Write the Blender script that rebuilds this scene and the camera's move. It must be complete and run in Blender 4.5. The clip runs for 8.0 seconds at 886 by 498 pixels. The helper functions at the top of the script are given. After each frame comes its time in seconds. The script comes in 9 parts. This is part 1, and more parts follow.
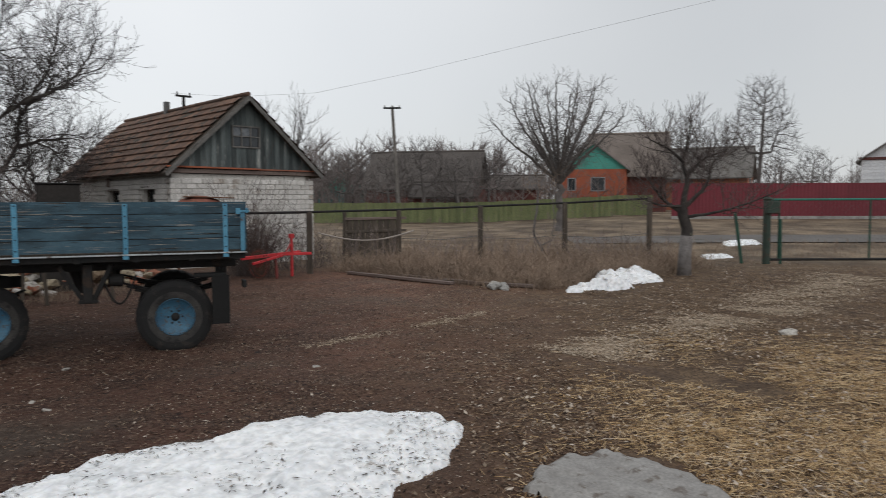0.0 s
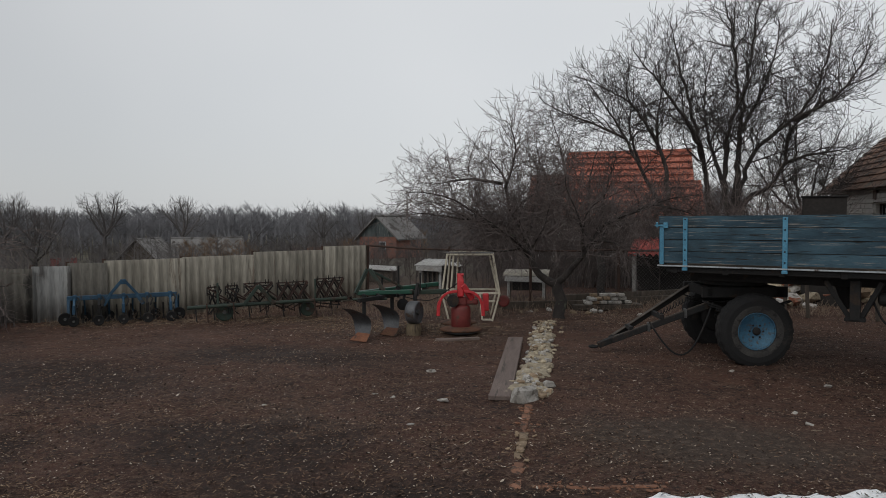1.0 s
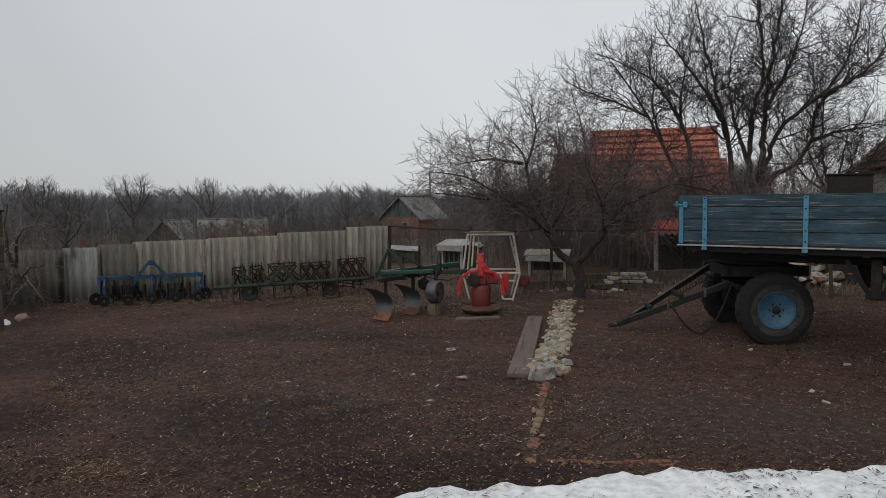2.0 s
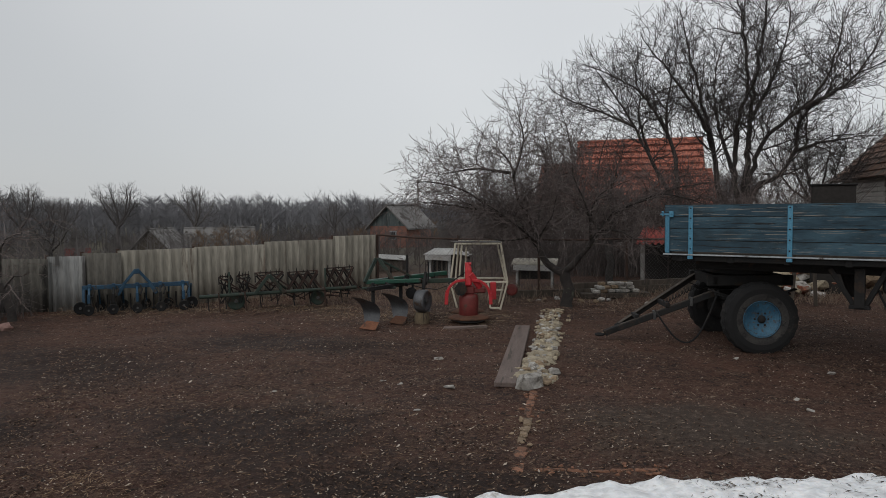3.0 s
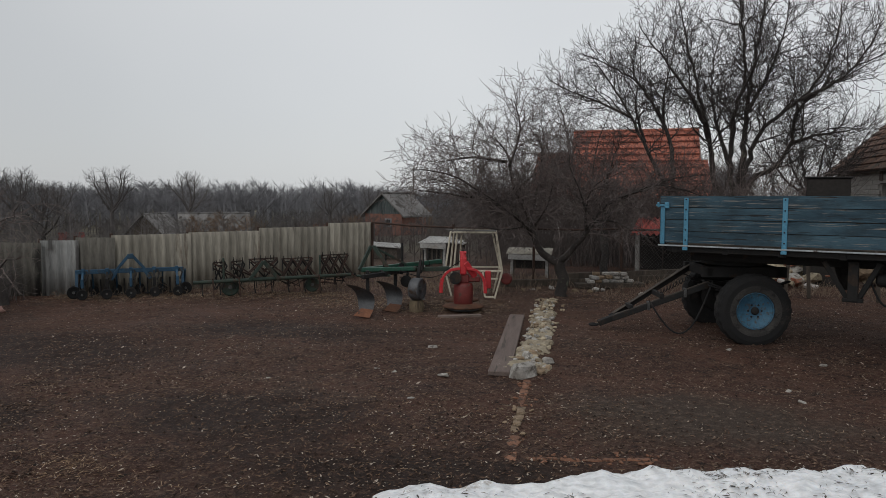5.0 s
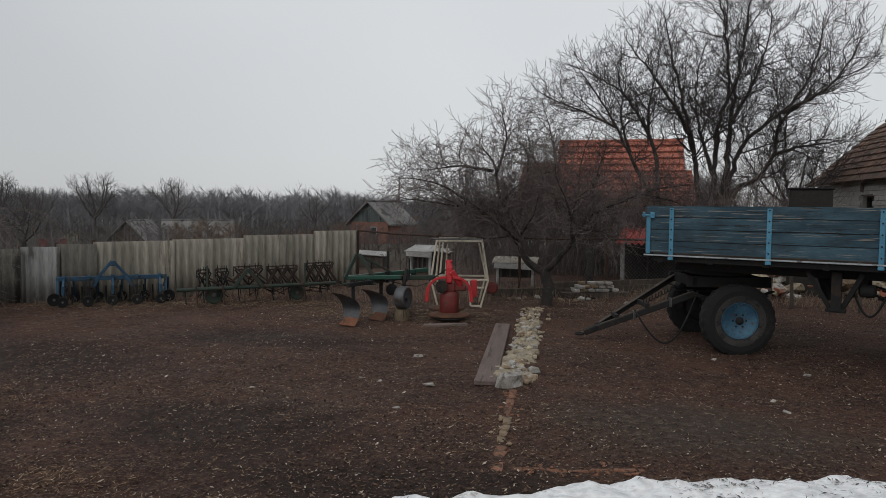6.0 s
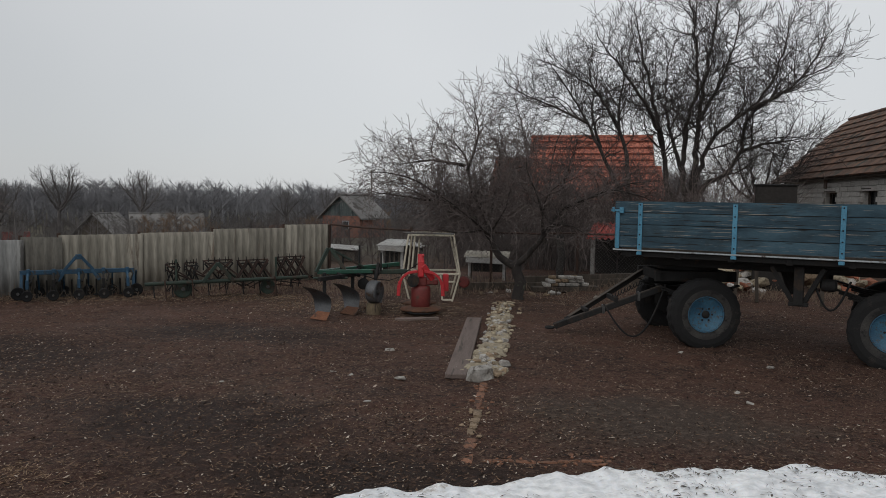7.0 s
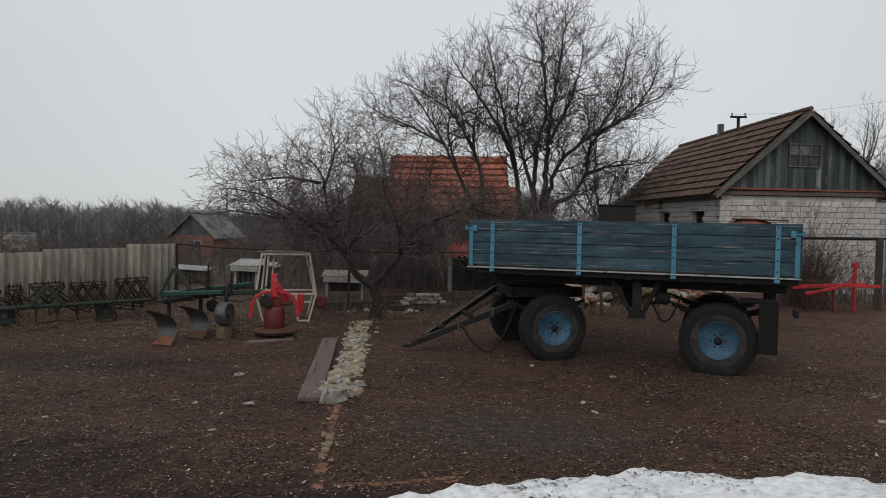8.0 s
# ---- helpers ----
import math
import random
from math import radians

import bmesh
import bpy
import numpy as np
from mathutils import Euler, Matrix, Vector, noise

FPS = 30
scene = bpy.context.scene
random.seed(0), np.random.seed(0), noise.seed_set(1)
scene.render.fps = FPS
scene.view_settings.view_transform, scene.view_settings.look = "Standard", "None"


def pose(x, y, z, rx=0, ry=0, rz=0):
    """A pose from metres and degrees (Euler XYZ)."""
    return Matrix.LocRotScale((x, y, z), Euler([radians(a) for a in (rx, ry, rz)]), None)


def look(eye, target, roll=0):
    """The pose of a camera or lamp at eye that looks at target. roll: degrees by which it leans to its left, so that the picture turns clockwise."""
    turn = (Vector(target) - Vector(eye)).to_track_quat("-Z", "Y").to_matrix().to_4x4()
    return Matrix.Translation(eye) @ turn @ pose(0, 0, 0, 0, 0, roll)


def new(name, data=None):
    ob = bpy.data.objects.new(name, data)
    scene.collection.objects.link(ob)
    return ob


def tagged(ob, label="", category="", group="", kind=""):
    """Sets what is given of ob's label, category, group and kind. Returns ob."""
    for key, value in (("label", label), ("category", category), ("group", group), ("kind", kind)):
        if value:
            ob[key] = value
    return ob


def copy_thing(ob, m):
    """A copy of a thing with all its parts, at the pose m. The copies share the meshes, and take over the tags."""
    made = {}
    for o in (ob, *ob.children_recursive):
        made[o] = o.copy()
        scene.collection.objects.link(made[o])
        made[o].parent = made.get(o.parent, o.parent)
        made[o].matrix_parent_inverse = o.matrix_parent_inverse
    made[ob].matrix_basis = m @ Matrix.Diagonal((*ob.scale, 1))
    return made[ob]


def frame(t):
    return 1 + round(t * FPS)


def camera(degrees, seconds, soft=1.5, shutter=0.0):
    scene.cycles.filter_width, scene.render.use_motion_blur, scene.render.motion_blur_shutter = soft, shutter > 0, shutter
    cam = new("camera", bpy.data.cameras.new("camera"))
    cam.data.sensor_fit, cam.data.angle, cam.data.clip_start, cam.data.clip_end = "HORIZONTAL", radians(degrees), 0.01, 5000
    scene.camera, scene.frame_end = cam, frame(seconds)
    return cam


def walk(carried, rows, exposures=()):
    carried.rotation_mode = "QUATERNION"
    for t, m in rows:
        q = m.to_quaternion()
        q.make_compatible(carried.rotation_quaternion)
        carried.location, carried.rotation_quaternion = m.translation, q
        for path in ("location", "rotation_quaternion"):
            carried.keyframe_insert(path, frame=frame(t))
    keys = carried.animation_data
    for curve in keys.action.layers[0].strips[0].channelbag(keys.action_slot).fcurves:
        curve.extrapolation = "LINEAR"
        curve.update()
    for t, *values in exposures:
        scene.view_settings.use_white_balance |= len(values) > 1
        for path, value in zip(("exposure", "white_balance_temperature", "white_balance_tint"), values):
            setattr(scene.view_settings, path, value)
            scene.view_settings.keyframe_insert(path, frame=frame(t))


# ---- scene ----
cam = camera(63.81, 8.0, soft=0.7, shutter=0.05)
PATH = [
    (0.0, pose(0.043, -0.085, 1.706, 86.20, 0.18, -41.48)),
    (0.1, pose(0.023, -0.068, 1.696, 87.04, 0.10, -32.36)),
    (0.2, pose(-0.030, -0.050, 1.713, 88.11, -0.24, -24.06)),
    (0.3, pose(-0.003, -0.058, 1.731, 88.93, -1.55, -15.67)),
    (0.4, pose(-0.045, -0.043, 1.735, 89.30, -2.34, -8.57)),
    (0.5, pose(-0.087, -0.045, 1.711, 88.56, -1.69, -2.37)),
    (0.6, pose(-0.126, -0.062, 1.664, 87.81, -0.61, 2.77)),
    (0.7, pose(-0.076, -0.029, 1.652, 87.67, 0.06, 7.80)),
    (0.8, pose(-0.077, 0.020, 1.648, 87.19, 0.74, 10.02)),
    (1.0, pose(-0.039, 0.094, 1.695, 87.59, 0.35, 14.52)),
    (1.2, pose(-0.053, 0.105, 1.686, 86.26, 0.55, 13.92)),
    (1.5, pose(-0.001, 0.050, 1.698, 85.12, 0.05, 16.14)),
    (2.0, pose(0.029, 0.011, 1.701, 86.00, 0.67, 16.38)),
    (3.3, pose(0.035, 0.006, 1.701, 86.72, 0.42, 15.12)),
    (3.5, pose(0.035, 0.006, 1.701, 86.60, 0.38, 15.00)),
    (4.0, pose(0.024, 0.020, 1.700, 86.32, 0.13, 15.33)),
    (4.5, pose(0.033, 0.007, 1.702, 85.59, 0.04, 15.21)),
    (6.0, pose(0.009, 0.038, 1.701, 86.47, -0.51, 13.88)),
    (6.5, pose(0.032, 0.011, 1.701, 86.43, -0.62, 12.49)),
    (7.0, pose(0.025, 0.017, 1.701, 86.04, -0.80, 11.68)),
    (7.5, pose(0.041, 0.000, 1.702, 85.48, -0.96, 9.80)),
    (7.8, pose(0.073, 0.069, 1.689, 86.64, -0.81, 6.18)),
    (8.0, pose(0.089, 0.097, 1.683, 87.77, -0.94, 0.56)),
]
EXPOSURES = [(0.0, 0.31), (0.2, 0.22), (0.5, 0.08), (0.9, 0.0), (8.0, 0.0)]
walk(cam, PATH, EXPOSURES)

# ---- light: an even overcast sky and a weak, wide sun behind the cloud ----
world = bpy.data.worlds.new("overcast")
scene.world = world
world.use_nodes = True
wn, wl = world.node_tree.nodes, world.node_tree.links
wn.clear()
w_out = wn.new("ShaderNodeOutputWorld")
w_bg = wn.new("ShaderNodeBackground")
w_sky = wn.new("ShaderNodeTexSky")
w_sky.sky_type = "NISHITA"
w_sky.sun_disc = False
w_sky.sun_elevation, w_sky.sun_rotation = radians(38), radians(200)
w_gain = wn.new("ShaderNodeMix")
w_gain.data_type, w_gain.blend_type = "RGBA", "MULTIPLY"
w_gain.inputs[0].default_value = 1.0
w_gain.inputs[7].default_value = (0.10, 0.10, 0.10, 1)
w_co = wn.new("ShaderNodeTexCoord")
w_noise = wn.new("ShaderNodeTexNoise")
w_noise.inputs["Scale"].default_value = 1.6
w_noise.inputs["Detail"].default_value = 3.0
w_ramp = wn.new("ShaderNodeValToRGB")
w_ramp.color_ramp.elements[0].position, w_ramp.color_ramp.elements[1].position = 0.3, 0.75
w_ramp.color_ramp.elements[0].color = (0.615, 0.635, 0.655, 1)
w_ramp.color_ramp.elements[1].color = (0.70, 0.712, 0.722, 1)
w_mix = wn.new("ShaderNodeMix")
w_mix.data_type = "RGBA"
w_mix.inputs[0].default_value = 0.93
w_dot = wn.new("ShaderNodeVectorMath")
w_dot.operation = "DOT_PRODUCT"
w_dot.inputs[1].default_value = Vector((0.0, 0.84, 0.54)).normalized()
w_bright = wn.new("ShaderNodeMapRange")
w_bright.interpolation_type = "SMOOTHSTEP"
w_bright.inputs[1].default_value, w_bright.inputs[2].default_value = 0.50, 0.97
w_bright.inputs[3].default_value, w_bright.inputs[4].default_value = 0.78, 1.06
w_scale = wn.new("ShaderNodeVectorMath")
w_scale.operation = "SCALE"
wl.new(w_co.outputs["Generated"], w_dot.inputs[0])
wl.new(w_dot.outputs["Value"], w_bright.inputs[0])
wl.new(w_bright.outputs[0], w_scale.inputs["Scale"])
wl.new(w_ramp.outputs[0], w_scale.inputs[0])
wl.new(w_sky.outputs[0], w_gain.inputs[6])
wl.new(w_co.outputs["Generated"], w_noise.inputs["Vector"])
wl.new(w_noise.outputs["Fac"], w_ramp.inputs[0])
wl.new(w_gain.outputs[2], w_mix.inputs[6])
wl.new(w_scale.outputs[0], w_mix.inputs[7])
wl.new(w_mix.outputs[2], w_bg.inputs[0])
w_bg.inputs[1].default_value = 1.0
wl.new(w_bg.outputs[0], w_out.inputs[0])

sun = new("sun", bpy.data.lights.new("sun", "SUN"))
sun.data.energy, sun.data.angle, sun.data.color = 0.62, radians(40), (1.0, 0.985, 0.97)
sun.matrix_world = look((-6, -17, 16), (0, 0, 0))


# ---- materials ----
def mat(name, c1, c2, scale=3.0, fine=40.0, rough=0.85, metal=0.0, bump=0.3, stain=None, stain_scale=2.0, stain_amount=0.35, vary=0.12, stretch=(1, 1, 1), dist=0.01):
    """Two colours mixed by a broad noise, a fine grain, a stain with its own outline, and a shift from piece to piece."""
    m = bpy.data.materials.new(name)
    m.use_nodes = True
    n, l = m.node_tree.nodes, m.node_tree.links
    b = n["Principled BSDF"]
    co = n.new("ShaderNodeTexCoord")
    mp = n.new("ShaderNodeMapping")
    mp.inputs["Scale"].default_value = stretch
    info = n.new("ShaderNodeObjectInfo")
    shift = n.new("ShaderNodeVectorMath")
    shift.operation = "MULTIPLY_ADD"
    shift.inputs[1].default_value = (17.0, 23.0, 31.0)
    l.new(info.outputs["Random"], shift.inputs[0])
    l.new(co.outputs["Object"], shift.inputs[2])
    l.new(shift.outputs[0], mp.inputs[0])
    broad = n.new("ShaderNodeTexNoise")
    broad.inputs["Scale"].default_value, broad.inputs["Detail"].default_value = scale, 6.0
    grain = n.new("ShaderNodeTexNoise")
    grain.inputs["Scale"].default_value, grain.inputs["Detail"].default_value = fine, 4.0
    l.new(mp.outputs[0], broad.inputs["Vector"])
    l.new(mp.outputs[0], grain.inputs["Vector"])
    ramp = n.new("ShaderNodeValToRGB")
    ramp.color_ramp.elements[0].position, ramp.color_ramp.elements[1].position = 0.32, 0.68
    ramp.color_ramp.elements[0].color, ramp.color_ramp.elements[1].color = (*c1, 1), (*c2, 1)
    l.new(broad.outputs["Fac"], ramp.inputs[0])
    colour = ramp.outputs[0]
    if stain:
        sn = n.new("ShaderNodeTexNoise")
        sn.inputs["Scale"].default_value, sn.inputs["Detail"].default_value = stain_scale, 8.0
        sn.inputs["Roughness"].default_value = 0.65
        l.new(mp.outputs[0], sn.inputs["Vector"])
        sr = n.new("ShaderNodeValToRGB")
        edge = 0.68 - 0.36 * stain_amount
        sr.color_ramp.elements[0].position, sr.color_ramp.elements[1].position = edge, edge + 0.07
        l.new(sn.outputs["Fac"], sr.inputs[0])
        mx = n.new("ShaderNodeMix")
        mx.data_type = "RGBA"
        mx.inputs[7].default_value = (*stain, 1)
        l.new(sr.outputs[0], mx.inputs[0])
        l.new(colour, mx.inputs[6])
        colour = mx.outputs[2]
    gm = n.new("ShaderNodeMapRange")
    gm.inputs[1].default_value, gm.inputs[2].default_value = 0.3, 0.7
    gm.inputs[3].default_value, gm.inputs[4].default_value = 0.78, 1.2
    l.new(grain.outputs["Fac"], gm.inputs[0])
    vm = n.new("ShaderNodeMapRange")
    vm.inputs[3].default_value, vm.inputs[4].default_value = 1 - vary, 1 + vary
    l.new(info.outputs["Random"], vm.inputs[0])
    mul = n.new("ShaderNodeMath")
    mul.operation = "MULTIPLY"
    l.new(gm.outputs[0], mul.inputs[0])
    l.new(vm.outputs[0], mul.inputs[1])
    hsv = n.new("ShaderNodeHueSaturation")
    l.new(colour, hsv.inputs["Color"])
    l.new(mul.outputs[0], hsv.inputs["Value"])
    l.new(hsv.outputs[0], b.inputs["Base Color"])
    rr = n.new("ShaderNodeMapRange")
    rr.inputs[3].default_value, rr.inputs[4].default_value = max(0.05, rough - 0.12), min(1.0, rough + 0.1)
    l.new(broad.outputs["Fac"], rr.inputs[0])
    l.new(rr.outputs[0], b.inputs["Roughness"])
    b.inputs["Metallic"].default_value = metal
    bp = n.new("ShaderNodeBump")
    bp.inputs["Strength"].default_value, bp.inputs["Distance"].default_value = bump, dist
    l.new(grain.outputs["Fac"], bp.inputs["Height"])
    l.new(bp.outputs[0], b.inputs["Normal"])
    return m


def worn_plank_paint():
    """Blue paint gone dull on planks: grimy runs, faded smears, and cracks along the grain where bare wood shows."""
    m = bpy.data.materials.new("blue_paint_on_planks")
    m.use_nodes = True
    n, l = m.node_tree.nodes, m.node_tree.links
    b = n["Principled BSDF"]
    co, info, shift = n.new("ShaderNodeTexCoord"), n.new("ShaderNodeObjectInfo"), n.new("ShaderNodeVectorMath")
    shift.operation = "MULTIPLY_ADD"
    shift.inputs[1].default_value = (17.0, 23.0, 31.0)
    l.new(info.outputs["Random"], shift.inputs[0])
    l.new(co.outputs["Object"], shift.inputs[2])

    def layer(stretch, scale, p0, p1, detail=7.0, rough=0.65):
        mp, t, r = n.new("ShaderNodeMapping"), n.new("ShaderNodeTexNoise"), n.new("ShaderNodeMapRange")
        mp.inputs["Scale"].default_value = stretch
        t.inputs["Scale"].default_value, t.inputs["Detail"].default_value, t.inputs["Roughness"].default_value = scale, detail, rough
        r.inputs[1].default_value, r.inputs[2].default_value = p0, p1
        l.new(shift.outputs[0], mp.inputs[0])
        l.new(mp.outputs[0], t.inputs["Vector"])
        l.new(t.outputs["Fac"], r.inputs[0])
        return r.outputs[0]

    def over(fac, under, colour):
        x = n.new("ShaderNodeMix")
        x.data_type = "RGBA"
        l.new(fac, x.inputs[0])
        if isinstance(under, tuple):
            x.inputs[6].default_value = (*under, 1)
        else:
            l.new(under, x.inputs[6])
        x.inputs[7].default_value = (*colour, 1)
        return x.outputs[2]

    col = over(layer((0.7, 1, 2.2), 2.0, 0.35, 0.65), (0.026, 0.052, 0.072), (0.062, 0.116, 0.150))
    col = over(layer((1.0, 1, 5.0), 3.0, 0.60, 0.80), col, (0.090, 0.145, 0.175))
    col = over(layer((0.8, 1, 1.6), 2.2, 0.50, 0.75), col, (0.024, 0.033, 0.037))
    col = over(layer((0.6, 1, 16.0), 3.4, 0.60, 0.63), col, (0.018, 0.017, 0.016))
    cracks = layer((0.7, 1, 34.0), 2.6, 0.605, 0.63)
    col = over(cracks, col, (0.30, 0.27, 0.235))
    col = over(layer((1.0, 1, 1.6), 9.0, 0.69, 0.73), col, (0.17, 0.155, 0.135))
    grain = layer((3.0, 1, 60.0), 6.0, 0.3, 0.7)
    hsv, vm, mul = n.new("ShaderNodeHueSaturation"), n.new("ShaderNodeMapRange"), n.new("ShaderNodeMath")
    vm.inputs[3].default_value, vm.inputs[4].default_value = 0.80, 1.20
    mul.operation = "MULTIPLY_ADD"
    mul.inputs[1].default_value, mul.inputs[2].default_value = 0.35, 0.82
    l.new(info.outputs["Random"], vm.inputs[0])
    l.new(grain, mul.inputs[0])
    tone = n.new("ShaderNodeMath")
    tone.operation = "MULTIPLY"
    l.new(vm.outputs[0], tone.inputs[0])
    l.new(mul.outputs[0], tone.inputs[1])
    l.new(col, hsv.inputs["Color"])
    l.new(tone.outputs[0], hsv.inputs["Value"])
    l.new(hsv.outputs[0], b.inputs["Base Color"])
    b.inputs["Roughness"].default_value = 0.72
    b.inputs["Specular IOR Level"].default_value = 0.3
    bp = n.new("ShaderNodeBump")
    bp.inputs["Strength"].default_value, bp.inputs["Distance"].default_value = 0.6, 0.006
    l.new(grain, bp.inputs["Height"])
    l.new(bp.outputs[0], b.inputs["Normal"])
    return m


BLUE_WOOD = worn_plank_paint()
BLUE_STEEL = mat("blue_painted_steel", (0.06, 0.215, 0.33), (0.085, 0.27, 0.40), 4, 60, 0.5, 0, 0.15, (0.10, 0.05, 0.03), 6, 0.18)
BLUE_RIM = mat("blue_painted_rim", (0.024, 0.082, 0.140), (0.046, 0.138, 0.215), 7, 60, 0.6, 0, 0.2, (0.06, 0.06, 0.058), 26, 0.36)
DARK_STEEL = mat("dark_dirty_steel", (0.009, 0.0095, 0.010), (0.020, 0.018, 0.017), 5, 60, 0.85, 0.1, 0.25, (0.038, 0.024, 0.016), 4, 0.3)
DUSTY_STEEL = mat("dusty_rusted_steel", (0.045, 0.036, 0.030), (0.095, 0.078, 0.064), 6, 50, 0.9, 0.1, 0.3, (0.14, 0.115, 0.095), 7, 0.3)
TRIM = mat("pale_metal_edge", (0.34, 0.38, 0.40), (0.46, 0.49, 0.50), 6, 50, 0.5, 0.4, 0.1, (0.08, 0.06, 0.05), 7, 0.3)
TYRE = mat("dusty_rubber", (0.006, 0.006, 0.0065), (0.012, 0.0115, 0.0115), 5, 80, 0.92, 0, 0.3, (0.026, 0.022, 0.019), 5, 0.25)
BLACK_RUBBER = mat("black_rubber_sheet", (0.004, 0.004, 0.004), (0.009, 0.009, 0.009), 5, 60, 0.95, 0, 0.2)
DARK_RUST = mat("dark_rusty_pipe", (0.035, 0.022, 0.017), (0.075, 0.042, 0.030), 6, 60, 0.9, 0.1, 0.4)
DUSTY_RUBBER = mat("mud_dusted_rubber", (0.024, 0.023, 0.022), (0.060, 0.056, 0.052), 6, 60, 0.95, 0, 0.3, (0.016, 0.015, 0.015), 7, 0.4)
RUST = mat("rusty_steel", (0.09, 0.042, 0.025), (0.15, 0.070, 0.04), 6, 60, 0.85, 0.2, 0.4, (0.05, 0.03, 0.02), 5, 0.35)
GREY_STEEL = mat("dull_grey_steel", (0.10, 0.10, 0.10), (0.17, 0.17, 0.165), 5, 60, 0.45, 0.6, 0.2, (0.10, 0.055, 0.03), 5, 0.3)
RED_PAINT = mat("red_paint", (0.46, 0.022, 0.030), (0.56, 0.038, 0.044), 4, 50, 0.45, 0, 0.1, (0.18, 0.035, 0.025), 5, 0.2)
DARK_RED = mat("faded_dark_red_paint", (0.14, 0.022, 0.020), (0.20, 0.036, 0.030), 4, 50, 0.6, 0, 0.2, (0.10, 0.05, 0.035), 6, 0.3)
GREEN_PAINT = mat("green_paint", (0.008, 0.048, 0.031), (0.014, 0.076, 0.047), 4, 50, 0.5, 0, 0.1, (0.04, 0.035, 0.025), 5, 0.3)
DARK_GREEN = mat("old_dark_green_paint", (0.020, 0.036, 0.027), (0.038, 0.058, 0.042), 5, 50, 0.7, 0, 0.2, (0.05, 0.035, 0.025), 5, 0.4)
CULT_BLUE = mat("cultivator_blue_paint", (0.014, 0.050, 0.090), (0.026, 0.088, 0.155), 4, 50, 0.5, 0, 0.1, (0.05, 0.045, 0.04), 5, 0.3)
CREAM = mat("cream_paint_chipped", (0.49, 0.44, 0.34), (0.61, 0.56, 0.45), 4, 50, 0.6, 0, 0.2, (0.16, 0.08, 0.04), 6, 0.22)
ASBESTOS = mat("weathered_cement_sheet", (0.17, 0.155, 0.125), (0.34, 0.312, 0.258), 3.0, 30, 0.9, 0, 0.2, (0.15, 0.12, 0.092), 5.5, 0.28, 0.2, (1, 1, 0.16))
ASBESTOS_GREY = mat("grey_cement_sheet", (0.17, 0.17, 0.162), (0.31, 0.31, 0.298), 3.0, 30, 0.9, 0, 0.2, (0.09, 0.085, 0.08), 4.5, 0.35, 0.15, (1, 1, 0.16))
ASBESTOS_DARK = mat("blackened_cement_sheet", (0.085, 0.078, 0.067), (0.18, 0.168, 0.142), 1.6, 30, 0.95, 0, 0.2, (0.03, 0.028, 0.024), 2.2, 0.4, 0.1, (1, 1, 0.3))
STONE_PALE = mat("pale_limestone", (0.28, 0.225, 0.15), (0.47, 0.405, 0.295), 9, 45, 0.95, 0, 0.8, (0.17, 0.125, 0.085), 14, 0.35, 0.28)
STONE_GREY = mat("grey_stone", (0.30, 0.275, 0.24), (0.48, 0.455, 0.42), 9, 45, 0.95, 0, 0.9, (0.16, 0.14, 0.12), 12, 0.35, 0.2)
PLANK_GREY = mat("weathered_grey_plank", (0.125, 0.092, 0.080), (0.20, 0.152, 0.132), 2.5, 30, 0.9, 0, 0.5, (0.08, 0.065, 0.05), 3, 0.3, 0.15, (0.6, 6, 6))
GABLE_WOOD = mat("blue_grey_weathered_boards", (0.038, 0.049, 0.050), (0.118, 0.138, 0.136), 1.3, 30, 0.92, 0, 0.4, (0.27, 0.275, 0.26), 2.2, 0.27, 0.42, (4, 4, 0.4))
OLD_WOOD = mat("old_brown_wood", (0.05, 0.04, 0.032), (0.10, 0.08, 0.062), 3, 30, 0.95, 0, 0.5, (0.15, 0.13, 0.11), 3, 0.2, 0.15, (5, 5, 0.6))
BRICK_RED = mat("red_brick", (0.24, 0.085, 0.05), (0.34, 0.14, 0.085), 5, 40, 0.95, 0, 0.5, (0.22, 0.17, 0.13), 6, 0.3, 0.25)
BRICK_WHITE = mat("white_silicate_brick", (0.50, 0.48, 0.455), (0.64, 0.62, 0.59), 2, 40, 0.95, 0, 0.3, (0.36, 0.32, 0.28), 1.2, 0.3, 0.10)
MORTAR = mat("grey_mortar", (0.38, 0.365, 0.34), (0.48, 0.465, 0.435), 4, 40, 0.95)
SHED_TILE = mat("brown_clay_tile", (0.085, 0.050, 0.036), (0.185, 0.100, 0.064), 0.9, 30, 0.9, 0, 0.4, (0.05, 0.045, 0.035), 1.5, 0.35, 0.25)
ORANGE_TILE = mat("orange_clay_tile", (0.34, 0.105, 0.068), (0.48, 0.165, 0.108), 0.8, 20, 0.9, 0, 0.4, (0.20, 0.06, 0.04), 1.2, 0.35, 0.22)
RED_SHEET = mat("red_corrugated_sheet", (0.34, 0.06, 0.05), (0.44, 0.10, 0.08), 3, 30, 0.7, 0, 0.2, (0.2, 0.05, 0.04), 4, 0.3)
MAROON = mat("maroon_profiled_sheet", (0.14, 0.012, 0.022), (0.17, 0.018, 0.03), 0.6, 20, 0.5, 0, 0.1)
GREEN_BOARD = mat("faded_green_fence_boards", (0.105, 0.125, 0.055), (0.17, 0.19, 0.085), 0.7, 20, 0.9, 0, 0.3, (0.16, 0.15, 0.10), 0.8, 0.3, 0.15)
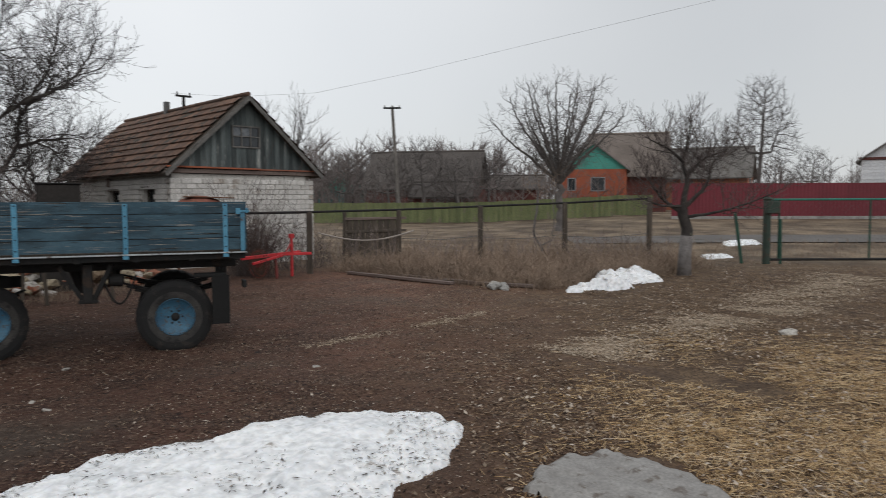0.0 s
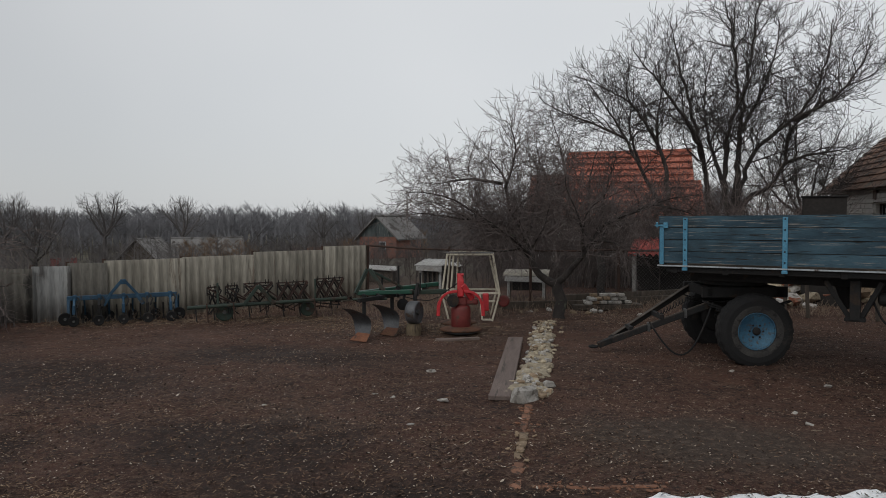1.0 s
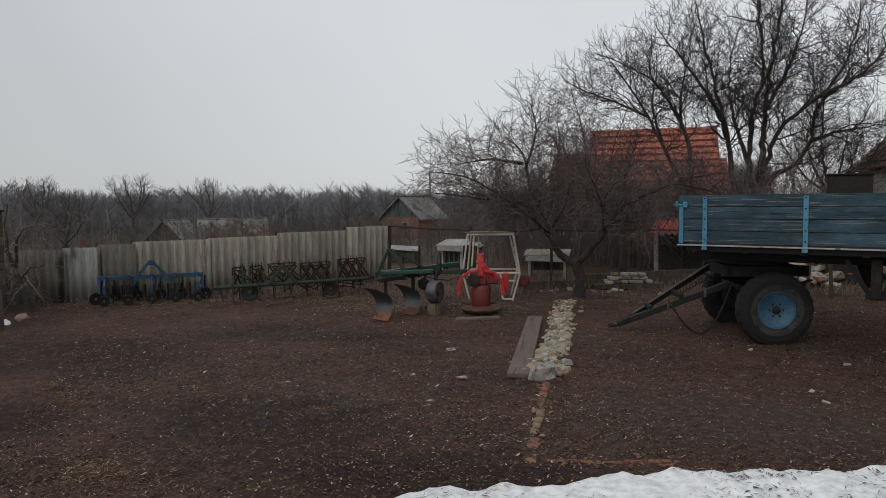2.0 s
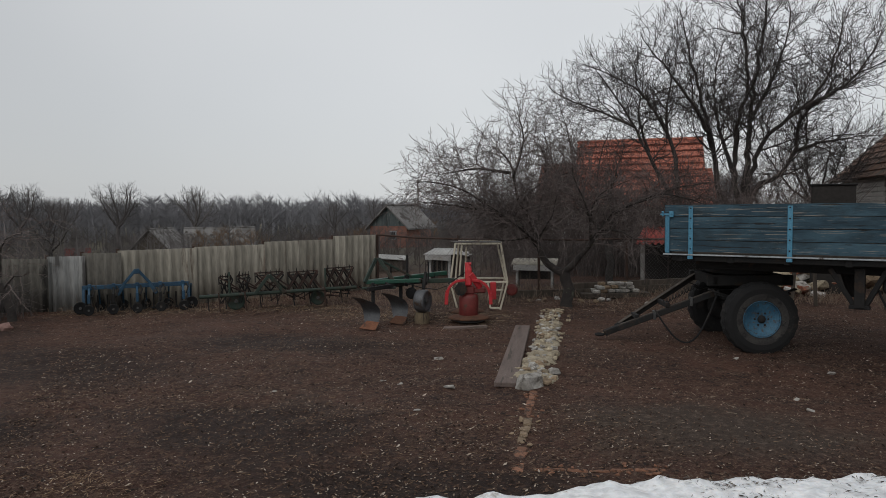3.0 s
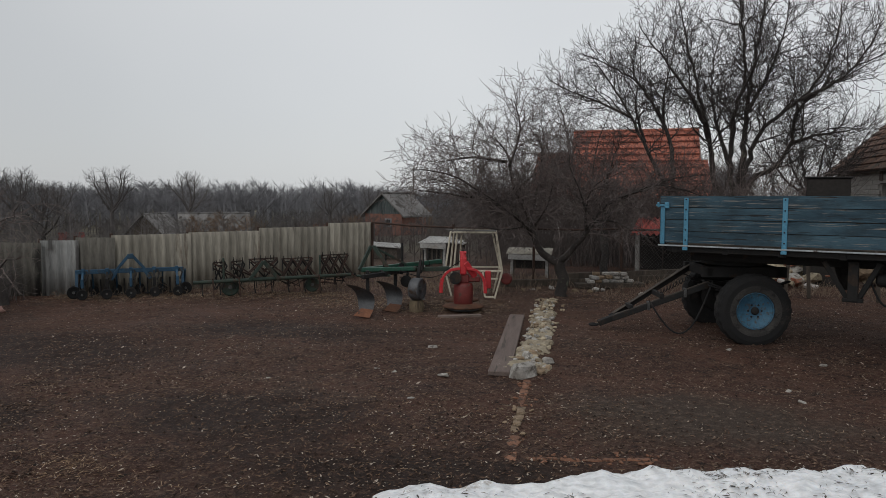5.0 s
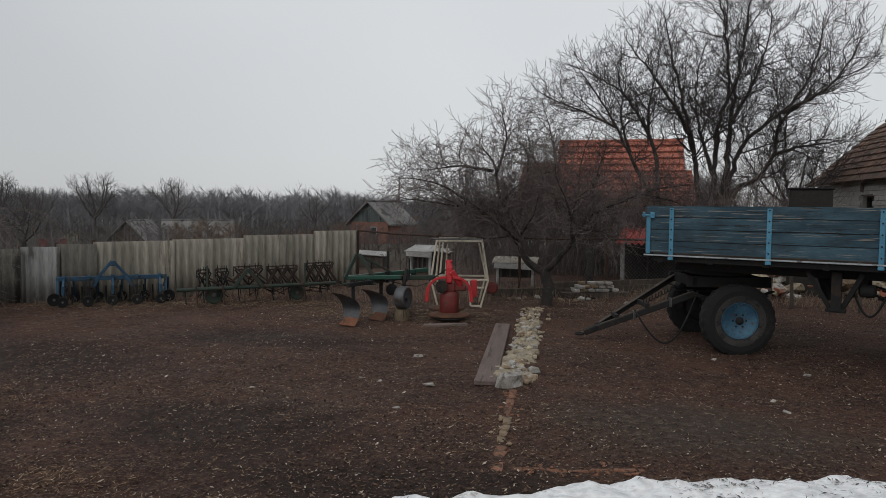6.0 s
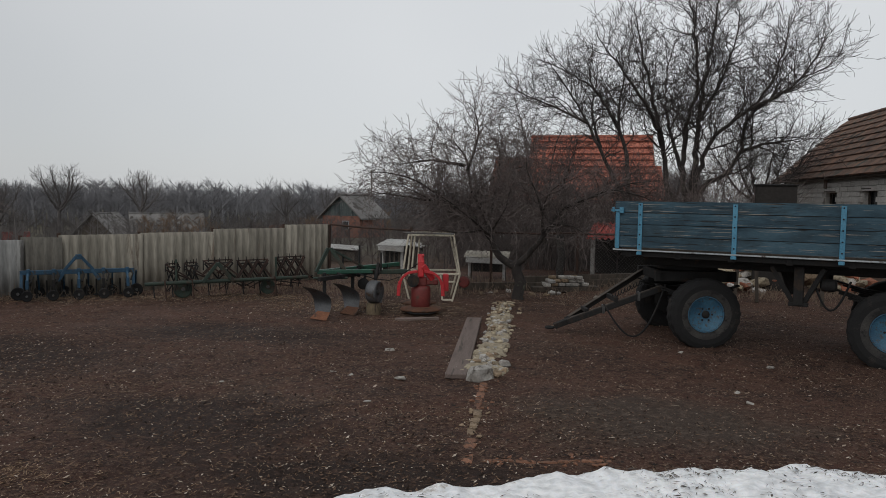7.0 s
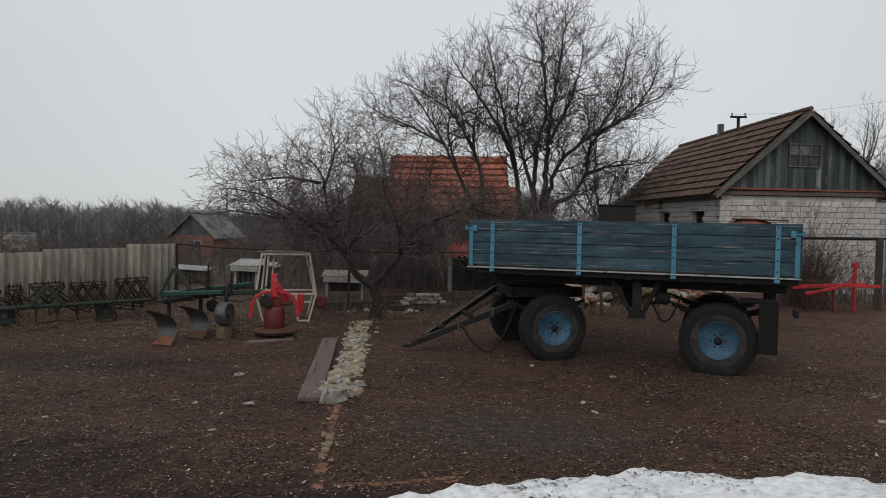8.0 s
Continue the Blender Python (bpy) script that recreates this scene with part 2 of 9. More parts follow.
TEAL = mat("teal_painted_boards", (0.055, 0.26, 0.21), (0.08, 0.33, 0.27), 1.5, 20, 0.8, 0, 0.2, (0.12, 0.22, 0.18), 2, 0.3)
ORANGE_WALL = mat("orange_red_painted_brick", (0.27, 0.070, 0.038), (0.36, 0.105, 0.055), 1.5, 30, 0.9, 0, 0.3, (0.36, 0.12, 0.06), 2, 0.3)
GREY_ROOF = mat("grey_slate_sheet_roof", (0.14, 0.13, 0.12), (0.22, 0.205, 0.19), 0.8, 20, 0.9, 0, 0.3, (0.10, 0.085, 0.07), 1, 0.35)
# dark brown roof, its colour lightened for the haze at that distance
DARK_ROOF = mat("dark_roof_lifted_for_haze", (0.075, 0.064, 0.058), (0.125, 0.108, 0.098), 0.8, 20, 0.9, 0, 0.3, (0.14, 0.12, 0.11), 1, 0.25)
PLASTER = mat("whitewashed_wall", (0.55, 0.55, 0.54), (0.68, 0.68, 0.67), 1.0, 20, 0.9, 0, 0.2, (0.4, 0.38, 0.36), 1, 0.25)
SIDING = mat("white_siding", (0.70, 0.71, 0.73), (0.78, 0.79, 0.80), 1.0, 20, 0.6, 0, 0.05)
GLASS_DARK = mat("dark_window_glass", (0.02, 0.025, 0.03), (0.035, 0.04, 0.045), 2, 10, 0.12, 0, 0.0)
# near-black puts the shade of interiors into colour; also the cabinet's own dark metal
VOID = mat("interior_shade_and_dark_metal", (0.02, 0.018, 0.016), (0.035, 0.03, 0.027), 2, 20, 0.95)
BARK = mat("dark_grey_brown_bark", (0.026, 0.022, 0.020), (0.058, 0.049, 0.044), 6, 50, 0.95, 0, 0.8, (0.12, 0.125, 0.09), 4, 0.2, 0.1)
BARK_TWIG = mat("red_brown_twig_bark", (0.055, 0.043, 0.039), (0.125, 0.098, 0.090), 4, 30, 0.9, 0, 0.2)
PALE_TWIG = mat("pale_brown_shoots", (0.13, 0.10, 0.092), (0.27, 0.22, 0.20), 3, 30, 0.9, 0, 0.1)
# bark for the lane trees, with haze mixed into its paler grey
BARK_FAR = mat("haze_grey_bark", (0.088, 0.078, 0.074), (0.150, 0.135, 0.128), 0.3, 6, 0.95, 0, 0.2)
WHITEWASH = mat("whitewashed_bark", (0.12, 0.108, 0.103), (0.20, 0.185, 0.178), 6, 40, 0.95, 0, 0.8, (0.12, 0.105, 0.095), 5, 0.35)
WEED = mat("dead_weed_stems", (0.15, 0.108, 0.080), (0.33, 0.245, 0.18), 2, 20, 0.95, 0, 0.1)
MOULD = mat("dark_scoured_steel", (0.06, 0.062, 0.066), (0.115, 0.117, 0.122), 4, 50, 0.5, 0.3, 0.1, (0.07, 0.045, 0.03), 5, 0.25)
EDGE_BRICK = mat("muddy_brick", (0.17, 0.078, 0.045), (0.26, 0.125, 0.075), 8, 60, 0.95, 0, 0.6, (0.065, 0.040, 0.029), 16, 0.45, 0.25)
WIRE = mat("old_wire", (0.10, 0.10, 0.10), (0.17, 0.165, 0.16), 5, 30, 0.6, 0.5, 0.1)
POLE_WOOD = mat("grey_pole", (0.12, 0.11, 0.10), (0.18, 0.165, 0.15), 2, 20, 0.95)
CONCRETE = mat("grey_concrete", (0.25, 0.24, 0.225), (0.34, 0.33, 0.31), 2, 30, 0.95, 0, 0.3, (0.17, 0.16, 0.14), 3, 0.3)
WHITE_SHEET = mat("dirty_white_sheet", (0.32, 0.31, 0.295), (0.47, 0.465, 0.445), 2, 20, 0.8, 0, 0.1, (0.35, 0.32, 0.28), 3, 0.25)


def snow_material():
    m = mat("old_granular_snow", (0.80, 0.81, 0.82), (0.94, 0.94, 0.94), 2.0, 16, 0.75, 0, 0.6, (0.46, 0.42, 0.38), 5.0, 0.16, 0.0, (1, 1, 1), 0.03)
    b = m.node_tree.nodes["Principled BSDF"]
    b.inputs["Subsurface Weight"].default_value = 0.25
    b.inputs["Subsurface Radius"].default_value = (0.03, 0.035, 0.04)
    return m


SNOW = snow_material()


def bits_material(name, stops, rough=0.9):
    """Loose dry bits, each taking its own shade from the given colours."""
    m = bpy.data.materials.new(name)
    m.use_nodes = True
    n, l = m.node_tree.nodes, m.node_tree.links
    b = n["Principled BSDF"]
    geo = n.new("ShaderNodeNewGeometry")
    r = n.new("ShaderNodeValToRGB")
    while len(r.color_ramp.elements) < len(stops):
        r.color_ramp.elements.new(0.5)
    for i, c in enumerate(stops):
        r.color_ramp.elements[i].position = i / (len(stops) - 1)
        r.color_ramp.elements[i].color = (*c, 1)
    l.new(geo.outputs["Random Per Island"], r.inputs[0])
    t = n.new("ShaderNodeTexNoise")
    t.inputs["Scale"].default_value, t.inputs["Detail"].default_value = 60.0, 3.0
    l.new(geo.outputs["Position"], t.inputs["Vector"])
    g = n.new("ShaderNodeMapRange")
    g.inputs[1].default_value, g.inputs[2].default_value, g.inputs[3].default_value, g.inputs[4].default_value = 0.3, 0.7, 0.7, 1.25
    l.new(t.outputs["Fac"], g.inputs[0])
    h = n.new("ShaderNodeHueSaturation")
    l.new(r.outputs[0], h.inputs["Color"])
    l.new(g.outputs[0], h.inputs["Value"])
    l.new(h.outputs[0], b.inputs["Base Color"])
    b.inputs["Roughness"].default_value = rough
    b.inputs["Specular IOR Level"].default_value = 0.25
    return m


STRAW_BITS = bits_material("gold_straw_bits", [(0.14, 0.082, 0.042), (0.34, 0.21, 0.10), (0.52, 0.345, 0.165), (0.64, 0.46, 0.25), (0.74, 0.60, 0.42)])
BROWN_BITS = bits_material("brown_straw_bits", [(0.05, 0.030, 0.020), (0.13, 0.078, 0.047), (0.24, 0.152, 0.09), (0.42, 0.30, 0.20)])
PALE_BITS = bits_material("pale_dry_chips", [(0.09, 0.062, 0.045), (0.18, 0.128, 0.090), (0.33, 0.26, 0.195), (0.58, 0.50, 0.42)])
DRIFT_BITS = bits_material("drifted_dry_crumbs", [(0.062, 0.034, 0.024), (0.125, 0.074, 0.051), (0.19, 0.120, 0.086), (0.30, 0.225, 0.17)])
DARK_BITS = bits_material("dark_leaf_bits", [(0.018, 0.011, 0.008), (0.05, 0.029, 0.020), (0.10, 0.060, 0.041), (0.18, 0.118, 0.082)])
STICK_BITS = bits_material("fallen_stick_bits", [(0.03, 0.022, 0.018), (0.07, 0.052, 0.042), (0.15, 0.12, 0.10)])
STALK_BITS = bits_material("pale_stalk_bits", [(0.14, 0.10, 0.07), (0.28, 0.215, 0.15), (0.46, 0.385, 0.29)])
SNOW_BITS = bits_material("wet_grey_scraps", [(0.05, 0.040, 0.032), (0.12, 0.10, 0.085), (0.26, 0.24, 0.215)])


def ground_material():
    """Dark trodden earth with damp patches, grey dusty scuffs, and a straw-coloured thatch on the gate side."""
    m = bpy.data.materials.new("trodden_earth")
    m.use_nodes = True
    n, l = m.node_tree.nodes, m.node_tree.links
    b = n["Principled BSDF"]
    geo = n.new("ShaderNodeNewGeometry")

    def noise_at(scale, detail=6.0, rough=0.6):
        t = n.new("ShaderNodeTexNoise")
        t.inputs["Scale"].default_value, t.inputs["Detail"].default_value = scale, detail
        t.inputs["Roughness"].default_value = rough
        l.new(geo.outputs["Position"], t.inputs["Vector"])
        return t.outputs["Fac"]

    def ramp(src, p0, p1, c0, c1):
        r = n.new("ShaderNodeValToRGB")
        r.color_ramp.elements[0].position, r.color_ramp.elements[1].position = p0, p1
        r.color_ramp.elements[0].color, r.color_ramp.elements[1].color = (*c0, 1), (*c1, 1)
        l.new(src, r.inputs[0])
        return r.outputs[0]

    def mix(fac, a, c):
        x = n.new("ShaderNodeMix")
        x.data_type = "RGBA"
        if isinstance(fac, float):
            x.inputs[0].default_value = fac
        else:
            l.new(fac, x.inputs[0])
        for src, i in ((a, 6), (c, 7)):
            if isinstance(src, tuple):
                x.inputs[i].default_value = (*src, 1)
            else:
                l.new(src, x.inputs[i])
        return x.outputs[2]

    base = ramp(noise_at(0.7), 0.36, 0.66, (0.034, 0.0152, 0.0106), (0.102, 0.0455, 0.0303))
    damp = ramp(noise_at(2.6, 7.0, 0.7), 0.52, 0.66, (0, 0, 0), (1, 1, 1))
    base = mix(damp, base, (0.031, 0.0155, 0.0115))
    grey = ramp(noise_at(0.45, 7.0), 0.55, 0.66, (0, 0, 0), (1, 1, 1))
    col = mix(grey, base, (0.062, 0.045, 0.036))
    red = ramp(noise_at(0.9, 5.0), 0.56, 0.72, (0, 0, 0), (1, 1, 1))
    col = mix(red, col, (0.098, 0.0490, 0.0345))
    clods = ramp(noise_at(13.0, 6.0, 0.8), 0.50, 0.62, (0, 0, 0), (1, 1, 1))
    col = mix(clods, col, (0.122, 0.068, 0.047))
    crumbs = ramp(noise_at(38.0, 3.0, 0.7), 0.55, 0.62, (0, 0, 0), (1, 1, 1))
    col = mix(crumbs, col, (0.15, 0.094, 0.066))
    dark = ramp(noise_at(9.0, 7.0, 0.8), 0.55, 0.63, (0, 0, 0), (1, 1, 1))
    col = mix(dark, col, (0.013, 0.0095, 0.008))
    # damp mossy hollows, each with a ragged rim
    def hollow(cx, cy, rx, ry):
        v = n.new("ShaderNodeVectorMath")
        v.operation = "MULTIPLY_ADD"
        v.inputs[1].default_value, v.inputs[2].default_value = (1 / rx, 1 / ry, 0), (-cx / rx, -cy / ry, 0)
        l.new(geo.outputs["Position"], v.inputs[0])
        ln = n.new("ShaderNodeVectorMath")
        ln.operation = "LENGTH"
        l.new(v.outputs[0], ln.inputs[0])
        k = n.new("ShaderNodeMath")
        k.operation = "MULTIPLY_ADD"
        k.inputs[1].default_value = 1.6
        l.new(noise_at(1.7, 8.0, 0.7), k.inputs[0])
        l.new(ln.outputs["Value"], k.inputs[2])
        r = n.new("ShaderNodeMapRange")
        r.inputs[1].default_value, r.inputs[2].default_value = 1.95, 1.35
        l.new(k.outputs[0], r.inputs[0])
        return r.outputs[0]
    for spot in ((-2.9, 4.9, 1.3, 0.7), (-1.2, 4.0, 1.7, 0.6), (-6.4, 6.4, 1.8, 1.1), (-4.2, 8.2, 1.6, 0.7), (-5.2, 4.3, 1.0, 0.5)):
        col = mix(hollow(*spot), col, mix(clods, (0.027, 0.0155, 0.012), (0.082, 0.046, 0.032)))
    for spot in ((0.6, 5.7, 1.3, 0.7),):
        col = mix(hollow(*spot), col, mix(clods, (0.060, 0.041, 0.031), (0.128, 0.094, 0.071)))
    # thatch of dead grass towards the gate and the lane, with ragged edges
    sep = n.new("ShaderNodeSeparateXYZ")
    l.new(geo.outputs["Position"], sep.inputs[0])

    def axis_mask(kx, ky, start, end, wobble):
        a = n.new("ShaderNodeMath")
        a.operation = "MULTIPLY"
        a.inputs[1].default_value = kx
        l.new(sep.outputs[0], a.inputs[0])
        c = n.new("ShaderNodeMath")
        c.operation = "MULTIPLY_ADD"
        c.inputs[1].default_value = ky
        l.new(sep.outputs[1], c.inputs[0])
        l.new(a.outputs[0], c.inputs[2])
        d = n.new("ShaderNodeMath")
        d.operation = "MULTIPLY_ADD"
        d.inputs[1].default_value = wobble
        l.new(noise_at(0.8, 8.0, 0.7), d.inputs[0])
        l.new(c.outputs[0], d.inputs[2])
        r = n.new("ShaderNodeMapRange")
        r.inputs[1].default_value, r.inputs[2].default_value = start, end
        l.new(d.outputs[0], r.inputs[0])
        return r.outputs[0]

    thatch = ramp(noise_at(2.2, 8.0, 0.75), 0.34, 0.68, (0.075, 0.046, 0.030), (0.23, 0.155, 0.090))
    # drier earth by the gate, lightened further in place of a higher exposure
    dry = n.new("ShaderNodeMix")
    dry.data_type, dry.blend_type = "RGBA", "MULTIPLY"
    l.new(axis_mask(0.85, -0.32, 1.6, 8.0, 3.0), dry.inputs[0])
    l.new(col, dry.inputs[6])
    dry.inputs[7].default_value = (2.5, 2.6, 2.55, 1)
    specks = ramp(noise_at(95.0, 3.0, 0.7), 0.62, 0.72, (0, 0, 0), (1, 1, 1))
    col = mix(specks, dry.outputs[2], (0.17, 0.12, 0.085))
    holes = ramp(noise_at(55.0, 4.0, 0.7), 0.56, 0.68, (0, 0, 0), (1, 1, 1))
    col = mix(holes, col, (0.016, 0.011, 0.009))
    matted = mix(ramp(noise_at(24.0, 6.0, 0.8), 0.47, 0.60, (0, 0, 0), (1, 1, 1)), thatch, (0.045, 0.028, 0.019))
    col = mix(axis_mask(1.0, -0.95, 0.2, 5.0, 4.0), col, matted)
    verge = ramp(noise_at(0.6, 6.0), 0.4, 0.65, (0.11, 0.08, 0.056), (0.27, 0.205, 0.14))
    col = mix(axis_mask(0.68, 0.73, 18.5, 22.0, 3.0), col, verge)
    far_green = axis_mask(-0.75, 0.66, 16.0, 22.0, 4.0)
    col = mix(far_green, col, ramp(noise_at(0.3, 6.0), 0.4, 0.65, (0.05, 0.042, 0.028), (0.10, 0.085, 0.055)))
    l.new(col, b.inputs["Base Color"])
    l.new(ramp(noise_at(0.9), 0.3, 0.7, (0.72, 0.72, 0.72), (0.95, 0.95, 0.95)), b.inputs["Roughness"])
    b.inputs["Specular IOR Level"].default_value = 0.25
    bp = n.new("ShaderNodeBump")
    bp.inputs["Strength"].default_value, bp.inputs["Distance"].default_value = 0.7, 0.05
    l.new(noise_at(16.0, 10.0, 0.8), bp.inputs["Height"])
    l.new(bp.outputs[0], b.inputs["Normal"])
    return m


GROUND = ground_material()
ROAD = mat("grey_worn_asphalt", (0.11, 0.10, 0.092), (0.17, 0.157, 0.145), 0.6, 30, 0.9, 0, 0.3, (0.08, 0.07, 0.06), 0.8, 0.3)


# ---- mesh building ----
class Build:
    """Collects points and faces, and turns them into one mesh."""

    def __init__(self):
        self.v, self.f = [], []

    def add(self, pts, faces, m=None):
        o = len(self.v)
        if m is not None:
            pts = [m @ Vector(p) for p in pts]
        self.v.extend(tuple(p) for p in pts)
        self.f.extend(tuple(i + o for i in q) for q in faces)
        return self

    def box(self, c, s, m=None, b=0.0):
        """A box about c of size s, its edges cut back by b."""
        hx, hy, hz = s[0] / 2, s[1] / 2, s[2] / 2
        b = min(b, hx * 0.9, hy * 0.9, hz * 0.9)
        loc = Matrix.Translation(c)
        m = m @ loc if m is not None else loc
        if b <= 0:
            pts = [(x, y, z) for z in (-hz, hz) for y in (-hy, hy) for x in (-hx, hx)]
            return self.add(pts, [(0, 2, 3, 1), (4, 5, 7, 6), (0, 1, 5, 4), (2, 6, 7, 3), (0, 4, 6, 2), (1, 3, 7, 5)], m)
        pts, idx = [], {}
        for sx in (-1, 1):
            for sy in (-1, 1):
                for sz in (-1, 1):
                    for a in range(3):
                        idx[sx, sy, sz, a] = len(pts)
                        pts.append((sx * (hx - b * (a != 0)), sy * (hy - b * (a != 1)), sz * (hz - b * (a != 2))))
        faces = []
        for s1 in (-1, 1):
            faces.append([idx[s1, y, z, 0] for y, z in ((-1, -1), (1, -1), (1, 1), (-1, 1))][::s1])
            faces.append([idx[x, s1, z, 1] for x, z in ((-1, -1), (1, -1), (1, 1), (-1, 1))][::-s1])
            faces.append([idx[x, y, s1, 2] for x, y in ((-1, -1), (1, -1), (1, 1), (-1, 1))][::s1])
        for p in (-1, 1):
            for q in (-1, 1):
                k = p * q
                faces.append([idx[-1, p, q, 1], idx[1, p, q, 1], idx[1, p, q, 2], idx[-1, p, q, 2]][::k])
                faces.append([idx[p, -1, q, 0], idx[p, 1, q, 0], idx[p, 1, q, 2], idx[p, -1, q, 2]][::-k])
                faces.append([idx[p, q, -1, 0], idx[p, q, 1, 0], idx[p, q, 1, 1], idx[p, q, -1, 1]][::k][::-1][::-1])
                for r in (-1, 1):
                    faces.append([idx[p, q, r, 0], idx[p, q, r, 1], idx[p, q, r, 2]][::p * q * r])
        return self.add(pts, faces, m)

    def tube(self, pts, radii, n=8, m=None, caps=True):
        pts = [Vector(p) for p in pts]
        if isinstance(radii, (int, float)):
            radii = [radii] * len(pts)
        rings, faces = [], []
        side = None
        for i, p in enumerate(pts):
            d = (pts[min(i + 1, len(pts) - 1)] - pts[max(i - 1, 0)])
            if d.length < 1e-9:
                d = Vector((0, 0, 1))
            d.normalize()
            if side is None:
                side = d.orthogonal().normalized()
            side = (side - d * side.dot(d))
            side = side.normalized() if side.length > 1e-6 else d.orthogonal().normalized()
            up = d.cross(side)
            for k in range(n):
                a = 2 * math.pi * k / n
                rings.append(p + (side * math.cos(a) + up * math.sin(a)) * radii[i])
        for i in range(len(pts) - 1):
            for k in range(n):
                a, b2 = i * n + k, i * n + (k + 1) % n
                faces.append((a, b2, b2 + n, a + n))
        if caps:
            faces.append(tuple(range(n - 1, -1, -1)))
            faces.append(tuple((len(pts) - 1) * n + k for k in range(n)))
        return self.add(rings, faces, m)

    def bar(self, p0, p1, w, h, m=None, b=0.004):
        """A square bar from p0 to p1."""
        p0, p1 = Vector(p0), Vector(p1)
        d = p1 - p0
        x = d.normalized()
        up = Vector((0, 0, 1)) if abs(x.z) < 0.95 else Vector((0, 1, 0))
        y = up.cross(x).normalized()
        z = x.cross(y)
        r = Matrix((x, y, z)).transposed().to_4x4()
        r.translation = (p0 + p1) / 2
        return self.box((0, 0, 0), (d.length, w, h), (m @ r) if m is not None else r, b)

    def lathe(self, prof, n=24, m=None, caps=True):
        """Turns (radius, height) pairs about z."""
        pts, faces = [], []
        for r, z in prof:
            for k in range(n):
                a = 2 * math.pi * k / n
                pts.append((max(r, 1e-4) * math.cos(a), max(r, 1e-4) * math.sin(a), z))
        for i in range(len(prof) - 1):
            for k in range(n):
                a, b2 = i * n + k, i * n + (k + 1) % n
                faces.append((a, b2, b2 + n, a + n))
        if caps:
            faces.append(tuple(range(n - 1, -1, -1)))
            faces.append(tuple((len(prof) - 1) * n + k for k in range(n)))
        return self.add(pts, faces, m)

    def wave_sheet(self, w, h, pitch, amp, thick, m=None, per=8, sag=0.0):
        """A corrugated sheet in the xz plane, its waves upright."""
        k = max(2, int(w / pitch * per))
        pts, faces = [], []
        for side in (0, 1):
            for j in (0, 1):
                for i in range(k + 1):
                    x = w * i / k
                    pts.append((x, amp * math.sin(2 * math.pi * x / pitch) + side * thick, h * j - sag * math.sin(math.pi * i / k) * j))
        r = k + 1
        for i in range(k):
            faces.append((i, i + 1, r + i + 1, r + i))
            faces.append((2 * r + i + 1, 2 * r + i, 3 * r + i, 3 * r + i + 1))
            faces.append((r + i, r + i + 1, 3 * r + i + 1, 3 * r + i))
            faces.append((i + 1, i, 2 * r + i, 2 * r + i + 1))
        faces.append((0, r, 3 * r, 2 * r))
        faces.append((r - 1, 3 * r - 1, 4 * r - 1, 2 * r - 1))
        return self.add(pts, faces, m)

    def blob(self, c, s, seed=0, rough=0.25, n=2, m=None):
        """An uneven lump, such as a stone."""
        bm = bmesh.new()
        bmesh.ops.create_icosphere(bm, subdivisions=n, radius=1.0)
        pts = []
        for v in bm.verts:
            k = 1 + rough * noise.noise(v.co * 1.3 + Vector((seed * 3.1, seed * 1.7, 0)))
            pts.append((c[0] + v.co.x * k * s[0], c[1] + v.co.y * k * s[1], c[2] + v.co.z * k * s[2]))
        faces = [tuple(v.index for v in f.verts) for f in bm.faces]
        bm.free()
        return self.add(pts, faces, m)

    def chunk(self, c, s, rng, m=None, jitter=0.3):
        """A broken angular lump: a block with its corners knocked about and its edges cut."""
        o = len(self.v)
        turn = Matrix.Rotation(rng.uniform(0, math.tau), 3, "Z") @ Matrix.Rotation(rng.gauss(0, 0.2), 3, "X") @ Matrix.Rotation(rng.gauss(0, 0.2), 3, "Y")
        self.box((0, 0, 0), (2 * s[0], 2 * s[1], 2 * s[2]), None, 0.45 * min(s))
        knock = {(a, b, d): Vector((rng.uniform(-1, 1) * s[0], rng.uniform(-1, 1) * s[1], rng.uniform(-1, 1) * s[2])) * jitter for a in (0, 1) for b in (0, 1) for d in (0, 1)}
        for i in range(o, len(self.v)):
            p = Vector(self.v[i])
            p = turn @ (p + knock[int(p.x > 0), int(p.y > 0), int(p.z > 0)]) + Vector(c)
            self.v[i] = tuple(m @ p if m is not None else p)
        return self

    def mesh(self, name, material, smooth=False):
        me = bpy.data.meshes.new(name)
        me.from_pydata(self.v, [], self.f)
        me.materials.append(material)
        if smooth:
            me.shade_smooth()
        me.update()
        return me


def thing(name, m, label, category, group="", kind=""):
    ob = new(name)
    ob.empty_display_size = 0.1
    ob.matrix_world = m
    return tagged(ob, label, category, group, kind)


def part(name, bm, material, parent, label="", smooth=False, m=None):
    me = bm if isinstance(bm, bpy.types.Mesh) else bm.mesh(name, material, smooth)
    ob = new(name, me)
    ob.parent = parent
    if m is not None:
        ob.matrix_basis = m
    return tagged(ob, label)


def solid(name, bm, material, label, category, group="", kind="", m=None, smooth=False):
    me = bm if isinstance(bm, bpy.types.Mesh) else bm.mesh(name, material, smooth)
    ob = new(name, me)
    if m is not None:
        ob.matrix_world = m
    return tagged(ob, label, category, group, kind)


def smoothstep(a, b, x):
    t = min(1.0, max(0.0, (x - a) / (b - a)))
    return t * t * (3 - 2 * t)


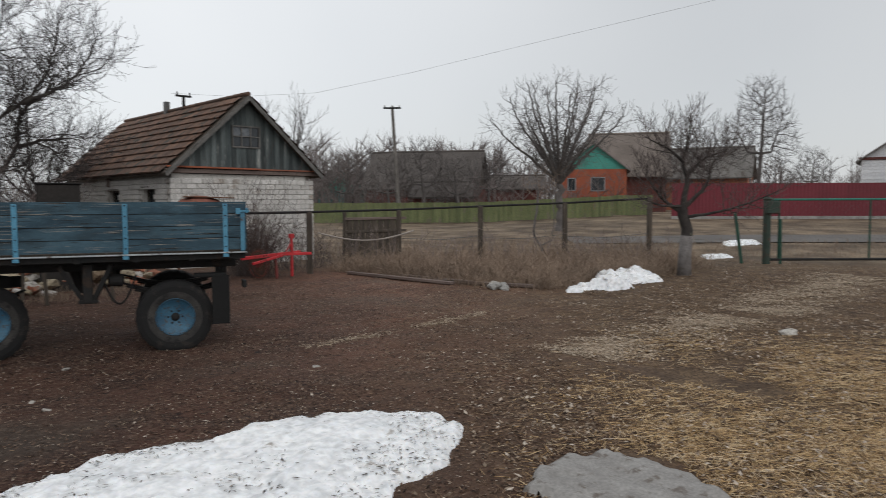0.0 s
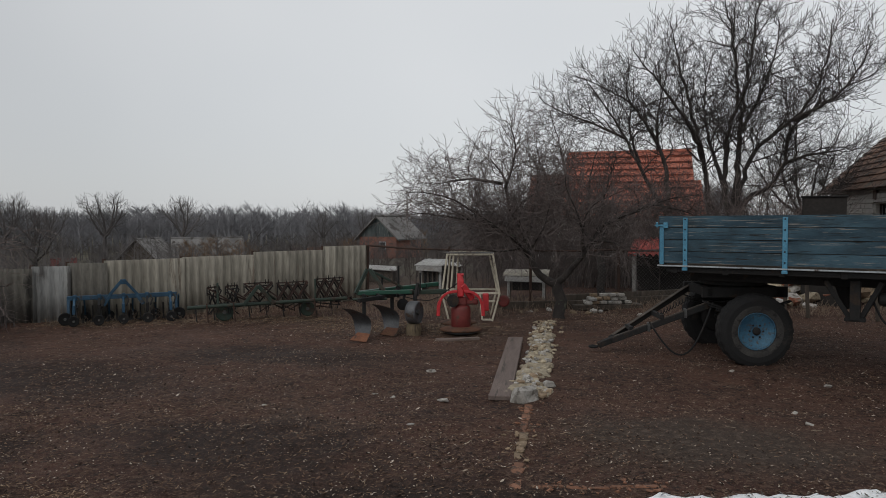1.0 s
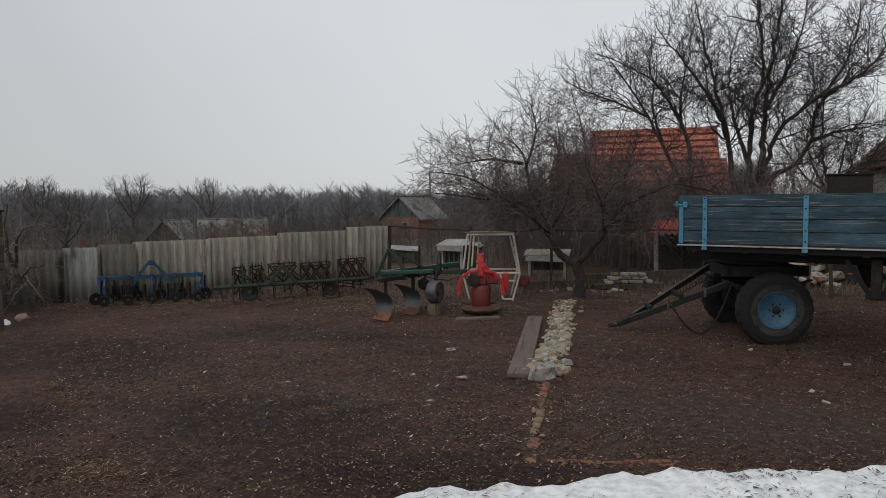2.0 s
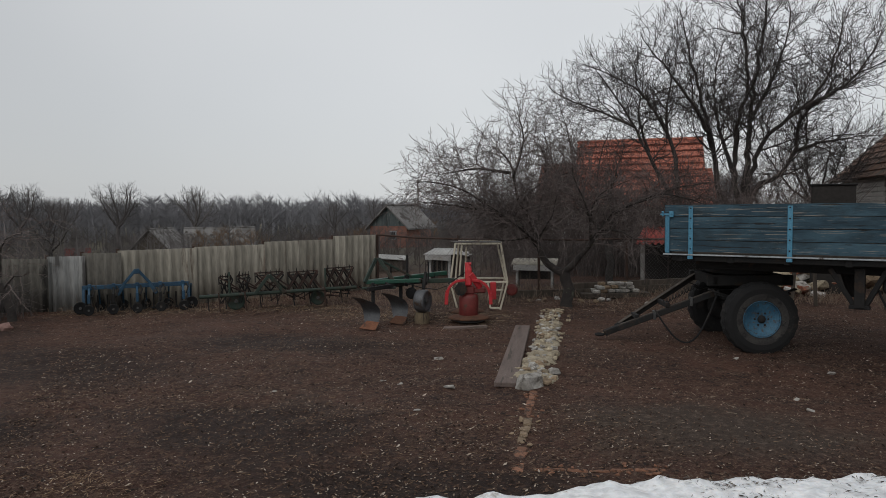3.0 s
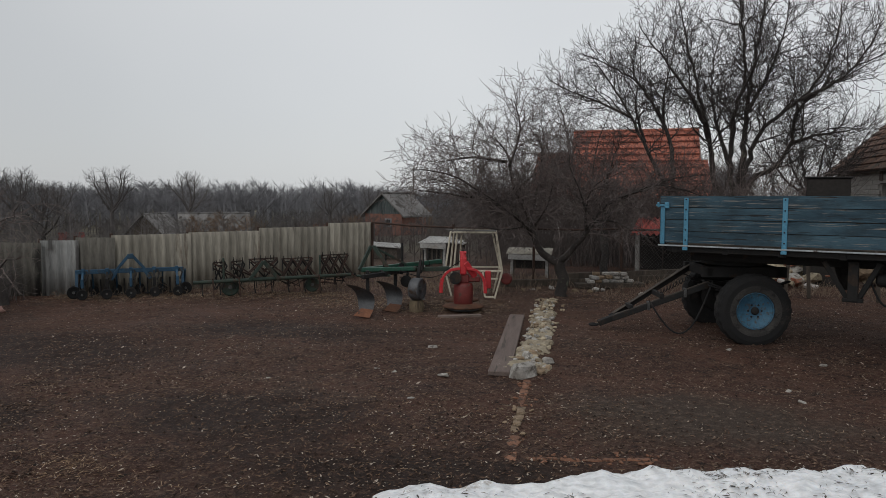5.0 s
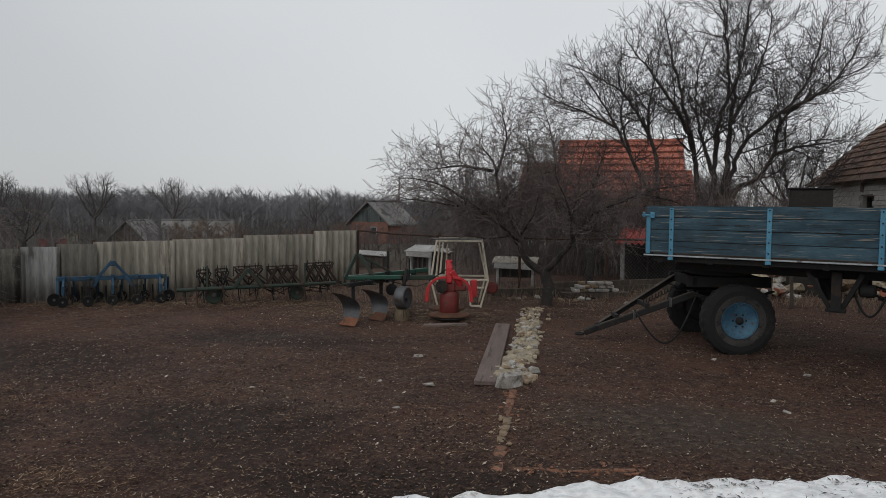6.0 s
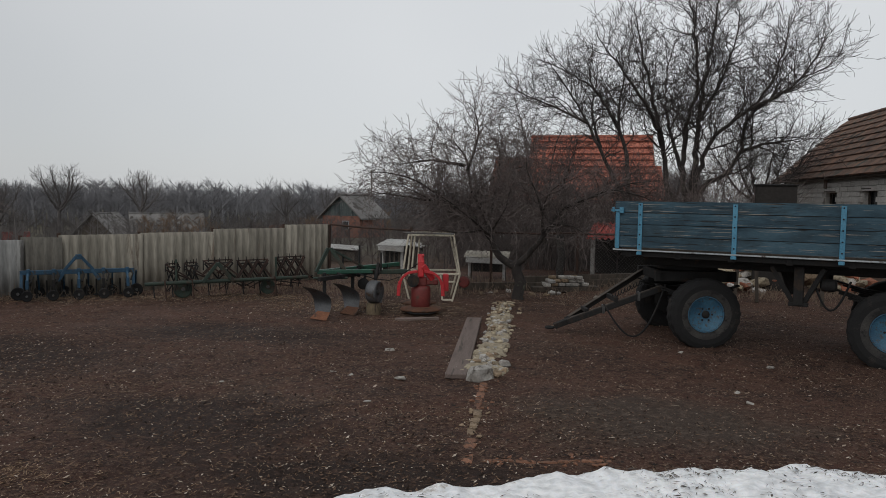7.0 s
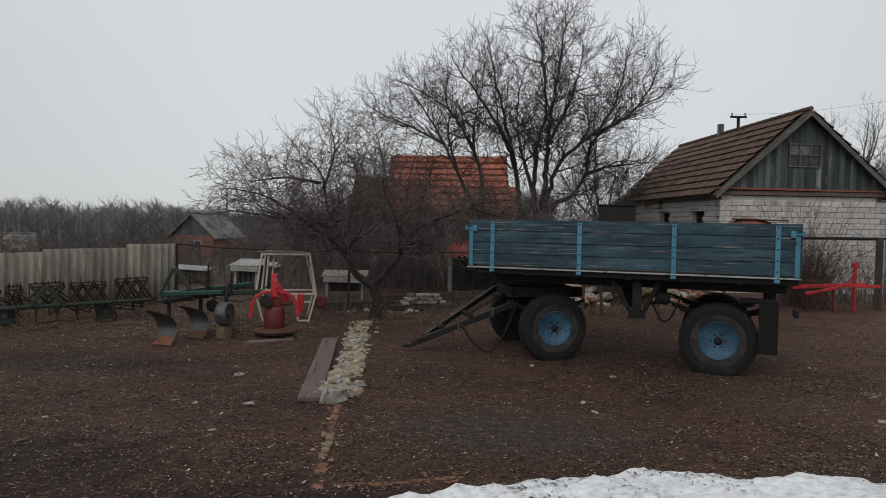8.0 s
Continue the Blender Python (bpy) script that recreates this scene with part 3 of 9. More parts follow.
def ground_z(x, y):
    """The lie of the land: flat yard, rising gently to the lane, falling to the valley."""
    u = 0.664 * x + 0.748 * y
    side = 0.749 * x - 0.663 * y
    rise = smoothstep(3, 12, x) * (0.45 + 0.55 * smoothstep(0, 14, side)) * (0.95 * smoothstep(17, 52, u) + 0.4 * smoothstep(50, 120, u))
    w = -0.75 * x + 0.66 * y
    fall = -6.0 * smoothstep(17, 115, w) * smoothstep(16, -4, x)
    hollow = -0.05 * math.exp(-(((x - 2.0) / 2.2) ** 2 + ((y - 8.2) / 1.5) ** 2))
    return rise + fall + hollow


def relief(x, y):
    p = Vector((x, y, 0))
    r = 0.030 * noise.noise(p * 0.9) + 0.020 * noise.noise(p * 2.7) + 0.014 * noise.noise(p * 6.5)
    d = math.hypot(x, y - 6)
    return r * (1.0 if d < 40 else max(0.0, 1 - (d - 40) / 60))


def gz(x, y):
    return ground_z(x, y) + relief(x, y)


def ground():
    def spread(lo, hi, step, reach):
        a = list(np.arange(lo, hi + 1e-6, step))
        s, x = step, hi
        right = []
        while x < reach:
            s *= 1.13
            x += s
            right.append(x)
        s, x = step, lo
        left = []
        while x > -reach:
            s *= 1.13
            x -= s
            left.append(x)
        return left[::-1] + a + right
    xs, ys = spread(-9.0, 12.0, 0.09, 3200), spread(1.8, 12.0, 0.09, 3200)
    bm = Build()
    bm.v = [(x, y, gz(x, y)) for y in ys for x in xs]
    r = len(xs)
    bm.f = [(j * r + i, j * r + i + 1, (j + 1) * r + i + 1, (j + 1) * r + i) for j in range(len(ys) - 1) for i in range(r - 1)]
    solid("ground", bm, GROUND, "dark brown trodden earth yard strewn with dry leaves and straw", "ground", kind="structure", smooth=True)


ground()


# ---- the trailer ----
def wheel(parent, m, name="wheel"):
    """A treaded tyre on a dished blue rim; its axle is the local z axis, the outer face up."""
    t = Build()
    prof = [(0.205, -0.085), (0.255, -0.108), (0.36, -0.115), (0.412, -0.095), (0.424, -0.06), (0.428, 0.0), (0.424, 0.06), (0.412, 0.095), (0.36, 0.115), (0.255, 0.108), (0.205, 0.085)]
    n = 96
    pts, fs = [], []
    for i, (r, z) in enumerate(prof):
        for k in range(n):
            a = 2 * math.pi * k / n
            lug = 0.008 if 3 <= i <= 7 and ((k + (2 if z > 0.03 else 0 if z < -0.03 else 1)) // 2) % 2 else 0.0
            pts.append(((r + lug) * math.cos(a), (r + lug) * math.sin(a), z))
    for i in range(len(prof) - 1):
        for k in range(n):
            a, b2 = i * n + k, i * n + (k + 1) % n
            fs.append((a, b2, b2 + n, a + n))
    t.add(pts, fs)
    w = part(name, t, TYRE, parent, smooth=False, m=m)
    r = Build()
    r.lathe([(0.213, 0.075), (0.222, 0.092), (0.214, 0.098), (0.204, 0.080), (0.196, 0.045), (0.165, 0.030), (0.15, 0.045), (0.105, 0.052), (0.095, 0.040), (0.06, 0.040), (0.03, 0.03)], 36)
    part("rim", r, BLUE_RIM, w, "blue painted dished steel rim", True)
    h = Build()
    h.lathe([(0.048, 0.030), (0.048, 0.078), (0.040, 0.092), (0.024, 0.098), (0.001, 0.100)], 20)
    part("hub", h, DARK_STEEL, w, "dark greasy steel hub", True)
    part("sidewall", Build().lathe([(0.224, 0.100), (0.256, 0.1105), (0.290, 0.1135), (0.300, 0.1125)], 48, None, False), DUSTY_RUBBER, w, "mud-dusted inner sidewall", True)
    part("brake_drum", Build().lathe([(0.02, -0.125), (0.185, -0.12), (0.204, -0.095), (0.204, -0.03)], 28), DARK_STEEL, w, "dark dirty brake drum", True)
    for k in range(6):
        a = 2 * math.pi * k / 6
        part("wheel_nut", Build().lathe([(0.017, 0.040), (0.017, 0.072), (0.008, 0.080)], 6, Matrix.Translation((0.078 * math.cos(a), 0.078 * math.sin(a), 0))), DARK_STEEL, w)
    for k in range(10):
        a = 2 * math.pi * (k + 0.5) / 10
        m = Matrix.Rotation(a, 4, "Z") @ Matrix.Translation((0.172, 0, 0.041)) @ Matrix.Diagonal((0.8, 1.25, 1, 1))
        part("rim_slot", Build().lathe([(0.021, 0.0), (0.021, 0.006)], 12, m), TYRE, w)
    part("grease_cap", Build().lathe([(0.062, 0.041), (0.062, 0.050), (0.050, 0.052)], 20), DARK_STEEL, w, "dark greasy hub plate")
    return w


def trailer():
    L, W, ZB, ZT = 3.72, 1.86, 1.115, 1.70
    base = pose(0.382, 9.015, 0.018, 0, 0, -20.0)
    t = thing("farm_trailer", base, "blue plank-sided two-axle farm trailer with blue wheels on earth", "trailer")
    # deck and sides
    part("deck", Build().box((L / 2, W / 2, ZB - 0.005), (L - 0.06, W - 0.06, 0.04), None, 0.004), OLD_WOOD, t)
    ph = (ZT - ZB - 0.02) / 4
    for name, y in (("side_board", 0.02), ("side_board", W - 0.02)):
        side = part(name, Build().box((L / 2, y + (0.018 if y < 1 else -0.018), ZB + 0.3), (L - 0.1, 0.006, 0.5)), OLD_WOOD, t, "blue side wall of four planks")
        for k in range(4):
            z = ZB + 0.02 + ph * (k + 0.5)
            b = Build()
            n = 18
            pts, fs = [], []
            for i in range(n + 1):
                x = -0.055 + (L + 0.035) * i / n
                wob = 0.004 * noise.noise(Vector((x * 1.4, k * 3.0, y)))
                chip = 0.012 * max(0, noise.noise(Vector((x * 3.1, k * 5.0, y + 7))) - 0.35) if k == 3 else 0
                h = ph / 2 - 0.004
                for dy, dz in ((-0.014, -h), (-0.014, h - chip), (0.014, h - chip), (0.014, -h)):
                    pts.append((x, y + dy, z + dz + wob))
            for i in range(n):
                for q in range(4):
                    fs.append((i * 4 + q, i * 4 + (q + 1) % 4, i * 4 + 4 + (q + 1) % 4, i * 4 + 4 + q))
            fs += [(0, 1, 2, 3), (n * 4 + 3, n * 4 + 2, n * 4 + 1, n * 4)]
            b.add(pts, fs)
            part("plank", b, BLUE_WOOD, side)
    for name, x in (("headboard", -0.055), ("tailboard", L - 0.02)):
        end = part(name, Build().box((x, W / 2, ZB + 0.3), (0.006, W - 0.12, 0.5)), OLD_WOOD, t, "blue end wall of planks")
        for k in range(4):
            part("plank", Build().box((x, W / 2, ZB + 0.02 + ph * (k + 0.5)), (0.028, W - 0.07, ph - 0.008), None, 0.003), BLUE_WOOD, end)
    # ribs, corner straps, latches
    for y, o in ((0.0, -1), (W, 1)):
        for s in (0.256, 1.33, 2.40, 3.47):
            rib = part("rib", Build().box((s, y + o * 0.006, (ZB + ZT) / 2 - 0.03), (0.052, 0.012, ZT - ZB + 0.01), None, 0.003).box((s, y + o * 0.016, ZB - 0.045), (0.06, 0.03, 0.035), None, 0.004), BLUE_STEEL, t, "light blue steel rib")
            for k in range(5):
                part("bolt", Build().lathe([(0.009, 0), (0.009, 0.006), (0.004, 0.009)], 8, Matrix.Translation((s, y + o * 0.012, ZB + 0.06 + k * 0.12)) @ Matrix.Rotation(radians(90 if o < 0 else -90), 4, "X")), DARK_STEEL, rib)
        for s in (-0.02, L - 0.055):
            strap = part("corner_strap", Build().box((s, y + o * 0.006, ZB + 0.235), (0.05, 0.012, 0.46), None, 0.003), BLUE_STEEL, t, "light blue corner strap")
            d = 1 if s < 1 else -1
            latch = Build().box((s + 0.05 * d, y + o * 0.016, ZT - 0.115), (0.05, 0.03, 0.07), None, 0.004).box((s, y + o * 0.02, ZT - 0.115), (0.16, 0.022, 0.018), None, 0.004)
            latch.tube([(s - 0.05 * d, y + o * 0.02, ZT - 0.135), (s - 0.05 * d, y + o * 0.035, ZT - 0.08)], 0.014, 8)
            part("latch", latch, BLUE_STEEL, t, "light blue drop latch")
        part("edge_strip", Build().box((L / 2 - 0.04, y + o * 0.004, ZB - 0.012), (L + 0.06, 0.03, 0.018), None, 0.004), TRIM, t, "pale steel edge strip")
    # chassis
    for y in (0.44, W - 0.44):
        part("chassis_rail", Build().box((L / 2 + 0.05, y, 0.99), (L - 0.3, 0.07, 0.17), None, 0.008), DARK_STEEL, t)
    for s in (0.12, 0.7, 1.3, 1.9, 2.5, 3.1, L - 0.12):
        part("cross_member", Build().box((s, W / 2, 1.05), (0.07, W - 0.08, 0.075), None, 0.006), DARK_STEEL, t)
    part("side_sill", Build().box((L / 2, 0.07, 1.06), (L - 0.05, 0.05, 0.07), None, 0.006), DARK_STEEL, t)
    part("side_sill", Build().box((L / 2, W - 0.07, 1.06), (L - 0.05, 0.05, 0.07), None, 0.006), DARK_STEEL, t)
    part("bracket", Build().bar((1.70, 0.18, 0.99), (1.94, 0.22, 0.58), 0.05, 0.05).bar((2.24, 0.18, 0.99), (2.04, 0.22, 0.58), 0.05, 0.05).bar((1.99, 0.2, 1.0), (1.99, 0.2, 0.57), 0.10, 0.09).box((1.99, 0.21, 0.575), (0.2, 0.09, 0.04), None, 0.005), DARK_STEEL, t, "black V-shaped bracket under the frame")
    part("tipping_ram", Build().tube([(1.9, W / 2, 0.62), (1.75, W / 2, 1.02)], [0.09, 0.075], 14), DARK_STEEL, t)
    hose = [(2.13 + 0.36 * u, 0.24, 0.84 - 0.32 * math.sin(math.pi * u) + 0.02 * u) for u in [i / 14 for i in range(15)]]
    part("brake_hose", Build().tube(hose, 0.012, 7), TYRE, t, "", True)
    # rear axle with leaf springs
    part("axle", Build().tube([(2.90, 0.3, 0.39), (2.90, W - 0.3, 0.39)], 0.045, 12).box((2.90, W / 2, 0.39), (0.1, 0.8, 0.1), None, 0.01), DARK_STEEL, t)
    for y in (0.46, W - 0.46):
        spring = Build()
        for k in range(6):
            ln = 0.62 - k * 0.09
            pts = [(2.90 + ln * u, y, 0.66 - k * 0.022 - 0.12 * (1 - (u * ln / 0.62) ** 2) + 0.10) for u in (-1, -0.5, 0, 0.5, 1)]
            for a, c in zip(pts, pts[1:]):
                spring.bar(a, c, 0.07, 0.018, None, 0.002)
        spring.box((2.90, y, 0.47), (0.12, 0.1, 0.2), None, 0.01)
        part("leaf_spring", spring, DARK_STEEL, t)
        for x in (2.23, 3.47):
            part("spring_hanger", Build().box((x, y, 0.83), (0.07, 0.06, 0.2), None, 0.01), DARK_STEEL, t)
    face = Matrix.Rotation(radians(90), 4, "X")
    wheel(t, Matrix.Translation((2.90, 0.275, 0.350)) @ face)
    wheel(t, Matrix.Translation((2.90, W - 0.275, 0.350)) @ Matrix.Rotation(radians(-90), 4, "X"))
    part("mudflap", Build().box((3.41, 0.10, 0.54), (0.20, 0.015, 0.58), None, 0.004).box((3.30, 0.22, 0.83), (0.36, 0.26, 0.03), None, 0.004).box((3.50, 0.22, 0.54), (0.015, 0.25, 0.55), None, 0.004), BLACK_RUBBER, t, "black rubber mudflap")
    part("brake_cylinder", Build().lathe([(0.03, -0.09), (0.07, -0.07), (0.07, 0.06), (0.04, 0.08)], 14, Matrix.Translation((2.28, 0.3, 0.80)) @ Matrix.Rotation(radians(90), 4, "Y")), DARK_STEEL, t, "black brake cylinder")
    part("tail_lamp_box", Build().box((L - 0.02, 0.30, 0.70), (0.05, 0.16, 0.09), None, 0.008), DARK_STEEL, t)
    # steered front bogie with its drawbar let down
    turn = Matrix.Translation((0.59, W / 2, 0)) @ Matrix.Rotation(radians(33), 4, "Z")
    part("turntable", Build().lathe([(0.36, 0.84), (0.40, 0.85), (0.40, 0.90), (0.36, 0.91)], 32, turn), DARK_STEEL, t)
    bog = Build()
    for y in (-0.36, 0.36):
        bog.box((0, y, 0.77), (1.02, 0.08, 0.13), turn, 0.008)
    bog.box((-0.42, 0, 0.77), (0.08, 0.8, 0.11), turn, 0.008).box((0.42, 0, 0.77), (0.08, 0.8, 0.11), turn, 0.008)
    part("bogie_frame", bog, DARK_STEEL, t)
    part("axle", Build().tube([(0, -0.62, 0.37), (0, 0.62, 0.37)], 0.045, 12, turn).box((0, 0, 0.38), (0.1, 0.8, 0.1), turn, 0.01), DARK_STEEL, t)
    for y in (-0.44, 0.44):
        spring = Build()
        for k in range(6):
            ln = 0.52 - k * 0.075
            pts = [(ln * u, y, 0.55 - k * 0.022 + 0.12 * (u * ln / 0.52) ** 2) for u in (-1, -0.5, 0, 0.5, 1)]
            for a, c in zip(pts, pts[1:]):
                spring.bar(a, c, 0.07, 0.018, turn, 0.002)
        part("leaf_spring", spring, DARK_STEEL, t)
    wheel(t, turn @ Matrix.Translation((0, -0.66, 0.350)) @ face)
    wheel(t, turn @ Matrix.Translation((0, 0.66, 0.350)) @ Matrix.Rotation(radians(-90), 4, "X"))
    bar = Build()
    tip = (-1.69, 0.0, 0.06)
    for y in (-0.34, 0.34):
        bar.bar((-0.40, y, 0.70 + 0.26 * y), (-1.53, 0.07 * (1 if y > 0 else -1), 0.13), 0.045, 0.068, turn, 0.006)
    bar.bar((-1.42, 0, 0.17), tip, 0.10, 0.07, turn, 0.008)
    bar.bar((-0.95, -0.24, 0.45), (-0.95, 0.24, 0.45), 0.05, 0.06, turn, 0.005)
    bar.bar((-1.3, -0.13, 0.29), (-1.3, 0.13, 0.29), 0.05, 0.05, turn, 0.005)
    db = part("drawbar", bar, DARK_STEEL, t, "black A-frame drawbar resting on the ground")
    for y in (-0.34, 0.34):
        part("flange", Build().bar((-0.41, y * 0.95, 0.738 + 0.26 * y), (-1.50, 0.06 * (1 if y > 0 else -1), 0.182), 0.065, 0.010, turn, 0.003), DUSTY_STEEL, db, "dusty rust-brown upper flange")
    ring = [(-1.75 + 0.05 * math.cos(a), 0.05 * math.sin(a), 0.045) for a in [2 * math.pi * i / 16 for i in range(17)]]
    part("tow_eye", Build().tube(ring, 0.016, 8, turn), DARK_STEEL, db, "", True)
    coil = [(-0.52 - 0.0042 * i, -0.16 + 0.028 * math.cos(i * 0.7), 0.72 - 0.0022 * i + 0.028 * math.sin(i * 0.7)) for i in range(110)]
    part("coil_spring", Build().tube(coil, 0.006, 5, turn), DARK_STEEL, db, "", True)
    for k, u in enumerate((0.25, 0.62)):
        part("clamp", Build().box((-0.40 - 1.13 * u, -0.34 + 0.27 * u, 0.625 - 0.49 * u), (0.03, 0.08, 0.11), turn, 0.004), GREY_STEEL, db, "dull worn clamp")
    loop = [(-0.40 - 0.72 * u, -0.44 + 0.16 * u - 0.12 * math.sin(math.pi * u), 0.66 - 0.26 * u - 0.50 * math.sin(math.pi * u)) for u in [i / 16 for i in range(17)]]
    part("brake_hose", Build().tube(loop, 0.011, 7, turn), TYRE, db, "", True)


trailer()


# ---- yard: stones, edging, plank, snow ----
def snow_patch(name, label, outline, height, seed, step=0.06, crust=0.045, lump=0.0, raw=False):
    """A heap of old snow over a closed outline, thick-edged and lumpy."""
    xs, ys = [p[0] for p in outline], [p[1] for p in outline]
    x0, x1, y0, y1 = min(xs) - 0.2, max(xs) + 0.2, min(ys) - 0.2, max(ys) + 0.2
    n = len(outline)

    def depth(x, y):
        inside, best = False, 9.0
        for i in range(n):
            ax, ay = outline[i]
            bx, by = outline[(i + 1) % n]
            if (ay > y) != (by > y) and x < (bx - ax) * (y - ay) / (by - ay) + ax:
                inside = not inside
            dx, dy = bx - ax, by - ay
            t = min(1, max(0, ((x - ax) * dx + (y - ay) * dy) / (dx * dx + dy * dy)))
            best = min(best, math.hypot(x - ax - t * dx, y - ay - t * dy))
        d = best if inside else -best
        p = Vector((x, y, seed))
        return d + 0.10 * noise.noise(p * 2.2) + 0.05 * noise.noise(p * 6.0)

    nx, ny = int((x1 - x0) / step) + 1, int((y1 - y0) / step) + 1
    b = Build()
    ids = {}
    for j in range(ny):
        for i in range(nx):
            x, y = x0 + i * step, y0 + j * step
            d = depth(x, y)
            if d < -step * 1.1:
                continue
            p = Vector((x, y, seed))
            if d > 0:
                h = crust * min(1, d / 0.05) ** 0.5 + height * (1 - math.exp(-d / 0.45)) * (0.75 + 0.5 * noise.noise(p * 0.9)) + 0.024 * noise.noise(p * 4.5) + 0.020 * noise.noise(p * 11) + 0.012 * noise.noise(p * 24) - 0.04 * max(0, noise.noise(p * 2.8)) + lump * (noise.noise(p * 1.5) + 0.6 * noise.noise(p * 3.7) + 0.4 * noise.noise(p * 8))
            else:
                h = -0.03
            ids[i, j] = len(b.v)
            b.v.append((x, y, gz(x, y) + h))
    for (i, j) in list(ids):
        q = [(i, j), (i + 1, j), (i + 1, j + 1), (i, j + 1)]
        if all(k in ids for k in q):
            b.f.append(tuple(ids[k] for k in q))
    return b if raw else solid(name, b, SNOW, label, "snow", smooth=True)


STONE_TAN = mat("tan_broken_stone", (0.19, 0.135, 0.085), (0.30, 0.22, 0.145), 9, 45, 0.95, 0, 0.8, (0.10, 0.07, 0.05), 12, 0.35, 0.25)


def edging():
    """A line of pale stones, a plank beside it and brick edging let into the earth."""
    rng = random.Random(4)
    row = thing("stone_row", pose(-1.0, 9.0, 0), "low row of broken pale limestone set in the earth", "stones")
    inv = row.matrix_world.inverted()
    a, b = Vector((-0.93, 6.72, 0)), Vector((-1.33, 11.75, 0))
    bed = snow_patch("bed", "", [(-1.13, 6.62), (-0.78, 6.62), (-0.78, 7.3), (-0.88, 8.6), (-1.02, 9.9), (-1.20, 11.7), (-1.44, 11.7), (-1.34, 9.8), (-1.23, 8.4), (-1.15, 7.3)], 0.050, 31.0, 0.030, 0.018, 0.045, True)
    bed.v = [tuple(inv @ Vector(p)) for p in bed.v]
    part("rubble_bed", bed, STONE_PALE, row, "crumbled pale limestone chips")
    for k in range(290):
        u = (k + rng.random()) / 290
        across = rng.gauss(0.0, 0.085)
        p = a.lerp(b, u) + Vector((across, 0, 0))
        q = rng.uniform(0.011, 0.030) * (1.25 if u < 0.25 else 1)
        lift = 0.055 * max(0.0, 1 - (across / 0.17) ** 2) * rng.random()
        tone = rng.random()
        part("stone", Build().chunk((p.x, p.y, gz(p.x, p.y) + 0.012 + lift * 0.7), (q * rng.uniform(1.0, 1.3), q, q * rng.uniform(0.5, 0.8)), rng, inv, 0.35), STONE_GREY if tone < 0.55 - 0.5 * u else STONE_PALE if tone < 0.82 else STONE_TAN, row)
    part("stone", Build().chunk((-0.97, 6.68, gz(-0.97, 6.68) + 0.03), (0.125, 0.10, 0.085), rng, inv, 0.22), STONE_GREY, row, "large grey end stone")
    part("stone", Build().chunk((-0.80, 7.25, gz(-0.80, 7.25) + 0.03), (0.06, 0.05, 0.04), rng, inv, 0.25), STONE_GREY, row, "grey stone lying against the row")
    z = gz(-1.4, 8.3) + 0.03
    d = Vector((-0.36, 3.35, 0)).normalized()
    m = Matrix.Translation((-1.37, 8.28, z)) @ Matrix.Rotation(math.atan2(d.y, d.x), 4, "Z")
    solid("plank", Build().box((0, 0, 0), (3.35, 0.21, 0.045), None, 0.006), PLANK_GREY, "weathered grey plank lying flat on the earth", "plank", m=m)
    edge = thing("brick_edging", pose(-0.7, 5.0, 0), "crumbling red brick edging level with the earth", "edging")
    inv = edge.matrix_world.inverted()
    spots = []
    y = 4.46
    while y < 6.55:
        ln = rng.uniform(0.10, 0.22)
        spots.append((-0.735 - 0.09 * (y - 4.5) + rng.gauss(0, 0.006), y + ln / 2, 94 + rng.gauss(0, 3), ln, rng.uniform(0.055, 0.075), 4.9 < y < 5.6))
        y += ln + (0.006 if rng.random() < 0.8 else rng.uniform(0.03, 0.10))
    x = -0.62
    while x < 0.22:
        ln = rng.uniform(0.12, 0.23)
        spots.append((x + ln / 2, 4.54 + 0.27 * (x + 0.6) + rng.gauss(0, 0.005), 15 + rng.gauss(0, 2), ln, rng.uniform(0.04, 0.06), False))
        x += ln + (0.006 if rng.random() < 0.8 else rng.uniform(0.02, 0.06))
    for x, y, a, ln, wd, chalky in spots:
        m = inv @ Matrix.Translation((x, y, gz(x, y) + 0.004)) @ Matrix.Rotation(radians(a), 4, "Z")
        b = Build().box((0, 0, -0.02), (ln, wd, 0.05), None, 0.008)
        b.v = [(px + rng.gauss(0, 0.004), py + rng.gauss(0, 0.006), pz + rng.gauss(0, 0.003)) for px, py, pz in b.v]
        b.v = [tuple(m @ Vector(p)) for p in b.v]
        part("brick", b, STONE_TAN if chalky and rng.random() < 0.75 else EDGE_BRICK, edge)
    for k in range(70):
        x, y, a, ln, wd, chalky = rng.choice(spots)
        x, y, q = x + rng.gauss(0, 0.06), y + rng.gauss(0, 0.06), rng.uniform(0.006, 0.014)
        part("brick_crumb", Build().chunk((x, y, gz(x, y) + 0.004), (q * 1.5, q, q * 0.6), rng, inv), STONE_TAN if chalky else EDGE_BRICK, edge)
    # single stones lying about
    for x, y, s in ((-2.14, 7.65, 0.042), (-1.69, 6.4, 0.04), (-2.2, 6.5, 0.022), (-2.42, 6.6, 0.02), (1.39, 6.83, 0.022), (3.9, 6.27, 0.028), (-1.3, 6.75, 0.035), (-1.22, 6.95, 0.03), (1.09, 8.5, 0.03), (1.95, 8.03, 0.03), (-1.75, 5.6, 0.02), (-3.3, 6.0, 0.02), (1.42, 6.45, 0.026)):
        solid("pebble", Build().chunk((0, 0, s * 0.2), (s * 1.2, s * 0.8, s * 0.4), rng, None, 0.35), STONE_GREY, "small pale stone lying on the earth", "stone", "stones on the yard", m=pose(x, y, gz(x, y)))
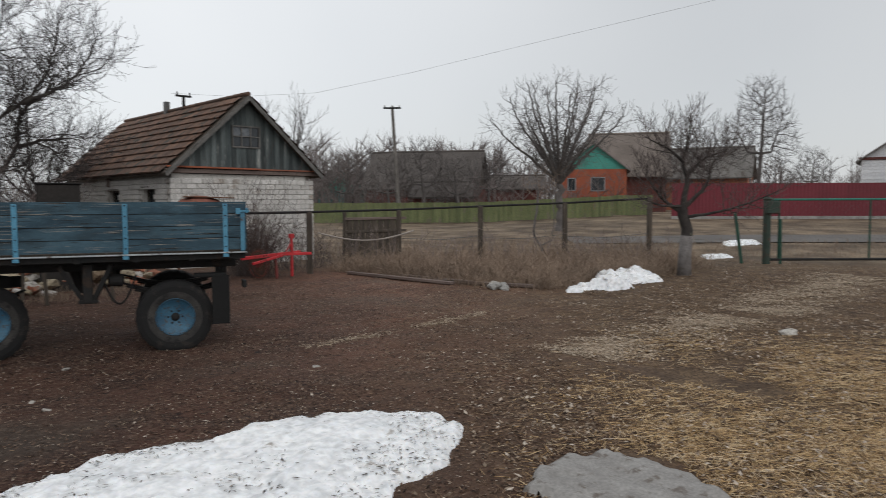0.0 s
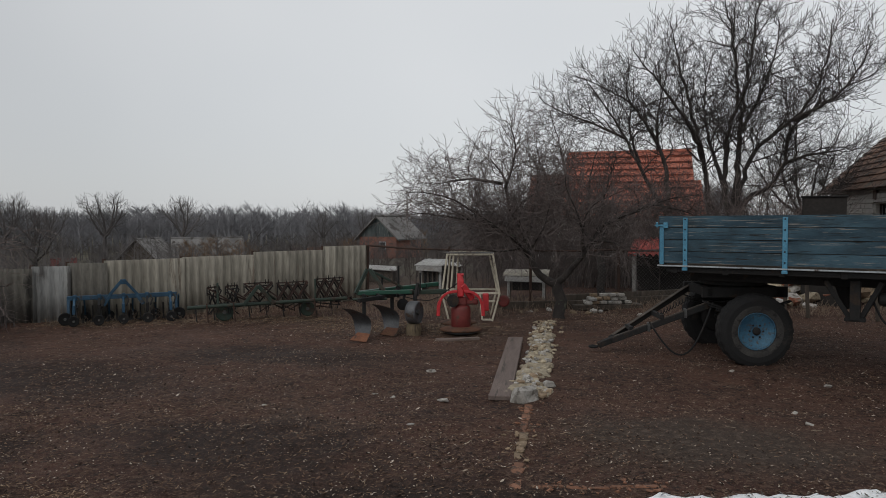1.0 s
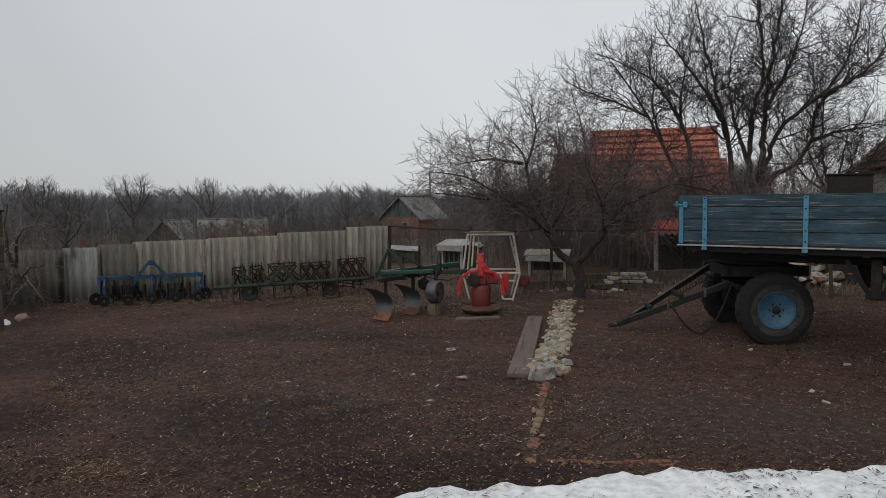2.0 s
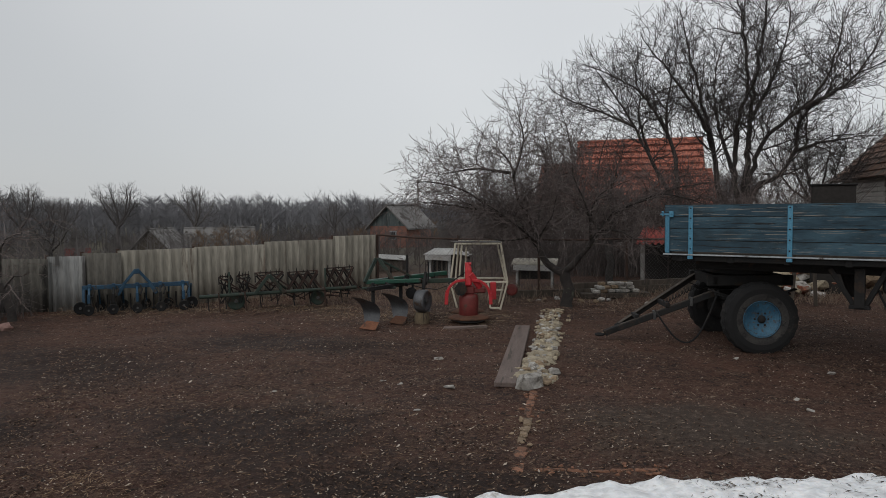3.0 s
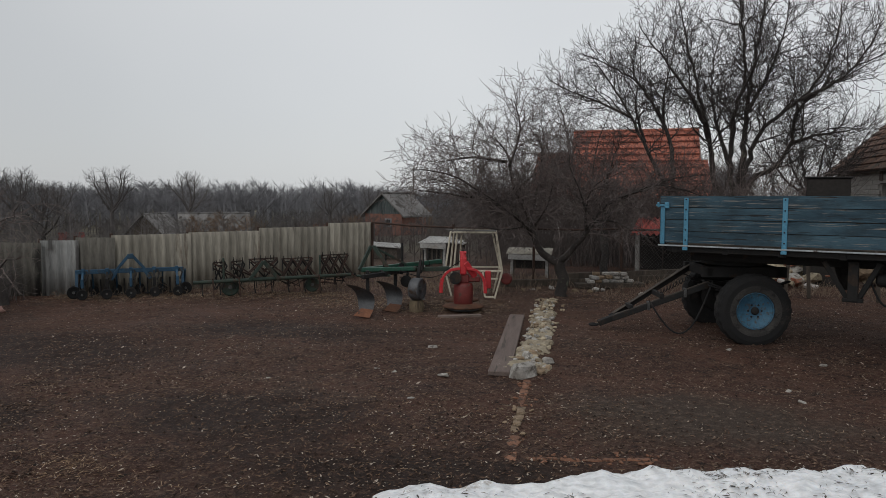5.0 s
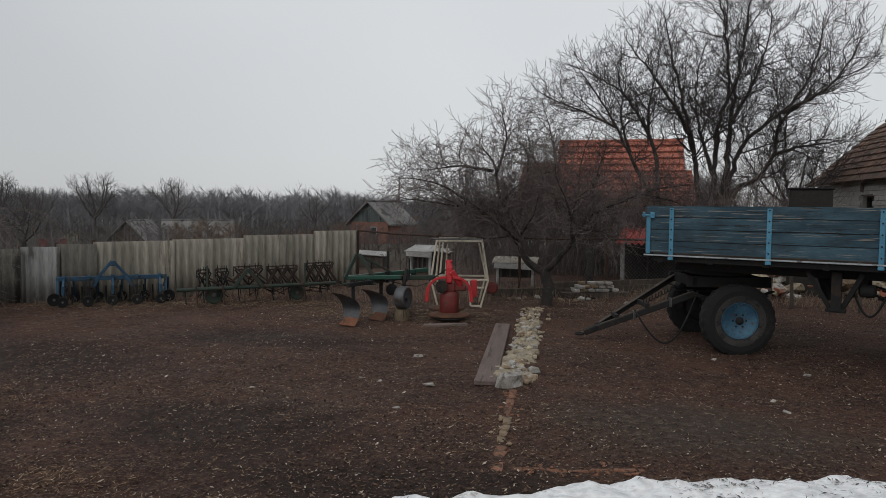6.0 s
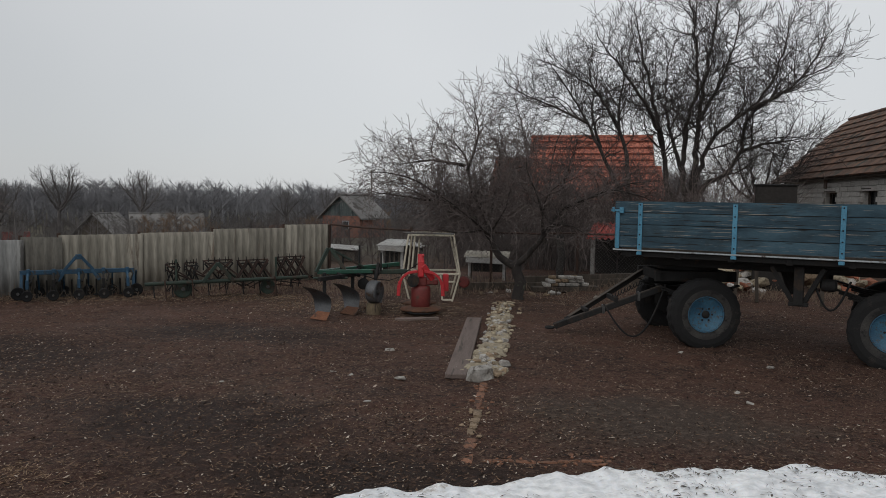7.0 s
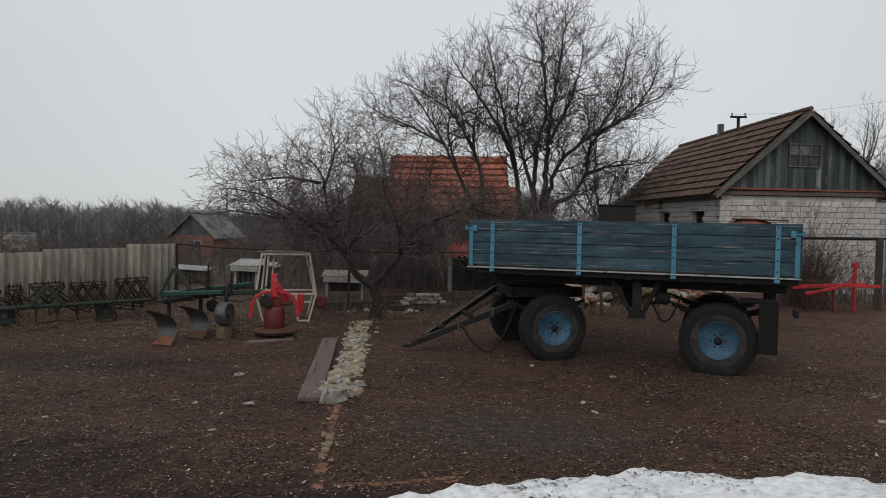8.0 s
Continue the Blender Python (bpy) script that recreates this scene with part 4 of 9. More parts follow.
    solid("pebble", Build().blob((0, 0, 0.02), (0.17, 0.10, 0.05), 3.3, 0.5, 2), STONE_GREY, "flat pale stone on the straw-covered earth", "stone", m=pose(9.32, 3.74, gz(9.32, 3.74)))
    solid("pebble", Build().blob((0, 0, 0.04), (0.10, 0.08, 0.065), 5.3, 0.5, 2), mat("pink_stone", (0.32, 0.18, 0.15), (0.42, 0.26, 0.22)), "pink stone beside the corner snow patch", "stone", m=pose(-8.9, 8.25, gz(-8.9, 8.25)))


def snow():
    main = snow_patch("snow_patch", "long heap of dirty melting snow flecked with straw", [(-1.40, 3.70), (-0.7, 4.03), (-0.1, 4.34), (0.4, 4.53), (0.9, 4.72), (1.4, 4.84), (2.0, 4.86), (2.6, 4.77), (3.1, 4.61), (3.55, 4.38), (3.72, 4.08), (3.58, 3.75), (3.0, 3.30), (2.5, 3.05), (1.6, 2.75), (0.3, 2.75), (-0.9, 3.1), (-1.3, 3.5)], 0.10, 2.0, 0.035)
    small = snow_patch("snow_patch", "small lumpy heap of grey-white snow before the weeds", [(10.6, 8.4), (11.2, 8.9), (12.0, 8.8), (12.6, 9.2), (13.6, 9.0), (14.2, 8.5), (13.3, 8.0), (12.5, 8.2), (12.0, 7.7), (11.1, 7.9)], 0.27, 5.0, 0.05, 0.045, 0.20)
    snow_patch("snow_patch", "thin white snow patch by the green gate post", [(19.3, 10.2), (20.2, 10.9), (21.2, 10.6), (20.3, 9.9)], 0.10, 8.0, 0.1)
    snow_patch("snow_patch", "thin white snow patch on the lane verge", [(24.0, 12.0), (25.4, 12.9), (26.6, 12.2), (25.4, 11.4)], 0.15, 9.0, 0.12)
    snow_patch("snow_patch", "scrap of snow in the fence corner", [(-9.6, 8.0), (-8.9, 8.05), (-8.6, 7.8), (-9.3, 7.6)], 0.04, 11.0, 0.07)
    ice = snow_patch("ice_sheet", "flat grey melting ice sheet on the straw", [(3.12, 2.62), (3.45, 2.80), (3.72, 2.86), (3.98, 2.62), (4.05, 2.2), (3.9, 1.8), (3.1, 1.9)], 0.012, 14.0, 0.05, 0.055)
    ice.data.materials[0] = mat("grey_wet_ice", (0.22, 0.205, 0.19), (0.34, 0.325, 0.305), 5, 50, 0.5, 0, 0.5, (0.13, 0.105, 0.085), 7, 0.35)
    tagged(ice, "", "ice")
    return main, small


edging()
MAIN_SNOW, SNOW_HEAP = snow()


# ---- litter ----
def scatter(name, label, material, count, seed, where, size, kind="leaf"):
    """Loose bits lying on the earth, all in one mesh."""
    rng = random.Random(seed)
    b = Build()
    made = 0
    while made < count:
        p = where(rng)
        if p is None:
            continue
        x, y = p
        z = gz(x, y) + 0.004
        s = size * rng.uniform(0.5, 1.5)
        a = rng.uniform(0, math.tau)
        c, sn = math.cos(a), math.sin(a)
        o = len(b.v)
        if kind == "leaf":
            w, l, up = s * 0.55, s, s * rng.uniform(0.1, 0.9)
            pts = ((-l, 0, 0), (0, -w, up * 0.3), (l, 0, up), (0, w, up * 0.5), (0, 0, up * 0.9))
            b.v.extend((x + c * px - sn * py, y + sn * px + c * py, z + pz) for px, py, pz in pts)
            b.f.extend(((o, o + 1, o + 4), (o + 1, o + 2, o + 4), (o + 2, o + 3, o + 4), (o + 3, o, o + 4)))
        else:
            l, w = s, rng.uniform(0.0009, 0.0019) * (1 + 0.06 * math.hypot(x, y))
            bend, up = rng.uniform(-0.2, 0.2) * s, s * rng.uniform(0.0, 0.3)
            pts = ((-l, -w, 0), (-l, w, 0.001), (0, -w + bend, up * 0.6), (0, w + bend, up * 0.6 + 0.001), (l, -w, up), (l, w, up + 0.001))
            b.v.extend((x + c * px - sn * py, y + sn * px + c * py, z + pz) for px, py, pz in pts)
            b.f.extend(((o, o + 2, o + 3, o + 1), (o + 2, o + 4, o + 5, o + 3)))
        made += 1
    solid(name, b, material, label, "litter", kind="stuff")


def over_yard(rng):
    y = 2.2 + 11 * rng.random() ** 1.25
    x = rng.uniform(-0.75 * y - 1.5, 0.95 * y + 1.5)
    if noise.noise(Vector((x * 0.55, y * 0.55, 3))) + rng.uniform(-0.6, 0.6) < -0.1:
        return None
    return x, y


def over_far(rng):
    """Drifts of litter over the farther half of the yard."""
    x, y = rng.uniform(-9.0, 8.0), rng.uniform(5.2, 13.0)
    if x < -1.5 and rng.random() < 0.4:
        return None
    p = Vector((x * 0.7, y * 0.7, 13))
    if noise.noise(p) + 0.8 * noise.noise(p * 3.3) + rng.uniform(-0.5, 0.5) < 0.0:
        return None
    return x, y


def over_right(rng):
    x, y = rng.uniform(1.8, 20), rng.uniform(0.0, 10)
    e = x - 0.95 * y + 0.4 + 2.2 * noise.noise(Vector((x * 0.5, y * 0.5, 9)))
    if e < rng.uniform(-0.6, 4.2) or math.hypot(x, y) < 2.0 or y < 1.0 + 0.9 * noise.noise(Vector((x * 0.9, 3, 7))) + rng.uniform(-0.3, 0.3) or math.hypot(x - 3.7, y - 2.4) < 0.5:
        return None
    p = Vector((x * 0.55, y * 0.55, 5))
    if noise.noise(p) + 0.7 * noise.noise(p * 3.1) + 0.5 * noise.noise(p * 8) + rng.uniform(-0.75, 0.75) < -0.12:
        return None
    if rng.random() > 22 / (x * x + y * y) + 0.12:
        return None
    return x, y


def gold_right(rng):
    while True:
        p = over_right(rng)
        if p and p[0] - 1.75 * p[1] > rng.uniform(-2.6, 1.2) and math.hypot(*p) < rng.uniform(5, 11) and noise.noise(Vector((p[0] * 0.6, p[1] * 0.9, 61))) > rng.uniform(-0.5, 0.3):
            return p


def pale_tracks(rng):
    """Two pale trodden tracks leading to the gate."""
    u = rng.random()
    if rng.random() < 0.035:
        x, y = 4.3 + 3.4 * u, 7.25 + 0.35 * u * u
        w = 0.07 + 0.10 * abs(noise.noise(Vector((x * 1.3, 0, 3))))
        y += 0.25 * noise.noise(Vector((x * 0.7, 0, 8)))
    else:
        x, y = 6.2 + 11.5 * u, 4.75 + 1.05 * u * u
        w = 0.28 + 0.16 * u
        y += 0.3 * noise.noise(Vector((x * 0.5, 0, 12)))
    y += rng.gauss(0, w)
    if noise.noise(Vector((x * 1.1, y * 1.1, 40))) + rng.uniform(-0.4, 0.4) < -0.1:
        return None
    return x, y


def by_implements(rng):
    u = rng.random()
    x = -9.3 + 7.4 * u
    return x + rng.gauss(0, 0.15), min(10.0 + 3.0 * u, 11.6) - 0.45 * abs(rng.gauss(0, 1)) - (1.2 if u > 0.6 else 0) * rng.random()


def under_apple(rng):
    return rng.gauss(-0.6, 1.3), rng.gauss(12.6, 0.6)


def straw_left(rng):
    return rng.gauss(-3.4, 0.28), rng.gauss(3.62, 0.14)


def left_grass(rng):
    x, y = rng.uniform(-7.0, 0.5), rng.uniform(2.6, 6.0)
    if noise.noise(Vector((x * 0.9, y * 0.9, 21))) + rng.uniform(-0.3, 0.3) < 0.05:
        return None
    return x, y


scatter("leaf_litter", "scattered pale dry leaves and chips on the earth", PALE_BITS, 25000, 11, over_yard, 0.0085)
scatter("leaf_litter", "pale chips and crumbs in loose drifts", DRIFT_BITS, 42000, 31, over_far, 0.0085)
scatter("leaf_litter", "pale curled leaves lying on the earth", PALE_BITS, 900, 19, over_yard, 0.017)
scatter("leaf_litter", "curled brown leaves on the earth", DARK_BITS, 36000, 12, over_yard, 0.014)
scatter("straw_litter", "thin straw stalks scattered over the earth", BROWN_BITS, 7000, 13, over_yard, 0.016, "straw")
scatter("straw_litter", "dry grass blades in the trodden corner", BROWN_BITS, 3200, 16, left_grass, 0.017, "straw")
scatter("straw_litter", "thick yellow straw lying towards the gate", STRAW_BITS, 33000, 14, gold_right, 0.050, "straw")
scatter("straw_litter", "brown stalks among the straw by the gate", BROWN_BITS, 60000, 17, over_right, 0.040, "straw")
scatter("straw_litter", "loose tuft of straw near the corner", BROWN_BITS, 420, 15, straw_left, 0.022, "straw")
scatter("leaf_litter", "brown leaves and chips towards the gate", PALE_BITS, 14000, 18, over_right, 0.020)
scatter("leaf_litter", "dry leaves blown under the implements", BROWN_BITS, 5200, 23, by_implements, 0.013)
scatter("straw_litter", "stalks lying under the implements", BROWN_BITS, 3500, 24, by_implements, 0.032, "straw")
scatter("stick_litter", "thin fallen sticks lying among the implements", STICK_BITS, 900, 41, by_implements, 0.10, "straw")
scatter("leaf_litter", "brown leaves lying under the apple tree", DRIFT_BITS, 9000, 42, under_apple, 0.014)
scatter("stick_litter", "fallen twigs under the apple tree", STICK_BITS, 700, 43, under_apple, 0.09, "straw")
scatter("straw_litter", "dry golden grass lying round the implements", STALK_BITS, 2600, 47, by_implements, 0.040, "straw")
scatter("straw_litter", "pale stalks blown over the yard", STALK_BITS, 2600, 44, over_far, 0.030, "straw")
scatter("leaf_litter", "pale dry chips trodden into two tracks", bits_material("trodden_pale_chips", [(0.20, 0.145, 0.10), (0.36, 0.28, 0.205), (0.56, 0.47, 0.37)]), 15000, 20, pale_tracks, 0.017)
scatter("straw_litter", "pale trodden straw along the gate track", bits_material("bleached_straw", [(0.22, 0.16, 0.105), (0.40, 0.31, 0.215), (0.60, 0.50, 0.38)]), 9000, 25, pale_tracks, 0.050, "straw")


def chaff(patch, count, seed, size):
    """Stalks and leaf scraps frozen into the snow, lying thickest in patches."""
    rng = random.Random(seed)
    vs = [v.co for v in patch.data.vertices]
    b = Build()
    made = 0
    while made < count:
        v = rng.choice(vs)
        if noise.noise(v * 1.1) + 0.6 * noise.noise(v * 3.5) + rng.uniform(-0.35, 0.35) < 0.12:
            continue
        made += 1
        s, a, bend = size * rng.uniform(0.3, 1.7), rng.uniform(0, math.tau), rng.uniform(-0.5, 0.5)
        ca, sa = math.cos(a), math.sin(a)
        w = s * (0.10 if rng.random() < 0.7 else 0.3)
        x, y, z = v.x + rng.uniform(-0.03, 0.03), v.y + rng.uniform(-0.03, 0.03), v.z + 0.005
        o = len(b.v)
        for px, py, pz in ((-s, 0, 0), (0, -w + bend * s * 0.3, 0.004), (s, bend * s * 0.2, 0.006), (0, w + bend * s * 0.3, 0.005)):
            b.v.append((x + ca * px - sa * py, y + sa * px + ca * py, z + pz))
        b.f.append((o, o + 1, o + 2, o + 3))
    solid("leaf_litter", b, SNOW_BITS, "dark leaf and straw scraps lying on snow", "litter", kind="stuff")


chaff(MAIN_SNOW, 3000, 51, 0.017)
chaff(SNOW_HEAP, 500, 52, 0.04)


# ---- the cement sheet fence ----
def sheet_fence():
    f = thing("sheet_fence", pose(-7, 12, 0), "grey corrugated cement sheet fence, stained, of uneven height", "fence")
    inv = f.matrix_world.inverted()
    rng = random.Random(3)
    runs = [((-16.8, 7.9), (-9.68, 9.79), 6, 0.93, ASBESTOS_DARK), ((-9.66, 9.82), (-9.19, 10.08), 1, 0.945, ASBESTOS_GREY), ((-9.21, 10.12), (-8.64, 10.30), 1, 0.99, ASBESTOS_DARK),
            ((-8.66, 10.34), (-6.97, 12.3), 2, 1.03, ASBESTOS), ((-6.96, 12.34), (-6.08, 13.55), 1, 1.085, ASBESTOS), ((-6.07, 13.58), (-5.47, 14.46), 1, 1.14, ASBESTOS)]
    for (ax, ay), (bx, by), k, h, mt in runs:
        d = Vector((bx - ax, by - ay, 0))
        for i in range(k):
            p = Vector((ax, ay, 0)) + d * (i / k)
            tilt = rng.uniform(-0.6, 0.6)
            m = inv @ Matrix.Translation((p.x, p.y, gz(p.x, p.y) - 0.12)) @ Matrix.Rotation(math.atan2(d.y, d.x), 4, "Z") @ Matrix.Rotation(radians(tilt), 4, "Y")
            part("sheet", Build().wave_sheet(d.length / k + 0.06, h + 0.12 + rng.uniform(-0.012, 0.012), 0.15, 0.027, 0.007, m), mt, f, "blackened sheet" if mt is ASBESTOS_DARK else "", True)
            q = p + Vector((-0.06, 0.07, 0))
            part("post", Build().tube([(q.x, q.y, -0.1), (q.x + 0.01, q.y, h + 0.02)], 0.03, 8, inv), DARK_RUST, f)
        for z in (0.3, h - 0.15):
            part("rail", Build().bar((ax - 0.05, ay + 0.06, z), (bx - 0.05, by + 0.06, z), 0.04, 0.05, inv), OLD_WOOD, f)


sheet_fence()


# ---- farm implements ----
def gauge_wheel(parent, c, r, w, m=None, material=TYRE):
    b = Build().lathe([(r * 0.35, -w * 0.3), (r * 0.75, -w * 0.35), (r * 0.9, -w * 0.5), (r, -w * 0.35), (r, w * 0.35), (r * 0.9, w * 0.5), (r * 0.75, w * 0.35), (r * 0.35, w * 0.3)], 22, Matrix.Translation(c) @ Matrix.Rotation(radians(90), 4, "X"))
    ob = part("wheel", b, material, parent, "", True, m)
    part("hub", Build().lathe([(r * 0.22, -w * 0.5), (r * 0.22, w * 0.5)], 10, Matrix.Translation(c) @ Matrix.Rotation(radians(90), 4, "X")), GREY_STEEL, ob)
    return ob


def row_cultivator():
    """A tool bar with an A-frame hitch and five hoeing units on their own little wheels."""
    t = thing("row_cultivator", pose(-8.20, 10.24, gz(-8.2, 10.2), 0, 0, 38) @ Matrix.Diagonal((0.91, 0.9, 0.95, 1)), "blue row-crop cultivator with small black wheels before the fence", "cultivator")
    part("tool_bar", Build().box((0, 0, 0.45), (1.85, 0.075, 0.075), None, 0.006), CULT_BLUE, t, "blue square tool bar")
    hitch = Build().bar((-0.24, -0.02, 0.47), (-0.03, -0.05, 0.72), 0.05, 0.05).bar((0.24, -0.02, 0.47), (0.03, -0.05, 0.72), 0.05, 0.05).bar((-0.34, -0.05, 0.30), (-0.22, -0.02, 0.48), 0.05, 0.06).bar((0.34, -0.05, 0.30), (0.22, -0.02, 0.48), 0.05, 0.06).box((0, -0.05, 0.71), (0.10, 0.07, 0.09), None, 0.01)
    part("hitch_frame", hitch, CULT_BLUE, t, "blue A-frame hitch")
    for k in range(5):
        x = -0.80 + 0.40 * k
        arm = part("parallel_arm", Build().bar((x, 0.0, 0.46), (x, -0.26, 0.31), 0.035, 0.03).bar((x, 0.0, 0.40), (x, -0.26, 0.24), 0.035, 0.03).box((x, -0.27, 0.27), (0.05, 0.05, 0.16), None, 0.006), CULT_BLUE if k in (0, 2, 4) else DARK_STEEL, t)
        part("clamp", Build().box((x, 0, 0.45), (0.06, 0.11, 0.11), None, 0.006), CULT_BLUE, t)
        gauge_wheel(t, (x, -0.36, 0.09), 0.09, 0.05)
        gauge_wheel(t, (x + 0.15, 0.30, 0.09), 0.09, 0.03)
        part("spring", Build().tube([(x + 0.05, -0.02, 0.46), (x + 0.09, -0.14, 0.40), (x + 0.05, -0.24, 0.30)], 0.014, 6), DARK_STEEL, t)
        part("disc_arm", Build().bar((x + 0.15, 0.0, 0.44), (x + 0.15, 0.30, 0.13), 0.03, 0.04), CULT_BLUE, t)
        part("beam", Build().bar((x, -0.27, 0.24), (x, 0.38, 0.24), 0.04, 0.05), DARK_STEEL, t)
        part("fork", Build().bar((x - 0.045, -0.36, 0.115), (x - 0.045, -0.27, 0.25), 0.012, 0.03).bar((x + 0.045, -0.36, 0.115), (x + 0.045, -0.27, 0.25), 0.012, 0.03), DARK_STEEL, t)
        for j, (dx, dy) in enumerate(((0, 0.34), (-0.12, 0.12), (0.12, 0.12))):
            sh = [(x + dx, dy, 0.30), (x + dx, dy + 0.03, 0.18), (x + dx, dy + 0.0, 0.08), (x + dx, dy - 0.05, 0.03)]
            part("tine", Build().tube(sh, 0.013, 6).add([(x + dx, dy - 0.12, 0.015), (x + dx - 0.07, dy + 0.03, 0.02), (x + dx + 0.07, dy + 0.03, 0.02), (x + dx, dy, 0.05)], [(0, 1, 3), (0, 3, 2), (1, 2, 3), (0, 2, 1)]), DARK_STEEL, t)
    gauge_wheel(t, (-0.95, -0.12, 0.11), 0.11, 0.07)
    gauge_wheel(t, (0.95, -0.12, 0.11), 0.11, 0.07)
    part("wheel_leg", Build().bar((0.90, 0, 0.45), (0.90, -0.12, 0.12), 0.05, 0.05), CULT_BLUE, t, "blue wheel leg")
    part("wheel_leg", Build().bar((-0.90, 0, 0.45), (-0.90, -0.12, 0.12), 0.05, 0.05), CULT_BLUE, t, "blue wheel leg")


LATTICE = mat("rusty_brown_flat_bars", (0.026, 0.017, 0.014), (0.062, 0.036, 0.028), 6, 60, 0.9, 0, 0.3, (0.10, 0.05, 0.035), 6, 0.3)
SPLIT_WOOD = mat("split_pale_wood", (0.13, 0.098, 0.06), (0.26, 0.20, 0.125), 3, 30, 0.9, 0, 0.4, (0.07, 0.05, 0.035), 6, 0.35, 0.2, (4, 4, 0.5))


def field_harrow():
    """A long pipe on two wheels with an A-frame hitch; the lattice harrow sections stand folded up behind it."""
    t = thing("field_harrow", pose(-6.886, 10.119, gz(-5.85, 10.9), 0, 0, 38.2), "long dark green harrow carrier with upright rusty lattice sections", "harrow")
    part("main_beam", Build().tube([(-0.02, 0, 0.27), (2.63, 0, 0.30)], 0.030, 10), DARK_GREEN, t, "dark green pipe beam")
    part("main_beam", Build().bar((0.2, 0.35, 0.24), (2.6, 0.35, 0.26), 0.05, 0.05), DARK_STEEL, t)
    for x in (0.15, 0.62, 1.3, 1.96, 2.5):
        part("cross_bar", Build().bar((x, -0.02, 0.26), (x, 0.40, 0.25), 0.04, 0.04), DARK_STEEL, t)
    rng = random.Random(8)
    # short sections with one long slant, then wider ones of crossed bars
    for x0, x1, low, top, bays in ((0.30, 0.50, 0.45, 0.58, 0), (0.59, 0.79, 0.45, 0.59, 0), (0.89, 1.36, 0.46, 0.62, 2), (1.44, 1.96, 0.36, 0.61, 3), (2.10, 2.60, 0.37, 0.65, 3)):
        sec = part("harrow_section", Build().bar((x0, 0.08, top), (x1, 0.08, top + 0.012), 0.026, 0.020, None, 0.002), LATTICE, t, "rusty black lattice section")
        part("bar", Build().bar((x0, 0.08, top), (x0, 0.08, low), 0.016, 0.022, None, 0.002), DARK_STEEL, sec)
        for y in (0.05, 0.15):
            if not bays:
                part("bar", Build().bar((x0, y, top - 0.10 * (y > 0.1)), (x1 + 0.22, y, 0.30), 0.016, 0.024, None, 0.002), LATTICE, sec)
                part("bar", Build().bar((x1, y, top), (x1 - 0.06, y, 0.40), 0.016, 0.022, None, 0.002), DARK_STEEL, sec)
            w = (x1 - x0) / max(bays, 1)
            for k in range(bays):
                a = x0 + w * k
                part("bar", Build().bar((a, y, low - 0.06), (a + w, y, top), 0.016, 0.022, None, 0.002), LATTICE, sec)
                part("bar", Build().bar((a + w + 0.10, y, low - 0.10), (a, y, top), 0.016, 0.022, None, 0.002), LATTICE, sec)
        part("bar", Build().bar((x0 + 0.05, 0.30, top - 0.07), (x1 + 0.05, 0.30, top - 0.06), 0.026, 0.020, None, 0.002), DARK_STEEL, sec)
        for k in range(max(2, bays)):
            a, w = x0 + 0.05 + (x1 - x0) * k / max(2, bays), (x1 - x0) / max(2, bays)
            part("bar", Build().bar((a, 0.30, 0.28), (a + w, 0.30, top - 0.07), 0.018, 0.024, None, 0.002), DARK_STEEL, sec)
            part("bar", Build().bar((a + w, 0.32, 0.28), (a, 0.32, top - 0.07), 0.018, 0.024, None, 0.002), DARK_STEEL, sec)
        for k in range(5):
            u = x0 + (x1 - x0) * (k + rng.uniform(0.1, 0.9)) / 5
            part("tooth", Build().tube([(u, 0.08, top - 0.02), (u + rng.uniform(-0.02, 0.02), 0.03, top + rng.uniform(0.03, 0.08))], [0.009, 0.005], 5), DARK_STEEL, sec)
        for k in range(3):
            u = x0 + (x1 - x0) * (k + 0.5) / 3
            part("chain", Build().tube([(u, 0.10, low), (u + 0.03, 0.16, 0.28), (u + rng.uniform(-0.05, 0.05), 0.12, 0.12)], 0.009, 5), DARK_STEEL, sec)
    hitch = Build().bar((0.86, -0.04, 0.27), (1.10, -0.06, 0.59), 0.035, 0.055, None, 0.005).bar((1.36, -0.04, 0.27), (1.10, -0.06, 0.59), 0.035, 0.065, None, 0.005).bar((1.10, -0.05, 0.57), (1.45, 0.34, 0.30), 0.03, 0.03)
    part("hitch_frame", hitch, DARK_GREEN, t, "dark green A-frame hitch")
    for x, r in ((0.58, 0.15), (1.98, 0.13)):
        gauge_wheel(t, (x, 0.20, r), r, 0.06, None, DARK_GREEN)
    for k in range(9):
        x = 0.15 + 0.29 * k
        part("tine", Build().tube([(x, 0.35, 0.24), (x, 0.46, 0.20), (x, 0.44, 0.10), (x, 0.34, 0.0)], 0.012, 6), DARK_STEEL, t)
    # loose rods and a fallen chain tangled between the sections
    for k in range(14):
        x = rng.uniform(0.1, 2.5)
        part("rod", Build().tube([(x, 0.2, rng.uniform(0.10, 0.30)), (x + rng.uniform(0.1, 0.3), 0.25, rng.uniform(0.15, 0.36)), (x + rng.uniform(0.3, 0.6), 0.22, rng.uniform(0.08, 0.3))], 0.010, 5), rng.choice((LATTICE, DARK_STEEL)), t)
    for x in (0.28, 0.70, 2.05):
        part("stand", Build().bar((x, -0.03, 0.33), (x + 0.02, -0.05, 0.0), 0.022, 0.03), DARK_RUST, t)
    for x in (0.46, 2.08):
        part("lever", Build().bar((x, 0.02, 0.28), (x, 0.02, 0.66), 0.03, 0.03, None, 0.004), DARK_GREEN, t)


